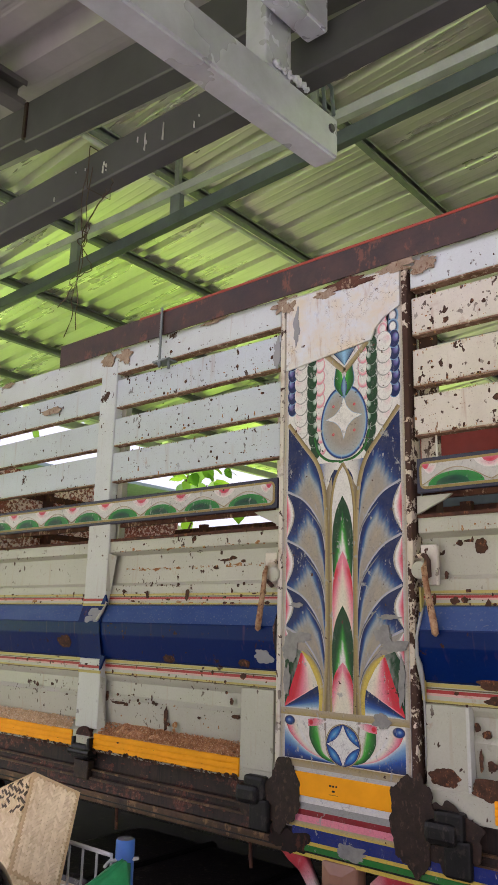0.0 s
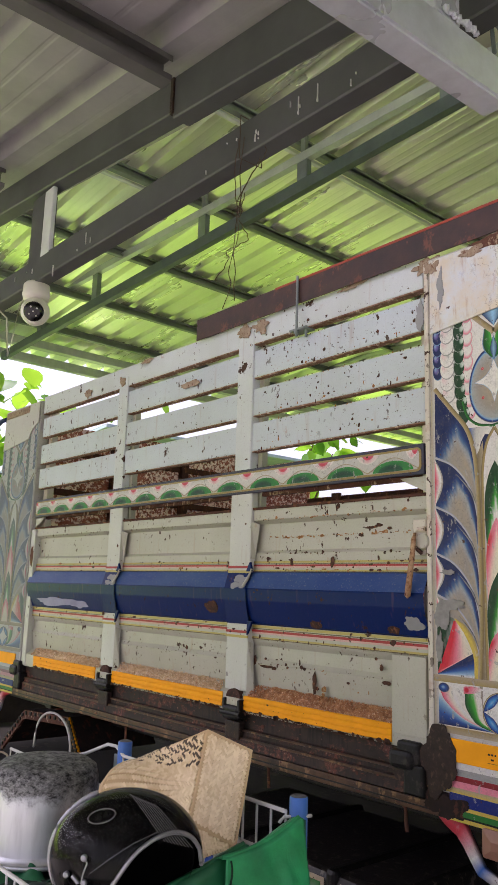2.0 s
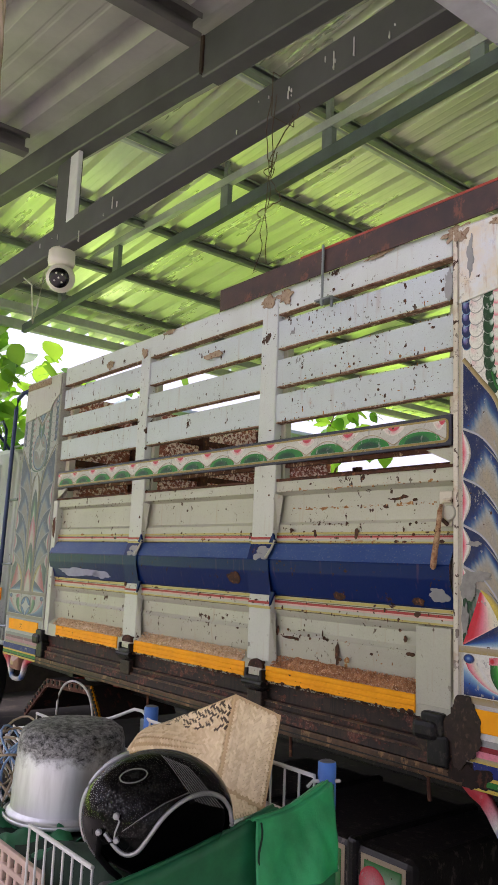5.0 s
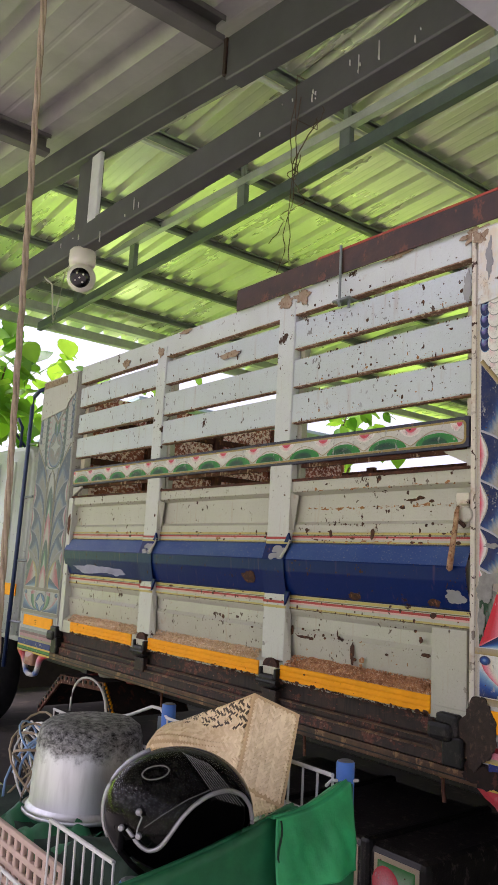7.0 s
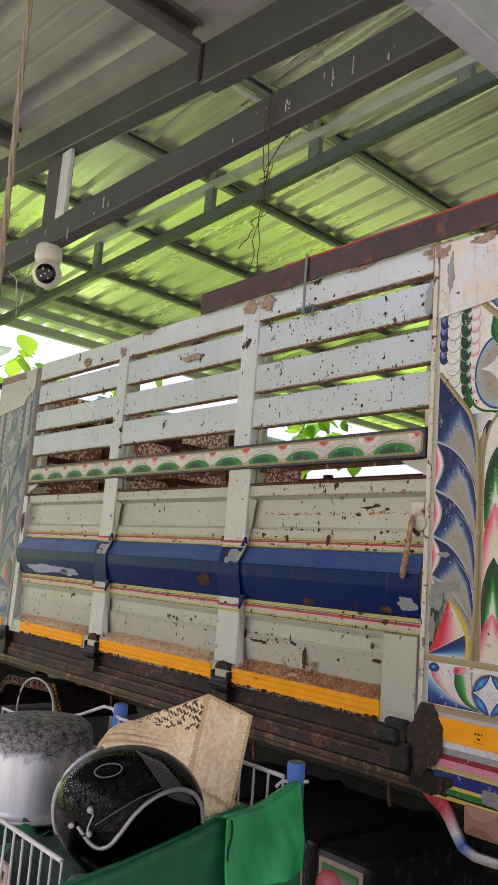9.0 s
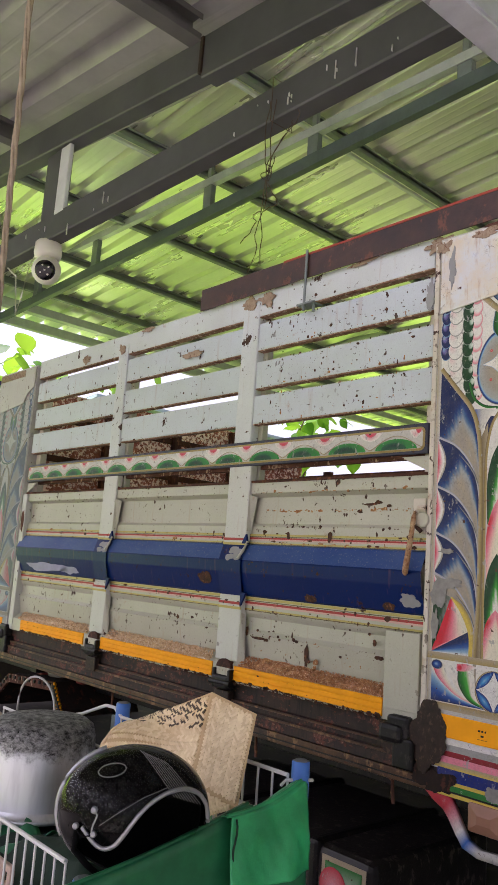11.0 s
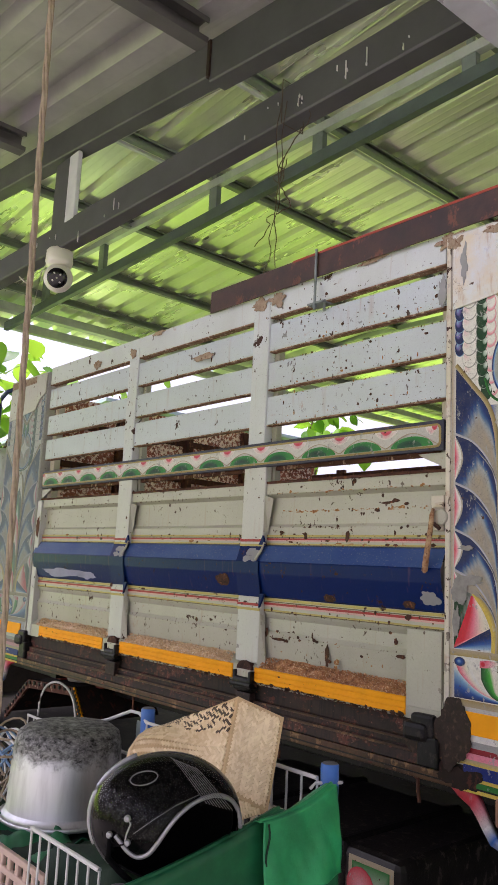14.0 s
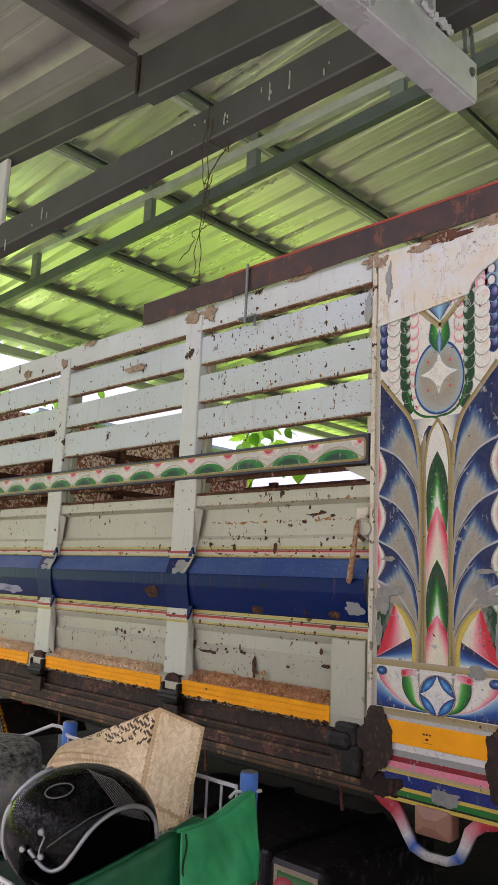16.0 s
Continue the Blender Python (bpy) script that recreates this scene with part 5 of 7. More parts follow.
for k, (bx, bz, rx, rz, yy, mt) in enumerate(((0.80, 1.462, 0.045, 0.018, 0.012, RUST_DK), (0.835, 1.412, 0.06, 0.016, 0.0215, RUST_DK), (0.742, 1.33, 0.010, 0.014, 0.028, RUST_DK), (0.772, 1.31, 0.014, 0.013, 0.028, RUST_DK), (0.75, 1.235, 0.006, 0.03, 0.028, RUST_DK), (0.785, 1.222, 0.016, 0.014, 0.028, RUST_DK), (0.775, 1.893, 0.022, 0.025, 0.043, RUST_DK), (0.70, 1.905, 0.012, 0.010, 0.043, RUST_DK), (0.656, 1.80, 0.007, 0.012, 0.028, RUST_DK), (0.685, 1.716, 0.016, 0.012, 0.0205, RUST_DK), (0.72, 1.718, 0.011, 0.010, 0.0205, RUST_DK))):
    blob_plate("rust_patch", bx, bz, rx, rz, yy, mt, gate_b, 70 + k, "", 40, 0.35)
for k, (bx, bz, rx, rz, yy) in enumerate(((-0.33, 1.886, 0.03, 0.006, 0.043), (-0.30, 1.893, 0.018, 0.007, 0.043), (-0.245, 1.878, 0.012, 0.006, 0.043), (-1.03, 1.295, 0.008, 0.02, 0.028), (-0.95, 1.272, 0.05, 0.006, 0.028), (-0.90, 1.268, 0.015, 0.008, 0.028), (-0.643, 1.235, 0.010, 0.05, 0.028), (-0.276, 1.328, 0.008, 0.012, 0.028), (-0.25, 1.274, 0.022, 0.008, 0.028))):
    blob_plate("rust_patch", bx, bz, rx, rz, yy, RUST_DK, gate_a, 90 + k, "", 36, 0.5)
# greyed smears where the ornament has worn off
for k, (bx, bz, rx, rz) in enumerate(((0.045, 1.545, 0.035, 0.045), (0.085, 1.58, 0.05, 0.02), (0.475, 1.565, 0.05, 0.022), (0.44, 1.60, 0.03, 0.03), (0.03, 1.43, 0.014, 0.05), (0.505, 1.45, 0.012, 0.07), (0.425, 1.318, 0.03, 0.024), (0.46, 1.66, 0.04, 0.008), (0.07, 1.70, 0.03, 0.008))):
    blob_plate("worn_smear", bx, bz, rx, rz, -0.0146 - 0.0004 * (k % 3), SMEAR, pil_rear, 120 + k, "", 60, 0.55)
blob_plate("grease_stain", 0.30, 0.90, 0.06, 0.022, -0.013, SMEAR, pil_rear, 3, "scraped bare patch", 60, 0.5)
lower_facet = lambda z: -0.018 + 0.034 * (1.562 - z) / 0.1
for k, (bx, bz, rx, rz, mt) in enumerate(((-0.095, 1.508, 0.045, 0.026, GREY_PATCH), (-2.98, 1.50, 0.30, 0.028, LILAC), (-2.70, 1.492, 0.10, 0.022, LILAC), (-1.33, 1.525, 0.05, 0.03, RUST_DK), (-0.62, 1.475, 0.035, 0.016, RUST_DK), (-0.20, 1.478, 0.03, 0.016, RUST_DK), (0.95, 1.50, 0.09, 0.025, RUST_DK))):
    blob_plate("paint_loss", bx, bz, rx, rz, lambda z: lower_facet(z) - 0.0015, mt, gate_a if bx < 0 else gate_b, 40 + k, "", 44, 0.4)
# flaked patches of the top rail
for k, (bx, bz, rx, rz, mt) in enumerate(((-0.02, 2.925, 0.05, 0.03, TAN_PATCH), (0.02, 2.90, 0.03, 0.03, TAN_PATCH), (0.30, 2.925, 0.12, 0.02, RUST_PALE), (0.20, 2.91, 0.05, 0.015, TAN_PATCH), (0.52, 2.93, 0.07, 0.022, TAN_PATCH), (0.62, 2.92, 0.05, 0.03, TAN_PATCH), (-1.14, 2.91, 0.05, 0.035, TAN_PATCH), (-1.02, 2.915, 0.05, 0.035, TAN_PATCH), (-2.32, 2.87, 0.035, 0.035, TAN_PATCH), (-2.75, 2.87, 0.04, 0.03, TAN_PATCH), (-0.42, 2.95, 0.07, 0.012, TAN_PATCH), (-2.05, 2.95, 0.05, 0.012, TAN_PATCH), (-1.6, 2.72, 0.09, 0.018, TAN_PATCH), (0.06, 2.80, 0.014, 0.07, GREY_PATCH), (-0.045, 2.72, 0.022, 0.055, GREY_PATCH))):
    blob_plate("flaked_patch", bx, bz, rx, rz, -0.0180 - 0.0006 * (k % 4) if 0 <= bx <= 0.53 else (-0.03 if bz < 2 else -0.0075 - 0.0006 * (k % 3)), mt, pil_rear if 0 <= bx <= 0.53 else gate_a, 10 + k, "", 110, 0.75)
# fence posts between pillar and gates
for x, m in ((-0.024, WHITE_RUSTY), (0.534, HEAVY_RUST)):
    part("pillar_edge_bar", bxm(x, -0.012, 1.05, x + 0.022, 0.06, 2.93, 0.004), m, truck)

part("head_scrape", bxm(-4.03, -0.0195, 2.875, -3.62, -0.0160, 2.925, 0.001), TAN_PATCH, pil_front)
# angle iron along the top
bm = bmesh.new()
profile(bm, [(-0.02, 2.955), (-0.02, 3.075), (0.045, 3.075), (0.045, 3.069), (-0.014, 3.069), (-0.014, 2.955)], -1.54, 4.4, "x", True)
iron = part("angle_iron", bm, IRON_RED, truck, "rust-brown angle iron bolted along the top rail")
part("red_edge", bxm(-0.9, -0.022, 3.068, 4.4, -0.014, 3.079, 0.001), RED_EDGE, iron)
bm = bmesh.new()
tube(bm, [(-0.735, -0.03, 3.09), (-0.735, -0.03, 2.79)], 0.0065, 8)
box(bm, -0.775, -0.04, 2.817, -0.675, 0.03, 2.825)
tube(bm, [(-0.735, -0.03, 2.817), (-0.735, -0.03, 2.803)], 0.011, 6)
tube(bm, [(-0.69, -0.012, 2.835), (-0.69, -0.012, 2.78)], 0.007, 6)
part("clamp_bolt", bm, STEEL_M, iron, "threaded clamp bolt with plate")

# headboard and far side of the bed
hb = part("headboard", bxm(-3.86, 0.12, 1.06, -3.80, 2.26, 2.86, 0.004), RUST_MOTTLE, truck, "rusted front board of the bed with flaking cream paint")
for z in (1.9, 2.3, 2.62):
    part("headboard_rib", bxm(-3.80, 0.12, z, -3.775, 2.26, z + 0.05, 0.004), RUST_M, hb)
for y in (0.14, 0.8, 1.5, 2.16):
    part("headboard_post", bxm(-3.80, y, 1.06, -3.74, y + 0.07, 2.84, 0.004), RUST_M, hb)
far = part("far_side_gate", bxm(-3.8, 2.24, 1.06, 4.3, 2.28, 2.25, 0.004), RUST_MOTTLE, truck, "rusted inside of the far drop side")
part("far_panel", bxm(-3.8, 2.236, 2.25, -2.92, 2.276, 2.74, 0.004), RUST_MOTTLE, far)
part("far_slat", bxm(-2.92, 2.24, 2.31, 4.3, 2.28, 2.40, 0.004), RUST_M, far)
for x in (-2.6, -1.5, -0.3, 0.3, 1.6, 2.9):
    part("far_post", bxm(x, 2.20, 1.06, x + 0.08, 2.24, 2.42, 0.004), RUST_M, far)
part("far_board", bxm(-0.72, 2.242, 2.40, 1.6, 2.27, 2.675, 0.004), STEEL_C, far, "grey board below the red one")
part("red_panel", bxm(-0.75, 2.15, 2.68, 3.0, 2.19, 2.86, 0.004), RED_EDGE, far, "red painted board")
part("red_panel_post", bxm(-0.7, 2.19, 1.06, -0.64, 2.24, 2.86, 0.004), RED_EDGE, far)

# chassis and running gear
for y in (0.55, 1.65):
    part("chassis_rail", bxm(-6.4, y, 0.66, 4.3, y + 0.09, 0.92, 0.006), BLACK, truck)
for x in (-3.2, -1.4, 0.2, 2.0, 3.6):
    part("cross_member", bxm(x, 0.08, 0.80, x + 0.08, 2.26, 0.92, 0.004), BLACK, truck)
TYRE = plain("tyre_rubber", srgb(0.10, 0.10, 0.10), 0.8)
for x in (-5.7, 2.3):
    for y in (0.24, 1.86):
        w = part("wheel", lathe(bmesh.new(), [(0.25, 0.03), (0.30, 0.0), (0.46, 0.0), (0.50, 0.04), (0.50, 0.24), (0.46, 0.28), (0.30, 0.28), (0.25, 0.25)], 32, pose(x, y + 0.28, 0.512, 90, 0, 0)), TYRE, truck, "", True)
        part("rim", lathe(bmesh.new(), [(0.01, 0.10), (0.12, 0.10), (0.15, 0.06), (0.25, 0.03), (0.25, 0.25)], 24, pose(x, y + 0.28, 0.512, 90, 0, 0)), BLACK, w)
# tool box slung under the bed
TAR = rusty("tarred_steel", srgb(0.17, 0.155, 0.14), srgb(0.085, 0.08, 0.075), 9, srgb(0.36, 0.33, 0.30), 0.45)
tb = part("tool_box", bxm(-1.75, 0.10, 0.08, -0.285, 0.95, 0.485, 0.035), TAR, truck, "black tarred box with a painted front panel")
for a, b in ((-1.70, -1.22), (-1.16, -0.64), (-0.55, -0.32)):
    part("yellow_frame", pigment_mesh([([(a, 0.12), (b, 0.12), (b, 0.455), (a, 0.455)], C["gold"], C["tan"])], 0.099), ART, tb)
    part("panel_field", pigment_mesh([([(a + 0.02, 0.14), (b - 0.02, 0.14), (b - 0.02, 0.435), (a + 0.02, 0.435)], C["white"], C["green"])], 0.097), ART, tb)
    m_ = (a + b) / 2
    part("red_flower", pigment_mesh([(arc(m_ - 0.05, 0.35, 0.07, 0.07, 0, 340, 16), C["pink"], C["red"])], 0.0945), ART, tb)
    part("blue_leaf", pigment_mesh([([(m_ + 0.02, 0.20), (m_ + 0.09, 0.26), (m_ + 0.09, 0.38), (m_ + 0.03, 0.33)], C["blue"], C["navy"])], 0.0935), ART, tb)
for x in (-1.19, -0.595):
    part("strap", bxm(x - 0.03, 0.085, 0.07, x + 0.03, 0.96, 0.502, 0.02), BLACK, tb)


def ribbon(path, w, y0, y1):
    """A flat bent plate through (x, z) points."""
    bm = bmesh.new()
    lay = bm.verts.layers.float_color.new("pigment")
    rows = []
    n = len(path)
    for i, (p, wd, c) in enumerate(path):
        p = Vector(p)
        d = (Vector(path[min(i + 1, n - 1)][0]) - Vector(path[max(i - 1, 0)][0])).normalized()
        o = Vector((-d.y, d.x)) * wd * w / 2
        r = [bm.verts.new((p.x + s * o.x, y, p.y + s * o.y)) for y in (y0, y1) for s in (-1, 1)]
        for v in r:
            v[lay] = C[c]
        rows.append((r[0], r[1], r[3], r[2]))
    for a, b in zip(rows, rows[1:]):
        for k in range(4):
            bm.faces.new((a[k], a[(k + 1) % 4], b[(k + 1) % 4], b[k]))
    bm.faces.new(rows[0][::-1]), bm.faces.new(rows[-1])
    return bm


def step_bracket(x, parent):
    path = [((x, 0.868), 0.5, "red"), ((x + 0.05, 0.852), 1.5, "red"), ((x + 0.095, 0.825), 1.3, "red"), ((x + 0.12, 0.79), 1.0, "pink"), ((x + 0.145, 0.75), 0.9, "white"), ((x + 0.17, 0.715), 0.9, "blue"), ((x + 0.22, 0.698), 0.75, "lgrey"), ((x + 0.30, 0.70), 0.75, "lgrey"), ((x + 0.345, 0.72), 0.9, "blue"), ((x + 0.365, 0.76), 0.9, "white"), ((x + 0.385, 0.81), 1.1, "pink"), ((x + 0.43, 0.848), 1.3, "red"), ((x + 0.49, 0.862), 1.2, "red"), ((x + 0.55, 0.868), 0.5, "red")]
    b = part("lamp_bracket", ribbon(path, 0.036, -0.004, 0.024), ART, parent, "red, white and blue painted scroll bracket", True)
    lamp = part("marker_lamp", bxm(x + 0.185, -0.02, 0.765, x + 0.325, 0.05, 0.862, 0.012), LAMP, b, "dull amber marker lamp")
    bm = bmesh.new()
    v = [bm.verts.new(p) for p in ((x + 0.195, -0.021, 0.775), (x + 0.315, -0.021, 0.775), (x + 0.315, -0.021, 0.852), (x + 0.195, -0.021, 0.852), (x + 0.23, -0.033, 0.80), (x + 0.28, -0.033, 0.80), (x + 0.28, -0.033, 0.827), (x + 0.23, -0.033, 0.827))]
    for f in ((0, 1, 5, 4), (1, 2, 6, 5), (2, 3, 7, 6), (3, 0, 4, 7), (4, 5, 6, 7)):
        bm.faces.new([v[i] for i in f])
    part("lens", bm, LAMP, lamp)


LAMP = plain("dull_amber_plastic", srgb(0.62, 0.45, 0.36), 0.35, 0, 0.2, 10)
step_bracket(0.0, bed)
step_bracket(-4.12, bed)
for x in (-0.17, -0.92, -2.1, 0.9):
    bm = bmesh.new()
    tube(bm, [(x - 0.015, 0.03, 0.85), (x + 0.02, 0.012, 0.845), (x + 0.022, 0.012, 0.80), (x + 0.032, 0.005, 0.765)], 0.007, 6)
    part("tie_hook", bm, RUST_M, bed)
# fender and clutter beneath the front of the bed
RED_OX = plain("faded_red_paint", srgb(0.55, 0.22, 0.17), 0.6)
bm = bmesh.new()
sec = [(-4.19, 0.41), (-3.84, 0.69), (-3.16, 0.73), (-3.0, 0.53)]
r = [[bm.verts.new((a, y, b)) for a, b in sec] for y in (0.25, 0.85)]
for k in range(3):
    bm.faces.new((r[0][k], r[0][k + 1], r[1][k + 1], r[1][k]))
fender = solid(part("fender", bm, BROWN, truck, "angular dusty mudguard edged with studs"), 0.012)
for (a0, b0), (a1, b1), mat in ((sec[0], sec[1], RUST_PALE), (sec[1], sec[2], RUST_PALE), (sec[2], sec[3], YELLOW)):
    bm = bmesh.new()
    prism(bm, [(a0, 0.24, b0), (a1, 0.24, b1), (a1, 0.24, b1 - 0.06), (a0, 0.24, b0 - 0.06)], (0, 0.02, 0))
    part("fender_edge", bm, mat, fender)
    n = 9
    for k in range(n):
        f = (k + 0.5) / n
        c = (a0 + (a1 - a0) * f, 0.232, b0 + (b1 - b0) * f - 0.02)
        part("stud", bxm(c[0] - 0.014, 0.23, c[2] - 0.012, c[0] + 0.014, 0.245, c[2] + 0.012, 0.004), BLACK, fender)
part("fender_stay", bxm(-3.72, 0.4, 0.70, -3.64, 0.46, 0.92, 0.004), RED_OX, truck)
part("fender_stay", bxm(-3.14, 0.4, 0.72, -3.07, 0.46, 0.92, 0.004), RED_OX, truck)
part("air_tank", lathe(bmesh.new(), [(0.001, 0), (0.10, 0.0), (0.11, 0.02), (0.11, 0.18), (0.10, 0.20), (0.001, 0.2)], 24, pose(-3.36, 0.42, 0.735)), WHITE, truck, "", True)
# pole at the front of the bed
POLE = plain("dark_blue_tube", srgb(0.12, 0.20, 0.36), 0.35, 0.2)
bm = bmesh.new()
tube(bm, [(-4.04, -0.01, 2.885), (-4.12, -0.02, 2.88), (-4.19, -0.03, 2.84), (-4.215, -0.03, 2.76), (-4.25, -0.03, 1.6), (-4.29, -0.03, 0.70)], 0.017, 10)
pole = part("grab_pole", bm, POLE, truck, "dark blue bent grab pole", True)
for z in (2.45, 2.02, 1.52, 1.05):
    bm = bmesh.new()
    x = -4.225 - (2.7 - z) * 0.035
    tube(bm, [(x, -0.02, z), (-4.09, -0.005, z + 0.005)], 0.010, 8)
    part("pole_stay", bm, STEEL_L, pole)
# cab
CAB = worn_paint("pale_cab_paint", srgb(0.80, 0.84, 0.80), 0.1, 0.3, 0.3, 0.0)
GLASS = Mat("cab_glass", 0.08, 0.0)
GLASS.color(GLASS.mix(GLASS.noise(2), srgb(0.25, 0.30, 0.30), srgb(0.33, 0.38, 0.38)))
bm = bmesh.new()
prism(bm, [(-4.62, 0.16, 0.85), (-4.62, 0.16, 2.40), (-4.72, 0.16, 2.52), (-6.0, 0.16, 2.52), (-6.35, 0.16, 1.9), (-6.45, 0.16, 0.85)], (0, 1.95, 0))
bmesh.ops.bevel(bm, geom=list(bm.edges), offset=0.05, segments=3, affect="EDGES")
cab = part("cab", bm, CAB, truck, "pale green-white truck cab", True)
part("cab_stripe", bxm(-6.3, 0.155, 1.22, -4.66, 0.165, 1.32, 0.001), YELLOW, cab)
for a, b in ((-4.95, -4.90), (-5.3, -5.27)):
    part("cab_rib", bxm(a, 0.14, 0.95, b, 0.17, 2.38, 0.006), CAB, cab)
part("cab_window", bxm(-6.0, 0.15, 1.75, -5.4, 0.163, 2.35, 0.004), GLASS.m, cab)
bm = bmesh.new()
tube(bm, [(-4.75, 0.16, 2.50), (-4.75, 0.05, 2.62), (-4.70, 0.0, 2.68), (-4.55, 0.0, 2.70), (-4.46, 0.0, 2.62), (-4.46, 0.0, 2.45)], 0.013, 8)
part("mirror_arm", bm, POLE, cab, "", True)

# ---- canopy fittings ----
PLASTIC = plain("white_plastic", srgb(0.86, 0.85, 0.80), 0.35, 0, 0.05, 8, 0.02)
GLOSS_BLACK = plain("gloss_black", srgb(0.05, 0.05, 0.06), 0.12, 0, 0.3, 10, 0.02)
DRIP = plain("white_paint_drip", srgb(0.88, 0.88, 0.86), 0.5)
dc = empty("security_camera", "white round security camera hung under a steel beam", "camera")
cx, cy = -0.735, -1.325
part("base", lathe(bmesh.new(), [(0.001, 0.0), (0.04, 0.0), (0.046, -0.008), (0.048, -0.045), (0.044, -0.06), (0.001, -0.062)], 32, Matrix.Translation((cx, cy, 2.668))), PLASTIC, dc, "", True)
bm = bmesh.new()
bmesh.ops.create_uvsphere(bm, u_segments=32, v_segments=20, radius=0.051, matrix=Matrix.Translation((cx + 0.004, cy, 2.563)))
head = part("head", bm, PLASTIC, dc, "", True)
aim = look((cx + 0.004, cy, 2.563), (0.9, -2.35, 1.9)) @ Matrix.Rotation(math.pi, 4, "X")
part("lens_face", lathe(bmesh.new(), [(0.0005, 0.0545), (0.018, 0.0535), (0.030, 0.0505), (0.0345, 0.044), (0.035, 0.036)], 32, aim), GLOSS_BLACK, head, "black lens window", True)
for a, r in ((0.0, 0.0), (0.6, 0.017), (2.2, 0.018), (3.9, 0.017), (5.2, 0.018)):
    part("infrared_led", lathe(bmesh.new(), [(0.0003, 0.0575), (0.003, 0.057), (0.0045, 0.051)], 10, aim @ Matrix.Translation((r * math.cos(a), r * math.sin(a), -0.0015))), PLASTIC, head)
bm = bmesh.new()
tube(bm, [(-0.80, -1.325, 2.66), (-0.86, -1.33, 2.62), (-0.90, -1.33, 2.50), (-0.93, -1.33, 2.44), (-0.97, -1.33, 2.60), (-1.05, -1.33, 2.65)], 0.003, 6)
part("cable", bm, PLASTIC, dc, "", True)

WIRE = plain("rusty_wire", srgb(0.30, 0.24, 0.18), 0.7)
hw = empty("hanging_wire", "tangle of thin rusty tie wires hanging from a beam", "wire")
# two long strands, a loose fan tied in at the knot, and bent ends below it; offsets across and down from the tie
for k, way in enumerate((
        ((0.0, 0.0), (-0.012, 0.09), (-0.002, 0.19), (0.003, 0.25), (-0.006, 0.36), (0.004, 0.43), (0.002, 0.52)),
        ((0.016, 0.0), (0.006, 0.10), (0.010, 0.20), (0.004, 0.26), (0.006, 0.34), (-0.024, 0.41), (-0.016, 0.47), (-0.042, 0.53)),
        ((0.098, 0.08), (0.092, 0.11), (0.045, 0.15), (0.014, 0.20), (0.004, 0.25)),
        ((0.076, 0.10), (0.068, 0.12), (0.030, 0.16), (-0.004, 0.21), (0.016, 0.24)),
        ((0.010, 0.27), (0.030, 0.31), (0.046, 0.345), (0.020, 0.35), (-0.002, 0.352)),
        ((-0.002, 0.352), (-0.026, 0.35), (-0.030, 0.365), (-0.016, 0.38), (-0.030, 0.40), (-0.070, 0.43)),
        ((0.026, 0.19), (0.022, 0.22), (0.002, 0.225), (-0.016, 0.235), (0.012, 0.262), (0.020, 0.225), (0.0, 0.205)))):
    j = random.uniform(-0.004, 0.004)
    bm = bmesh.new()
    tube(bm, [(0.432 + q.x * 1.0, -1.359 + j + 0.006 * noise.noise((k * 5.7, i * 0.4, 3)), 2.690 - q.y * 0.80) for i, q in enumerate(glide(way, 26))], 0.0012, 5)
    part("wire_strand", bm, WIRE, hw)
hw2 = bmesh.new()
tube(hw2, [(0.432, -1.357, 2.755), (0.432, -1.29, 2.755), (0.435, -1.288, 2.64), (0.432, -1.357, 2.64), (0.432, -1.357, 2.755)], 0.0013, 5)
part("tie_loop", hw2, WIRE, hw)
drips = empty("paint_drips", "white paint drips and droppings down a dark beam", "stain")
drips["kind"] = "stuff"
for k in range(20):
    x = random.uniform(-0.9, 0.95) if k % 3 else random.uniform(0.45, 0.8)
    h = random.uniform(0.003, 0.022) if k % 5 else 0.040
    z = 2.70 - 0.012 * x + random.uniform(-0.03, 0.02)
    w = random.uniform(0.0004, 0.0009)
    part("drip", bxm(x - w, -1.3535, z - h, x + w, -1.3495, z, 0.001), DRIP, drips)
    if k % 3 == 0:
        part("drip_bead", bxm(x - w * 1.8, -1.3545, z - h - 0.005, x + w * 1.8, -1.3495, z - h + 0.003, 0.0015), DRIP, drips)
part("joint_rust", bxm(0.126, -1.366, 2.902, 0.140, -1.352, 3.014, 0.002), GREASE, drips)

ROPE = rusty("old_cotton_rope", srgb(0.66, 0.60, 0.51), srgb(0.54, 0.48, 0.40), 60, None, 0.9)
rp = empty("hanging_rope", "pale twisted rope hanging from the canopy", "rope")
for k in range(3):
    bm = bmesh.new()
    line = []
    for i in range(230):
        z, a = 3.30 - i * 0.0092, i * 0.42 + k * 2.094
        line.append((0.937 + 0.116 * (z - 2) + 0.0019 * math.cos(a), -2.169 - 0.075 * (z - 2) + 0.0019 * math.sin(a), z))
    tube(bm, line, 0.0021, 6)
    part("rope_strand", bm, ROPE, rp, "", True)

# ---- handcart with load ----
WIRE_W = plain("white_coated_wire", srgb(0.82, 0.82, 0.80), 0.45)
BLUE_POST = plain("blue_painted_tube", srgb(0.20, 0.42, 0.72), 0.45, 0, 0.25, 14)
CAP = plain("grey_post_cap", srgb(0.40, 0.40, 0.40), 0.6)
cart = empty("handcart", "handcart with white wire sides and blue corner posts", "cart")


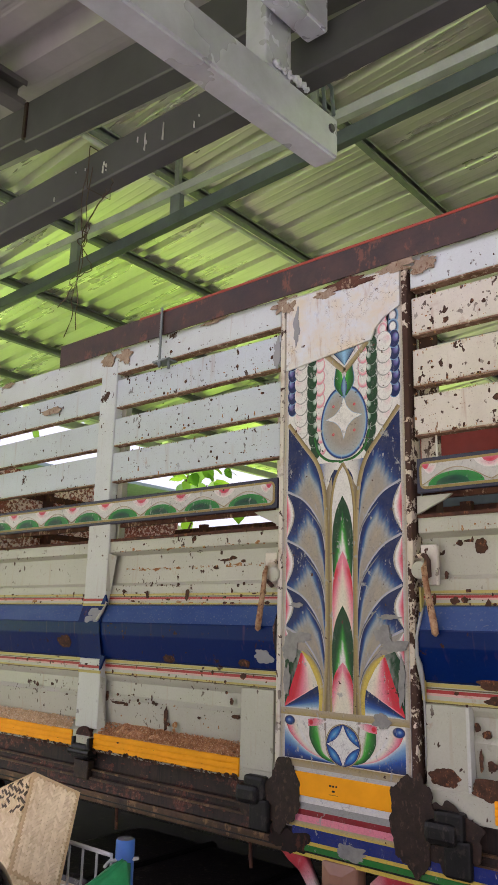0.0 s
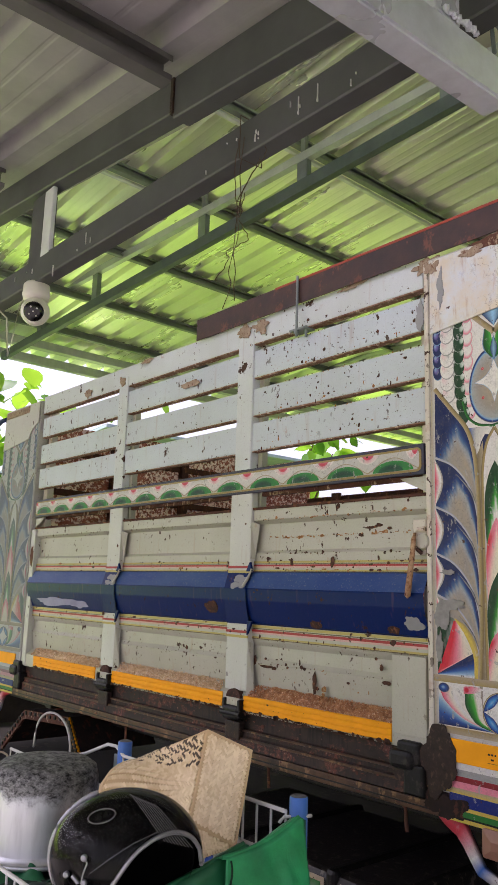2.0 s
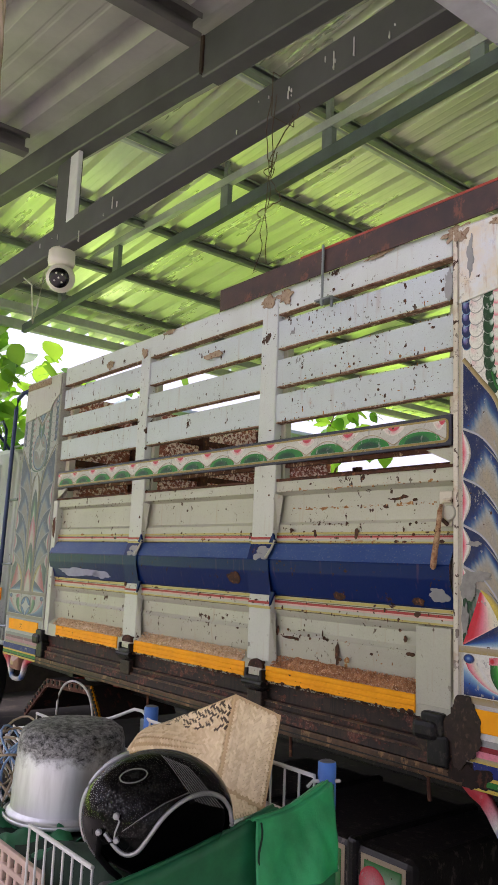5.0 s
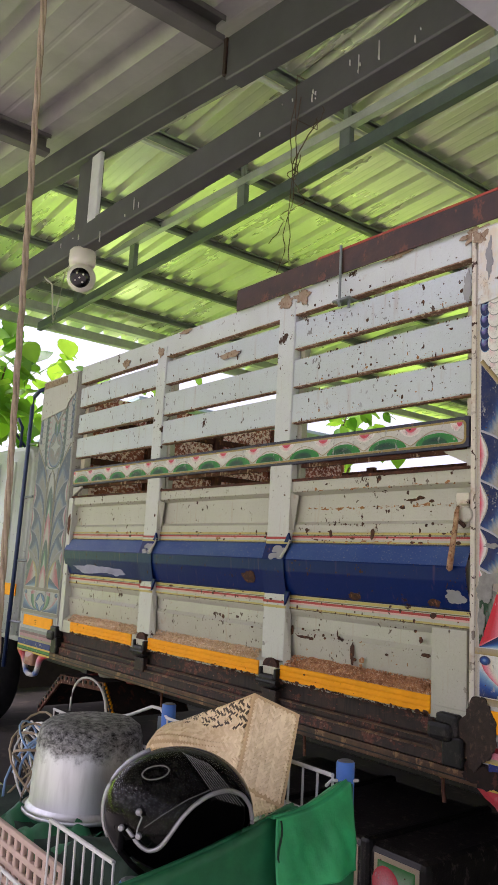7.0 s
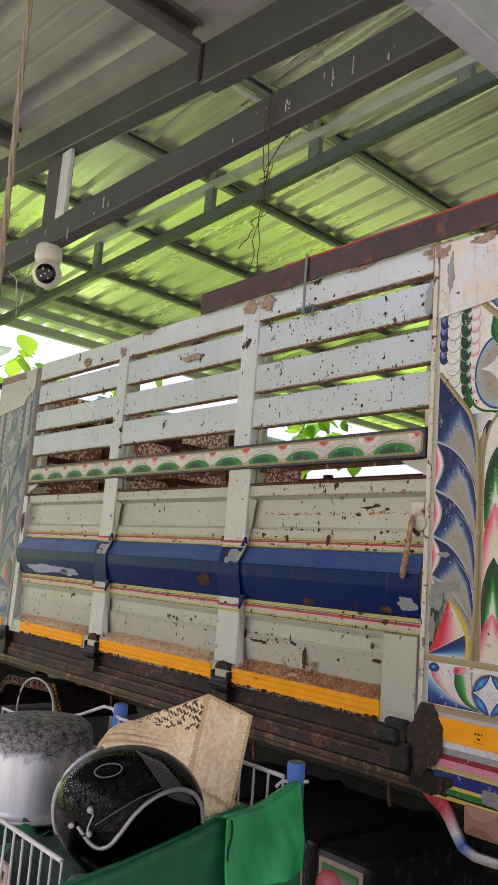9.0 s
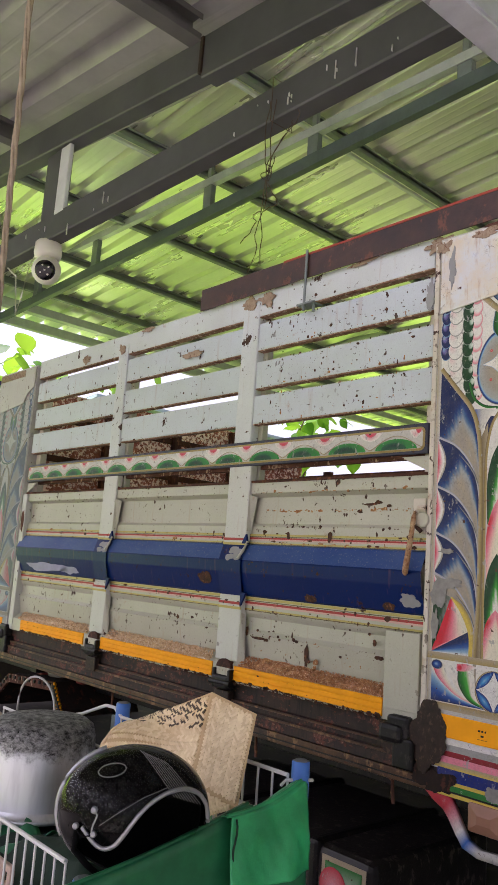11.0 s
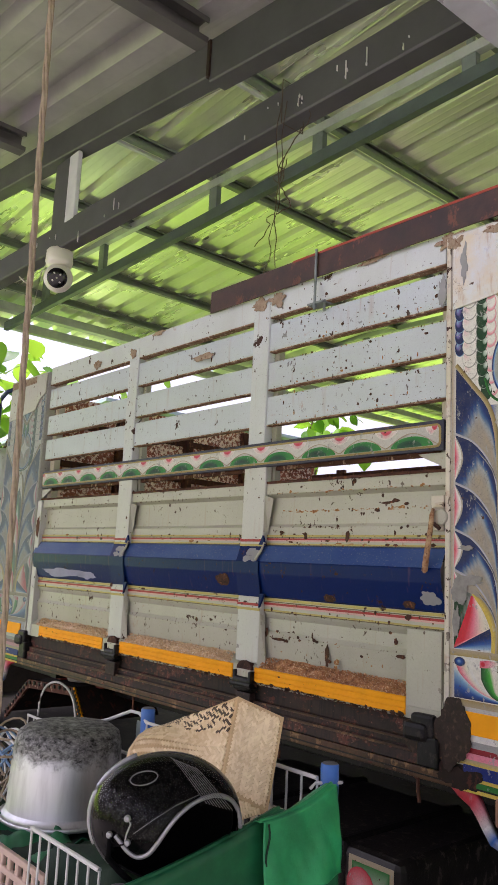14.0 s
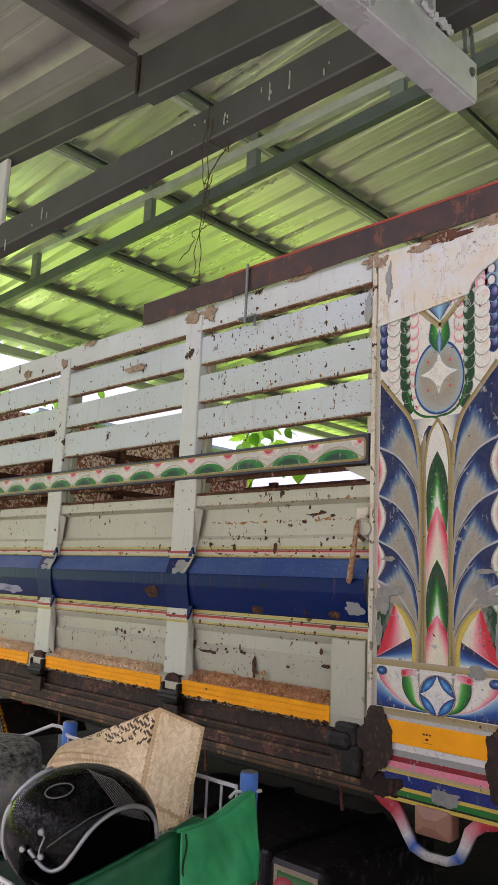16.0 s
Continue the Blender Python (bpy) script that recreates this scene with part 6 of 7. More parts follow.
def post(x, y, top):
    p = part("corner_post", lathe(bmesh.new(), [(0.021, 0.0), (0.021, top - 0.004), (0.019, top)], 20, Matrix.Translation((x, y, 0.012))), BLUE_POST, cart, "", True)
    part("post_cap", lathe(bmesh.new(), [(0.019, top), (0.012, top + 0.003), (0.0005, top + 0.002)], 20, Matrix.Translation((x, y, 0.012))), CAP, p)


for x, y, t in ((0.425, -1.11, 1.145), (-0.298, -1.12, 1.15), (0.425, -1.66, 1.0), (-1.05, -1.12, 0.85), (-1.05, -1.66, 1.0)):
    post(x, y, t)


def wire_side(a, b, z0, z1, gap=0.05):
    """A wire panel from a to b: two rails and upright bars."""
    a, b = Vector(a), Vector(b)
    for z in (z0, z1):
        bm = bmesh.new()
        tube(bm, [(a.x, a.y, z), (b.x, b.y, z)], 0.005, 8)
        part("rail", bm, WIRE_W, cart)
    n = max(1, round((b - a).length / gap))
    for i in range(n + 1):
        p = a + (b - a) * i / n
        bm = bmesh.new()
        tube(bm, [(p.x, p.y, z0), (p.x, p.y, z1)], 0.0032, 6)
        part("bar", bm, WIRE_W, cart)


wire_side((-0.28, -1.135), (0.41, -1.135), 0.80, 1.125)
bm = bmesh.new()
tube(bm, [(-0.28, -1.135, 1.125), (-0.32, -1.135, 1.145), (-0.36, -1.14, 1.145), (-0.48, -1.145, 1.10), (-0.7, -1.15, 1.04)], 0.005, 8)
part("rail", bm, WIRE_W, cart)
wire_side((-0.02, -1.61), (0.275, -1.61), 0.62, 0.985, 0.042)
wire_side((-0.9, -1.61), (-0.02, -1.61), 0.55, 0.80, 0.042)
wire_side((-1.04, -1.135), (-0.36, -1.135), 0.70, 1.02)
part("flat_bar", bxm(-0.345, -1.128, 0.80, -0.325, -1.12, 1.12, 0.002), STEEL_L, cart)
part("cross_bar", bxm(-0.28, -1.14, 1.005, 0.41, -1.125, 1.03, 0.003), WIRE_W, cart)
part("deck", bxm(-1.06, -1.67, 0.40, 0.45, -1.11, 0.44, 0.005), BROWN, cart)
bm = bmesh.new()
tube(bm, [(0.395, -1.14, 1.10), (0.41, -1.14, 1.115), (0.445, -1.10, 1.118), (0.44, -1.085, 1.115), (0.41, -1.09, 1.11)], 0.004, 6)
part("tie", bm, WIRE_W, cart)
for x in (-0.85, 0.2):
    for y in (-1.64, -1.16):
        part("wheel", lathe(bmesh.new(), [(0.02, -0.02), (0.17, -0.02), (0.195, 0), (0.17, 0.02), (0.02, 0.02)], 24, pose(x, y, 0.207, 90, 0, 0)), TYRE, cart)

CLOTH_D = plain("dark_green_cloth", srgb(0.08, 0.20, 0.13), 0.9, 0, 0.5, 10, 0.5)
TARP = plain("green_tarpaulin", srgb(0.08, 0.46, 0.28), 0.5, 0, 0.5, 7, 0.4)
TARP_L = plain("light_green_tarpaulin", srgb(0.12, 0.66, 0.40), 0.48, 0, 0.5, 8, 0.4)


def bundle():
    """The dark cloth heap that fills the cart and bears the load."""
    bm = bmesh.new()
    n, m_ = 40, 20
    g = []
    for i in range(n + 1):
        row = []
        for j in range(m_ + 1):
            x, y = -1.02 + 1.40 * i / n, -1.56 + 0.41 * j / m_
            e = min(i, n - i, j * 2, (m_ - j) * 2) / 6
            z = 0.44 + min(1, e) * 0.40 + 0.025 * noise.noise((x * 9, y * 9, 0)) * min(1, e)
            if x > -0.2:
                z += 0.08 * min(1, (x + 0.2) / 0.15) * min(1, e)
            row.append(bm.verts.new((x, y, z)))
        g.append(row)
    for i in range(n):
        for j in range(m_):
            bm.faces.new((g[i][j], g[i + 1][j], g[i + 1][j + 1], g[i][j + 1]))
    return tagged(part("folded_cloth", bm, CLOTH_D, None, "", True), "heap of dark green cloth filling the handcart", "cloth")


bundle()


def cloth_scrap():
    """A crumpled end of tarpaulin that lies under the pot's rim and over the wire side."""
    bm = bmesh.new()
    n, m_ = 30, 12
    g = []
    for i in range(n + 1):
        row = []
        for j in range(m_ + 1):
            f, d = i / n, j / m_
            x, y = -0.52 + 0.34 * f, -1.42 - 0.13 * d + 0.06 * f
            z = 0.862 - 0.05 * d * d + 0.016 * math.sin(f * 13 + 3 * d) + 0.02 * noise.noise((f * 6, d * 4, 2))
            row.append(bm.verts.new((x, y + 0.012 * noise.noise((f * 9, d * 5, 7)), z)))
        g.append(row)
    for a, b in zip(g, g[1:]):
        for k in range(m_):
            bm.faces.new((a[k], b[k], b[k + 1], a[k + 1]))
    return tagged(solid(part("cloth_scrap", bm, TARP, None, "", True), 0.002), "crumpled green tarpaulin end under the pot", "tarpaulin", "green tarpaulins")


cloth_scrap()


def tarp(name, y0, y1, top0, top1, low, mat, x0, label, folds):
    """A sheet hung over the cart's end rail, its face towards +x."""
    bm = bmesh.new()
    n, m_ = 44, 34
    g = []
    for i in range(n + 1):
        f = i / n
        y = y0 + (y1 - y0) * f
        top = top0 + (top1 - top0) * f - 0.012 * math.sin(math.pi * f)
        row = [bm.verts.new((x0 - 0.06, y, top - 0.03)), bm.verts.new((x0 - 0.02, y, top - 0.004))]
        for j in range(m_ + 1):
            d = j / m_
            z = top - (top - low) * d
            x = x0 + 0.012 + 0.02 * d + folds * d * math.sin(f * 9 + 1.2 * d) + (0.016 * noise.noise((y * 9, z * 6, folds * 50)) + 0.006 * noise.noise((y * 30 + z * 12, z * 14, 3))) * (0.3 + d)
            row.append(bm.verts.new((x, y + 0.03 * d * (f - 0.4), z)))
        g.append(row)
    for a, b in zip(g, g[1:]):
        for k in range(len(a) - 1):
            bm.faces.new((a[k], b[k], b[k + 1], a[k + 1]))
    ob = solid(part(name, bm, mat, None, "", True), 0.002)
    edge = [(x0 - 0.004, y0 + (y1 - y0) * i / 20, top0 + (top1 - top0) * i / 20 - 0.012 * math.sin(math.pi * i / 20) - 0.001) for i in range(21)]
    part("hem", tube(bmesh.new(), edge, 0.0045, 8), mat, ob, "rolled top hem", True)
    return tagged(ob, label, "tarpaulin", "green tarpaulins")


tarp("tarpaulin", -1.80, -1.30, 1.012, 1.10, 0.35, TARP, 0.462, "dark green tarpaulin hung over the cart's end", 0.012)
tarp("tarpaulin", -1.375, -1.165, 1.092, 1.135, 0.955, TARP_L, 0.485, "lighter green folded flap hung from a blue post", 0.010)
flap = bpy.data.objects["tarpaulin.001"]
part("seam", tube(bmesh.new(), [(0.505, -1.372 + 0.004 * math.sin(i), 1.09 - 0.135 * i / 10) for i in range(11)], 0.0022, 6), CLOTH_D, flap, "dark stitched seam")
tarp("tarpaulin", -1.30, -1.13, 1.085, 1.12, 0.45, TARP, 0.455, "dark green tarpaulin edge under a lighter flap", 0.012)

# aluminium pot, upside down
POT = Mat("scorched_aluminium", 0.36, 0.8)
sep = POT.t.nodes.new("ShaderNodeSeparateXYZ")
POT.link(POT.co, sep.inputs[0])
high = POT.ramp(sep.outputs["Z"], 0.965, 1.06)
fac = POT.ramp(POT.math("ADD", high, POT.math("MULTIPLY", POT.noise(22, 8, 0.8), 1.5)), 1.22, 1.62)
streak = POT.ramp(POT.noise(30, 4, 0.6, (1, 1, 0.15)), 0.45, 0.7)
clean = POT.mix(streak, srgb(0.80, 0.81, 0.81), srgb(0.72, 0.73, 0.73))
POT.color(POT.mix(fac, clean, POT.mix(POT.ramp(POT.noise(44, 9, 0.85, (1, 1, 1.6)), 0.40, 0.62), srgb(0.14, 0.14, 0.13), srgb(0.66, 0.66, 0.64))))
POT.rough(POT.ramp(fac, 0, 1, 0.42, 0.70))
POT.bump(POT.noise(30, 5), 0.15, 0.004)
pot = empty("aluminium_pot", "scorched aluminium pot upside down on green cloth", "pot")
pm = Matrix.Translation((-0.44, -1.298, 0.0))
part("body", lathe(bmesh.new(), [(0.001, 1.112), (0.07, 1.112), (0.125, 1.105), (0.146, 1.09), (0.154, 1.06), (0.160, 0.97), (0.163, 0.885), (0.166, 0.875)], 64, pm), POT.m, pot, "", True)
part("rim", lathe(bmesh.new(), [(0.163, 0.885), (0.166, 0.880), (0.170, 0.873), (0.177, 0.869), (0.180, 0.872), (0.183, 0.870), (0.184, 0.864), (0.180, 0.859), (0.172, 0.858), (0.160, 0.860)], 64, pm), POT.m, pot, "", True)

# woven basket
BAM = Mat("bamboo_strips", 0.55)
strip_id = BAM.t.nodes.new("ShaderNodeNewGeometry").outputs["Random Per Island"]
BAM.color(BAM.mix(BAM.math("MULTIPLY", BAM.math("ADD", BAM.ramp(BAM.noise(7, 5, 0.6), 0.35, 0.7), strip_id), 0.5), srgb(0.94, 0.86, 0.70), srgb(0.76, 0.64, 0.46)))
BAM.bump(BAM.noise(90, 3, 0.5, (1, 1, 0.2)), 0.2, 0.002)
BAM = BAM.m
BAM_D = plain("dark_bamboo_strips", srgb(0.30, 0.23, 0.14), 0.6)

BAM_S = plain("brown_bamboo_lining", srgb(0.78, 0.66, 0.48), 0.7)


def basket():
    """A square-bottomed woven basket lying on its side: flat strips over and under one another."""
    R_, T_, B_ = Vector((0.325, -1.165, 1.245)), Vector((0.215, -1.215, 1.280)), Vector((0.335, -1.215, 1.045))
    L_ = T_ + B_ - R_
    corner = [T_, R_, B_, L_]
    axis = Vector((-0.30, -0.02, -0.13))
    mouth = (R_ + L_) / 2 + axis
    w = (R_ - T_).normalized()
    n_ = axis.normalized()
    u = (w - n_ * w.dot(n_)).normalized()
    v = n_.cross(u)

    def surf(s, t):
        """s round the wall 0 to 4, t from the bottom edge to the mouth."""
        k = int(s) % 4
        f = s - int(s)
        q = corner[k].lerp(corner[(k + 1) % 4], f)
        d = (q - (R_ + L_) / 2)
        d = d - n_ * d.dot(n_)
        c = mouth + d.normalized() * 0.135
        t2 = t * t * (3 - 2 * t)
        return q + axis * t * 1.0 + ((c - axis - q) * t2)

    b = empty("woven_basket", "pale bamboo basket lying tilted, herringbone weave with dark strips", "basket")
    bm = bmesh.new()
    n, m_ = 64, 24
    g = [[bm.verts.new(surf(4 * i / n, j / m_)) for j in range(m_ + 1)] for i in range(n)]
    for i in range(n):
        for j in range(m_):
            bm.faces.new((g[i][j], g[(i + 1) % n][j], g[(i + 1) % n][j + 1], g[i][j + 1]))
    bm.faces.new([g[i][0] for i in range(n)])
    body = part("basket_wall", bm, BAM_S, b, "", False)
    # raised weave: short strips in a herringbone, each a shallow pillow
    light, dark = bmesh.new(), bmesh.new()

    def strip(bm_, p, a, c, nn, l, wd):
        q = [p - a * l - c * wd, p + a * l - c * wd, p + a * l + c * wd, p - a * l + c * wd]
        o = [bm_.verts.new(x + nn * 0.0003) for x in q]
        i_ = [bm_.verts.new(p + (x - p) * 0.80 + nn * 0.0026) for x in q]
        bm_.faces.new(i_)
        for k in range(4):
            bm_.faces.new((o[k], o[(k + 1) % 4], i_[(k + 1) % 4], i_[k]))

    def weave(P, du, dv, nu, nv, is_dark, rim):
        for i in range(nu):
            for j in range(nv):
                s, t = (i + 0.5) / nu, (j + 0.5) / nv
                if not rim < s < 1 - rim or not 0.03 < t < 0.97:
                    continue
                p = P(s, t)
                a = (P(min(s + 0.01, 1), t) - P(max(s - 0.01, 0), t)).normalized()
                c = (P(s, min(t + 0.01, 1)) - P(s, max(t - 0.01, 0))).normalized()
                nn = a.cross(c).normalized()
                if nn.dot(Vector((1.7, -2.45, 1.6)) - p) < 0:
                    nn = -nn
                zig = 1 if (i // 2) % 2 else -1
                d1 = (a * zig + c * 1.1).normalized()
                strip(dark if is_dark(s, t) else light, p, d1, nn.cross(d1), nn, du, dv)

    weave(lambda s, t: T_.lerp(R_, s).lerp(L_.lerp(B_, s), t), 0.0075, 0.0032, 16, 26, lambda s, t: False, 0.065)
    for side, nu in ((3, 26), (0, 16), (2, 16)):
        weave(lambda s, t, side=side: surf(side + s * 0.999, t), 0.0085, 0.0036, nu, 34, lambda s, t, side=side: side == 3 and 0.62 < s < 0.97 and (int(t * 34) + 2 * int(s * 26)) % 4 < 2 and noise.noise((s * 11, t * 9, 3)) > -0.12, 0.045)
    o = part("weave_strip", light, BAM, b)
    o["kind"] = "stuff"
    o = part("dark_weave_strip", dark, BAM_D, b, "dark brown decorative strips")
    o["kind"] = "stuff"
    bm = bmesh.new()
    ring = [surf(4 * i / 48, 1.0) for i in range(49)]
    tube(bm, ring, 0.006, 6)
    part("mouth_rim", bm, BAM, b)


basket()

# motorcycle helmet
SHELL = plain("black_helmet_shell", srgb(0.02, 0.02, 0.022), 0.14, 0, 0.3, 6, 0.0, 0.09)
LINER = plain("black_helmet_liner", srgb(0.03, 0.03, 0.03), 0.95, 0, 0.3, 20, 0.1, 0.1)
TRIM = plain("silver_trim", srgb(0.62, 0.62, 0.62), 0.3, 0.5, 0.15, 20)
GREY_LINE = plain("grey_decal", srgb(0.42, 0.42, 0.41), 0.4)

VISOR = bpy.data.materials.new("smoke_visor")
VISOR.use_nodes = True
vt = VISOR.node_tree
vb = vt.nodes["Principled BSDF"]
vb.inputs["Base Color"].default_value, vb.inputs["Roughness"].default_value = (0.03, 0.03, 0.028, 1), 0.12
vtr = vt.nodes.new("ShaderNodeBsdfTransparent")
vtr.inputs["Color"].default_value = (0.80, 0.79, 0.76, 1)
vmx = vt.nodes.new("ShaderNodeMixShader")
vmx.inputs[0].default_value = 0.12
vt.links.new(vtr.outputs[0], vmx.inputs[1])
vt.links.new(vb.outputs[0], vmx.inputs[2])
vt.links.new(vmx.outputs[0], vt.nodes["Material Output"].inputs["Surface"])


def helmet():
    h = empty("motorcycle_helmet", "glossy black open-face helmet with silver edge trim", "helmet")
    c = Vector((0.378, -1.532, 1.10))
    right = Vector((0.662, 0.749, 0.03)).normalized()
    near = Vector((0.74, -0.655, 0.15))
    near = (near - right * near.dot(right)).normalized()
    up = near.cross(right).normalized()
    rr, ru, rn = 0.148, 0.119, 0.13

    def P(r, u, k=1.0, side=1):
        q = 1 - (r / (rr * k)) ** 2 - (u / (ru * k)) ** 2
        return c + right * r + up * u + near * (side * rn * k * math.sqrt(max(q, 0.0)))

    knots = [(-0.105, -0.03), (-0.085, -0.014), (-0.068, -0.03), (-0.05, -0.052), (-0.025, -0.054), (-0.005, -0.035), (0.02, 0.005), (0.05, 0.034), (0.085, 0.05), (0.118, 0.048), (0.140, 0.028), (0.148, 0.0), (0.146, -0.03)]

    def edge(r):
        for (a, b), (d, e) in zip(knots, knots[1:]):
            if a <= r <= d:
                return b + (e - b) * (r - a) / (d - a)
        return -0.2 if r < knots[0][0] else 0.2

    bm = bmesh.new()
    nu, nv = 72, 40
    g = [[c + right * (rr * math.cos(2 * math.pi * i / nu) * math.sin(math.pi * j / nv)) + up * (ru * math.sin(2 * math.pi * i / nu) * math.sin(math.pi * j / nv)) + near * (rn * math.cos(math.pi * j / nv)) for j in range(nv + 1)] for i in range(nu)]
    vs = [[bm.verts.new(p) for p in row] for row in g]
    for i in range(nu):
        for j in range(nv):
            q = [vs[i][j], vs[(i + 1) % nu][j], vs[(i + 1) % nu][j + 1], vs[i][j + 1]]
            mid = sum((v.co for v in q), Vector()) / 4 - c
            r, u, w = mid.dot(right), mid.dot(up), mid.dot(near)
            if w > -0.02 and u < edge(r) and r > -0.09:
                continue
            bm.faces.new(q)
    bmesh.ops.remove_doubles(bm, verts=bm.verts, dist=1e-5)
    bmesh.ops.delete(bm, geom=[v for v in bm.verts if not v.link_faces], context="VERTS")
    shell = solid(part("shell", bm, SHELL, h, "", True), 0.006)
    bm = bmesh.new()
    bmesh.ops.create_uvsphere(bm, u_segments=40, v_segments=24, radius=1.0, matrix=Matrix.Translation(c) @ Matrix((right, up, near)).transposed().to_4x4() @ Matrix.Diagonal((rr * 0.9, ru * 0.9, rn * 0.86, 1)))
    bmesh.ops.delete(bm, geom=[f for f in bm.faces if (f.calc_center_median() - c).dot(near) > 0.02 and (f.calc_center_median() - c).dot(up) < 0.035], context="FACES")
    part("liner", bm, LINER, h, "", True)
    bm = bmesh.new()
    pts = []
    for (a, b), (d, e) in zip(knots[1:], knots[2:]):
        for k in range(5):
            pts.append((a + (d - a) * k / 5, b + (e - b) * k / 5))
    sm = [tuple(sum(p[q] for p in pts[max(0, i - 3):i + 4]) / len(pts[max(0, i - 3):i + 4]) for q in (0, 1)) for i in range(len(pts))]
    tube(bm, [P(r, u, 1.012) for r, u in sm], 0.0042, 8)
    part("edge_trim", bm, TRIM, shell, "silver rubber edge trim", True)
    # silver rear trim set on the outline, standing in for the edge highlight
    bm = bmesh.new()
    tube(bm, [c + right * (-rr * 1.015 * math.cos(radians(a))) + up * (ru * 1.015 * math.sin(radians(a))) + near * 0.0 for a in range(-25, 70, 5)], 0.0055, 8)
    part("rear_trim_highlight", bm, TRIM, shell, "", True)
    for k in range(9):
        bm = bmesh.new()
        tube(bm, [P(0.01 + 0.006 * k + 0.075 * q / 10, 0.112 - 0.002 * k - 0.075 * (q / 10) ** 1.2, 1.055) for q in range(11)], 0.0006, 5)
        part("decal_line", bm, GREY_LINE, shell)
    bm = bmesh.new()
    tube(bm, [P(-0.035 + 0.026 * math.cos(a) , 0.078 + 0.011 * math.sin(a) + 0.15 * 0.026 * math.cos(a), 1.055) for a in [2 * math.pi * i / 24 for i in range(25)]], 0.0012, 5)
    part("badge", bm, GREY_LINE, shell)
    for r, u in ((-0.058, 0.012), (-0.092, -0.018), (-0.056, -0.028)):
        m_ = look(P(r, u, 1.04), P(r, u, 1.3)) @ Matrix.Rotation(math.pi, 4, "X")
        part("rivet", lathe(bmesh.new(), [(0.0003, 0.006), (0.004, 0.0055), (0.006, 0.002), (0.006, -0.003)], 14, m_), TRIM, shell)
    for nm, pts, rad, mt in (("seam", [(-0.045, -0.012), (-0.01, 0.012), (0.03, 0.036), (0.07, 0.052)], 0.0007, GREY_LINE), ("snap_hook", [(-0.058, 0.012), (-0.051, 0.004), (-0.058, -0.014), (-0.060, -0.024), (-0.056, -0.028)], 0.0016, TRIM), ("snap_hook", [(-0.092, -0.018), (-0.084, -0.030), (-0.072, -0.034), (-0.060, -0.030)], 0.0016, LINER)):
        part(nm, tube(bmesh.new(), [P(r, u, 1.052) for r, u in pts], rad, 6), mt, shell, "", True)
    bm = bmesh.new()
    flap = [(-0.075, 0.045), (-0.045, 0.052), (-0.045, 0.01), (-0.025, -0.03), (-0.04, -0.05), (-0.068, -0.035), (-0.10, -0.045), (-0.11, -0.02), (-0.095, 0.01)]
    bm.faces.new([bm.verts.new(P(r, u, 1.006)) for r, u in flap])
    solid(part("ear_flap", bm, LINER, shell), 0.003)
    bm = bmesh.new()
    nn, mm = 26, 14
    g2 = []
    for i in range(nn + 1):
        r = -0.13 + 0.262 * i / nn
        top = 0.94 * ru * math.sqrt(max(0.0, 1 - (r / rr) ** 2))
        lowr = max(edge(r) if r > -0.08 else 0.0, -0.03) + 0.004
        g2.append([bm.verts.new(P(r, lowr + (top - lowr) * j / mm, 1.045)) for j in range(mm + 1)])
    for a_, b_ in zip(g2, g2[1:]):
        for j in range(mm):
            bm.faces.new((a_[j], b_[j], b_[j + 1], a_[j + 1]))
    solid(part("visor", bm, VISOR, h, "smoke-tinted flip visor", True), 0.002)
    bm = bmesh.new()
    tube(bm, [P(-0.09, -0.02, 1.02), P(-0.095, -0.06, 1.05), P(-0.07, -0.085, 1.06), P(-0.055, -0.10, 1.05)], 0.006, 6)
    part("chin_strap", bm, LINER, h, "", True)


helmet()

# hose under the bed and loose cables behind the pot
HOSE = plain("white_hose", srgb(0.80, 0.79, 0.75), 0.5)
part("air_hose", tube(bmesh.new(), [(-3.46 + 0.26 * (1 - math.cos(i * math.pi / 14)) , 0.15, 0.50 + 0.26 * math.sin(i * math.pi / 14) ** 0.7) for i in range(15)], 0.008, 8), HOSE, truck, "white looped hose", True)
TAN_CABLE = plain("dusty_tan_cable", srgb(0.62, 0.55, 0.44), 0.6)
BLUE_CABLE = plain("blue_cable", srgb(0.45, 0.58, 0.72), 0.5)
for k in range(12):
    cb = empty("loose_cable", "loose thin cable looped over the cart's load", "cable", "loose cables")
    x_, z_ = -1.0 + 0.036 * k, 0.98 + 0.05 * noise.noise((k * 1.7, 0, 0)) + 0.006 * k
    bm = bmesh.new()
    tube(bm, [(x_ + 0.12 * math.sin(i * 0.42 + k), -1.20 - 0.02 * k + (0.03 + 0.02 * (k % 3)) * math.cos(i * 0.5 + k), 0.84 + (z_ - 0.84) * math.sin(math.pi * i / 16)) for i in range(17)], 0.004, 6)
    part("cable", bm, (WIRE_W, BLUE_CABLE, TAN_CABLE)[k % 3], cb, "", True)

# lattice crate at the foot of the cart
CRATE = plain("faded_pink_plastic", srgb(0.73, 0.63, 0.57), 0.6)
cr = empty("plastic_crate", "faded pink lattice plastic crate", "crate")
for i in range(16):
    part("lattice_bar", bxm(-0.62 + 0.042 * i, -1.597, 0.60, -0.602 + 0.042 * i, -1.585, 0.885, 0.003), CRATE, cr)
for j in range(8):
    part("lattice_bar", bxm(-0.63, -1.5985, 0.60 + 0.040 * j, 0.03, -1.5865, 0.616 + 0.040 * j, 0.003), CRATE, cr)
part("crate_wall", bxm(-0.63, -1.600, 0.445, 0.03, -1.584, 0.60, 0.004), CRATE, cr)

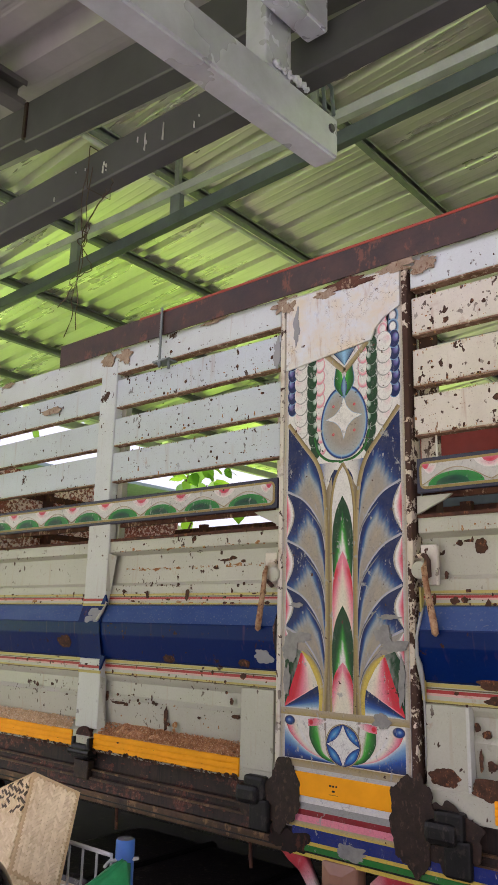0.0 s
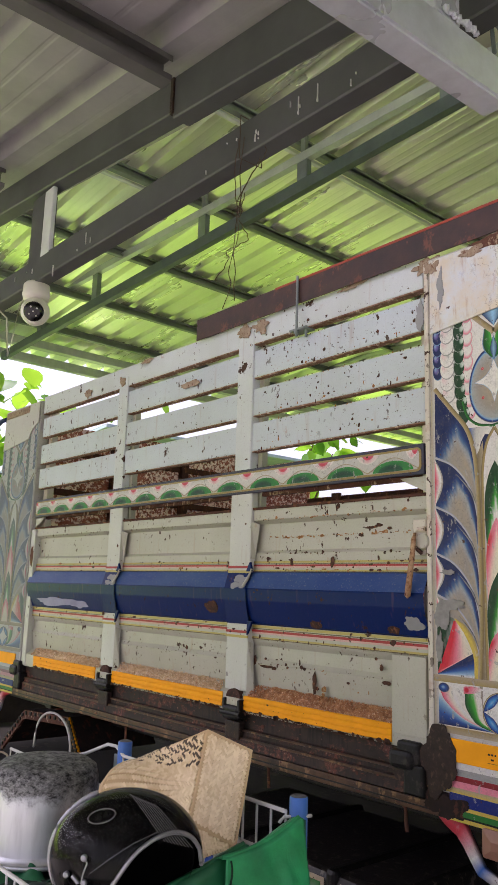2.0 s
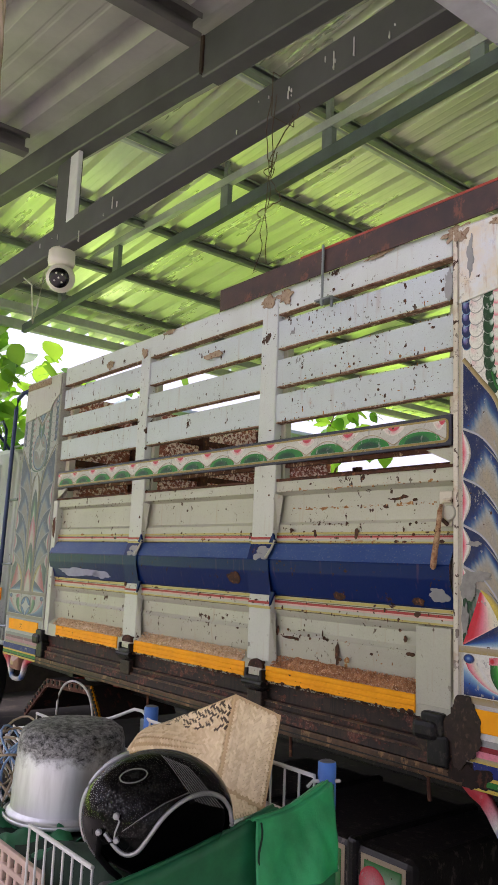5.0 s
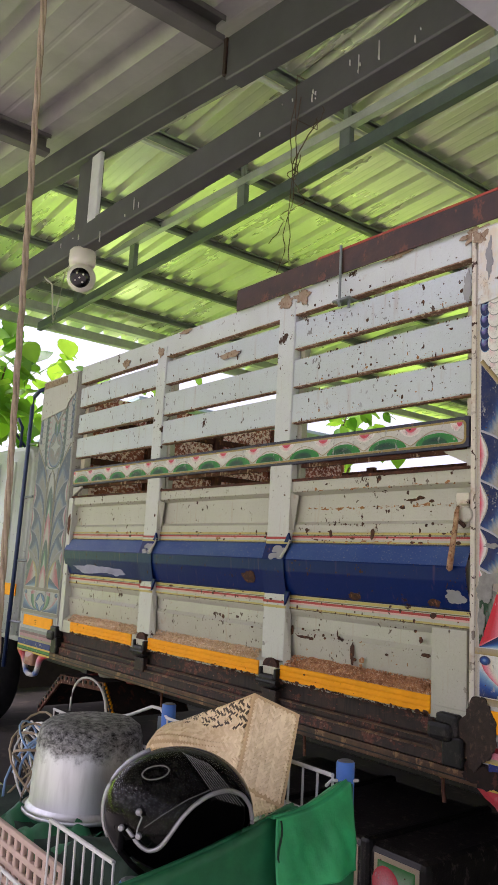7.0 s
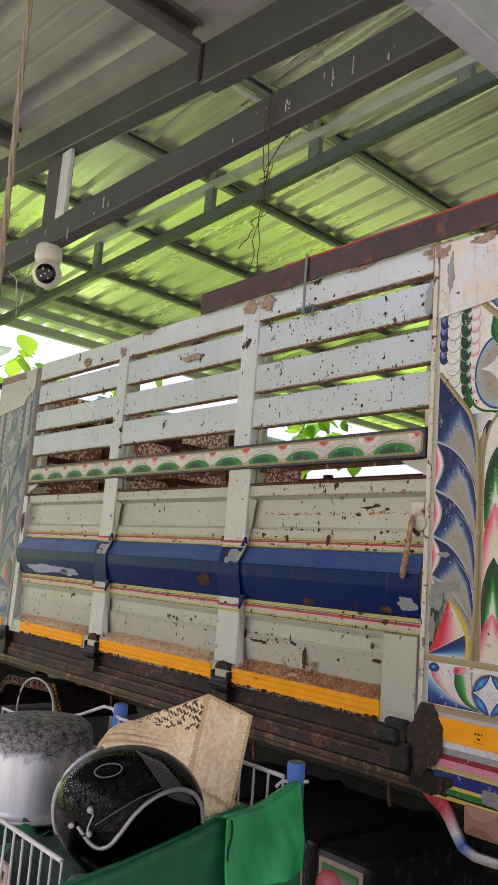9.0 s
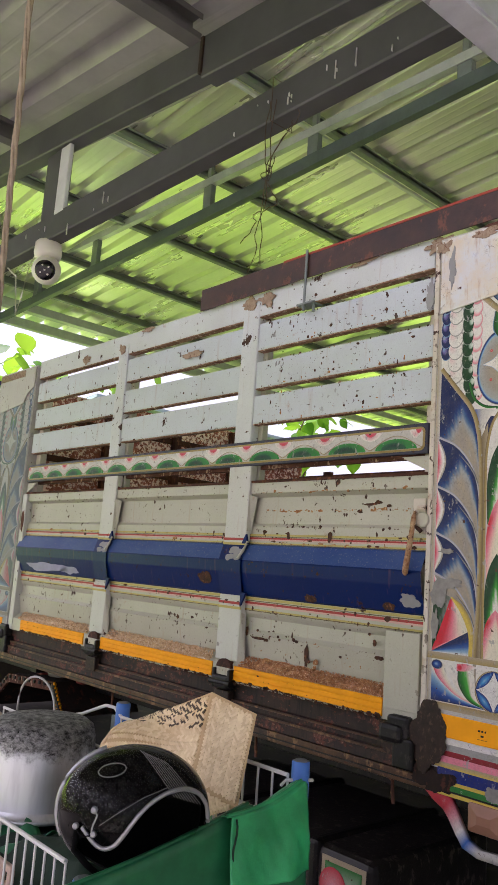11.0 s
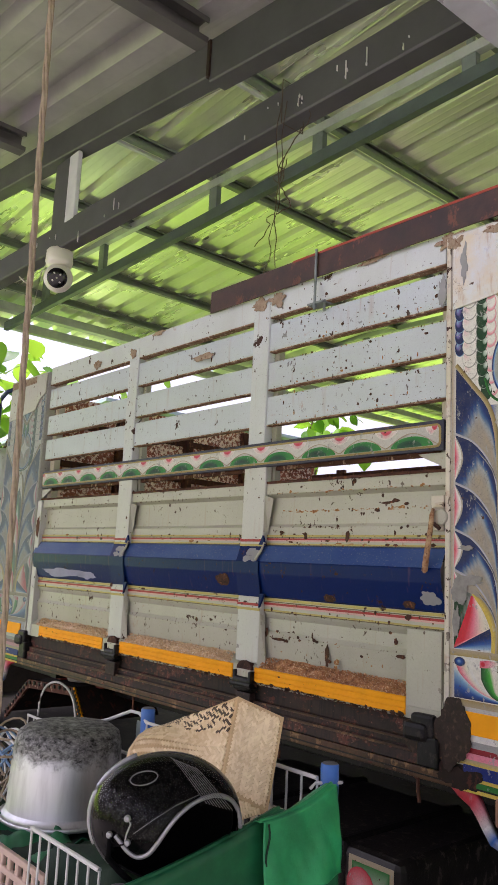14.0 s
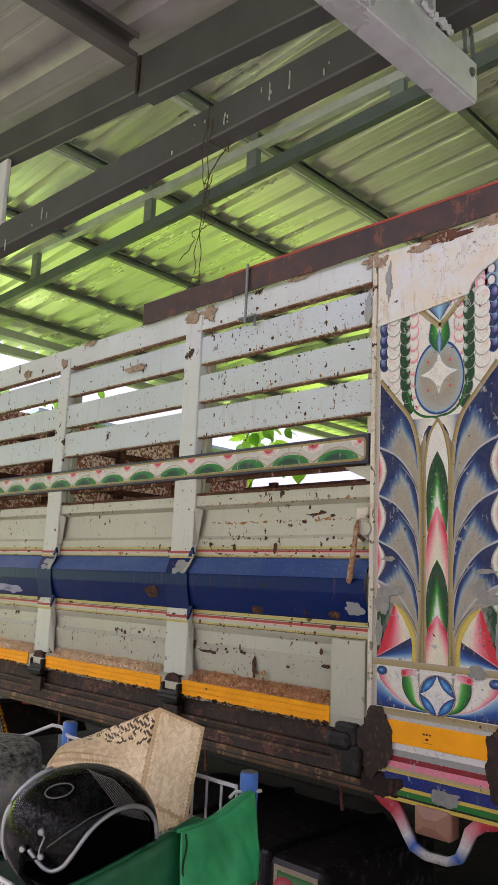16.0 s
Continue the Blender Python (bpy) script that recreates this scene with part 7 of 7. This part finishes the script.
# ---- outside ----
LEAF = Mat("broad_leaf", 0.45)
lc = LEAF.t.nodes.new("ShaderNodeObjectInfo")
col = LEAF.mix(lc.outputs["Random"], srgb(0.20, 0.38, 0.09), srgb(0.42, 0.60, 0.16))
LEAF.color(col)
tr = LEAF.t.nodes.new("ShaderNodeBsdfTranslucent")
LEAF.link(LEAF.mix(lc.outputs["Random"], srgb(0.36, 0.60, 0.10), srgb(0.66, 0.84, 0.22)), tr.inputs["Color"])
mx = LEAF.t.nodes.new("ShaderNodeMixShader")
mx.inputs[0].default_value = 0.45
LEAF.link(LEAF.b.outputs[0], mx.inputs[1])
LEAF.link(tr.outputs[0], mx.inputs[2])
LEAF.link(mx.outputs[0], LEAF.t.nodes["Material Output"].inputs["Surface"])
BARK = rusty("vine_bark", srgb(0.36, 0.30, 0.22), srgb(0.25, 0.20, 0.15), 12)


def leaf_mesh(size):
    """A broad pointed leaf, folded at its midrib."""
    bm = bmesh.new()
    prof = [(0, 0.02), (0.12, 0.30), (0.3, 0.42), (0.5, 0.42), (0.7, 0.30), (0.88, 0.12), (1, 0.0)]
    rows = []
    for t, w in prof:
        z = -0.18 * t * t
        rows.append([bm.verts.new((s * w * size, t * size, (z + 0.10 * abs(s) * w + 0.03 * math.sin(9 * t) * abs(s)) * size)) for s in (-1, -0.5, 0, 0.5, 1)])
    for a, b in zip(rows, rows[1:]):
        for k in range(4):
            bm.faces.new((a[k], a[k + 1], b[k + 1], b[k]))
    me = bpy.data.meshes.new("leaf")
    bm.to_mesh(me)
    bm.free()
    me.materials.append(LEAF.m)
    me.shade_smooth()
    return me


LEAVES = [leaf_mesh(s) for s in (0.20, 0.26, 0.32)]


def climber(spots, foot, label):
    """A broad-leaved tree: stems from the foot to each spot, and leaves about it."""
    t = empty("broadleaf_tree", label, "tree", "trees behind the shed")
    for k, (sx, sy, sz, rad, count) in enumerate(spots):
        bm = bmesh.new()
        a, b = Vector(foot), Vector((sx, sy, sz))
        pts = [a.lerp(b, i / 8) + Vector((0.15 * noise.noise((i * 0.5, k, 0)), 0.15 * noise.noise((i * 0.5, k, 4)), 0)) for i in range(9)]
        tube(bm, pts, [0.05 - 0.005 * i for i in range(9)], 7)
        part("limb", bm, BARK, t, "", True)
        for i in range(count):
            d = Vector((random.gauss(0, 1), random.gauss(0, 1), random.gauss(0, 0.9)))
            p = b + d * rad * 0.5
            o = new("leaf", random.choice(LEAVES))
            o.parent = t
            o.matrix_basis = Matrix.LocRotScale(p, Euler((random.uniform(-1.3, 0.2), random.uniform(-0.6, 0.6), random.uniform(0, 6.28))), None)
    return t


climber([(-6.9, 0.7, 3.7, 0.7, 90), (-6.9, 0.8, 3.1, 0.6, 60), (-7.4, 1.7, 3.7, 0.6, 50), (-7.2, 0.2, 3.4, 0.7, 50)], (-7.6, 0.4, 0.0), "broad-leaved tree with bright backlit leaves")
climber([(-7.6, 3.1, 3.9, 0.5, 24), (-8.0, 7.6, 4.6, 0.8, 60), (-7.0, 6.9, 3.9, 0.6, 40)], (-8.2, 6.0, 0.0), "broad-leaved tree beyond the roof edge")
# neighbour's roof, and low dark screens added to block light
NROOF = plain("blue_grey_roof", srgb(0.60, 0.66, 0.72), 0.6)
nb = empty("neighbour_shed", "low shed with a blue-grey sheet roof", "shed")
bm = bmesh.new()
prism(bm, [(-16.5, 4.0, 3.6), (-9.5, 4.0, 4.25), (-9.5, 4.0, 4.31), (-16.5, 4.0, 3.66)], (0, 6.5, 0))
part("roof", bm, NROOF, nb)
# unseen wall, added in pale green to brighten the roof's reflection
part("wall", bxm(-16.2, 4.3, 0, -9.9, 10.2, 3.65, 0), plain("pale_green_bounce_wall", srgb(0.82, 0.86, 0.66), 0.8, 0, 0.2, 1.5), nb)
# added screens: they stop bright ground showing beneath the truck
BLOCKER = rusty("dark_blocker", srgb(0.24, 0.20, 0.17), srgb(0.15, 0.13, 0.11), 3, None, 0.9)
tagged(part("blocker_back", bxm(-4.6, 3.3, 0, 8.0, 3.4, 1.0, 0), BLOCKER), "dark low screen added to keep the gap under the truck dark", "wall", kind="structure")
tagged(part("blocker_end", bxm(-7.3, 0.9, 0, -7.2, 3.3, 0.85, 0), BLOCKER), "dark low screen added at the shed's end to block light", "wall", kind="structure")
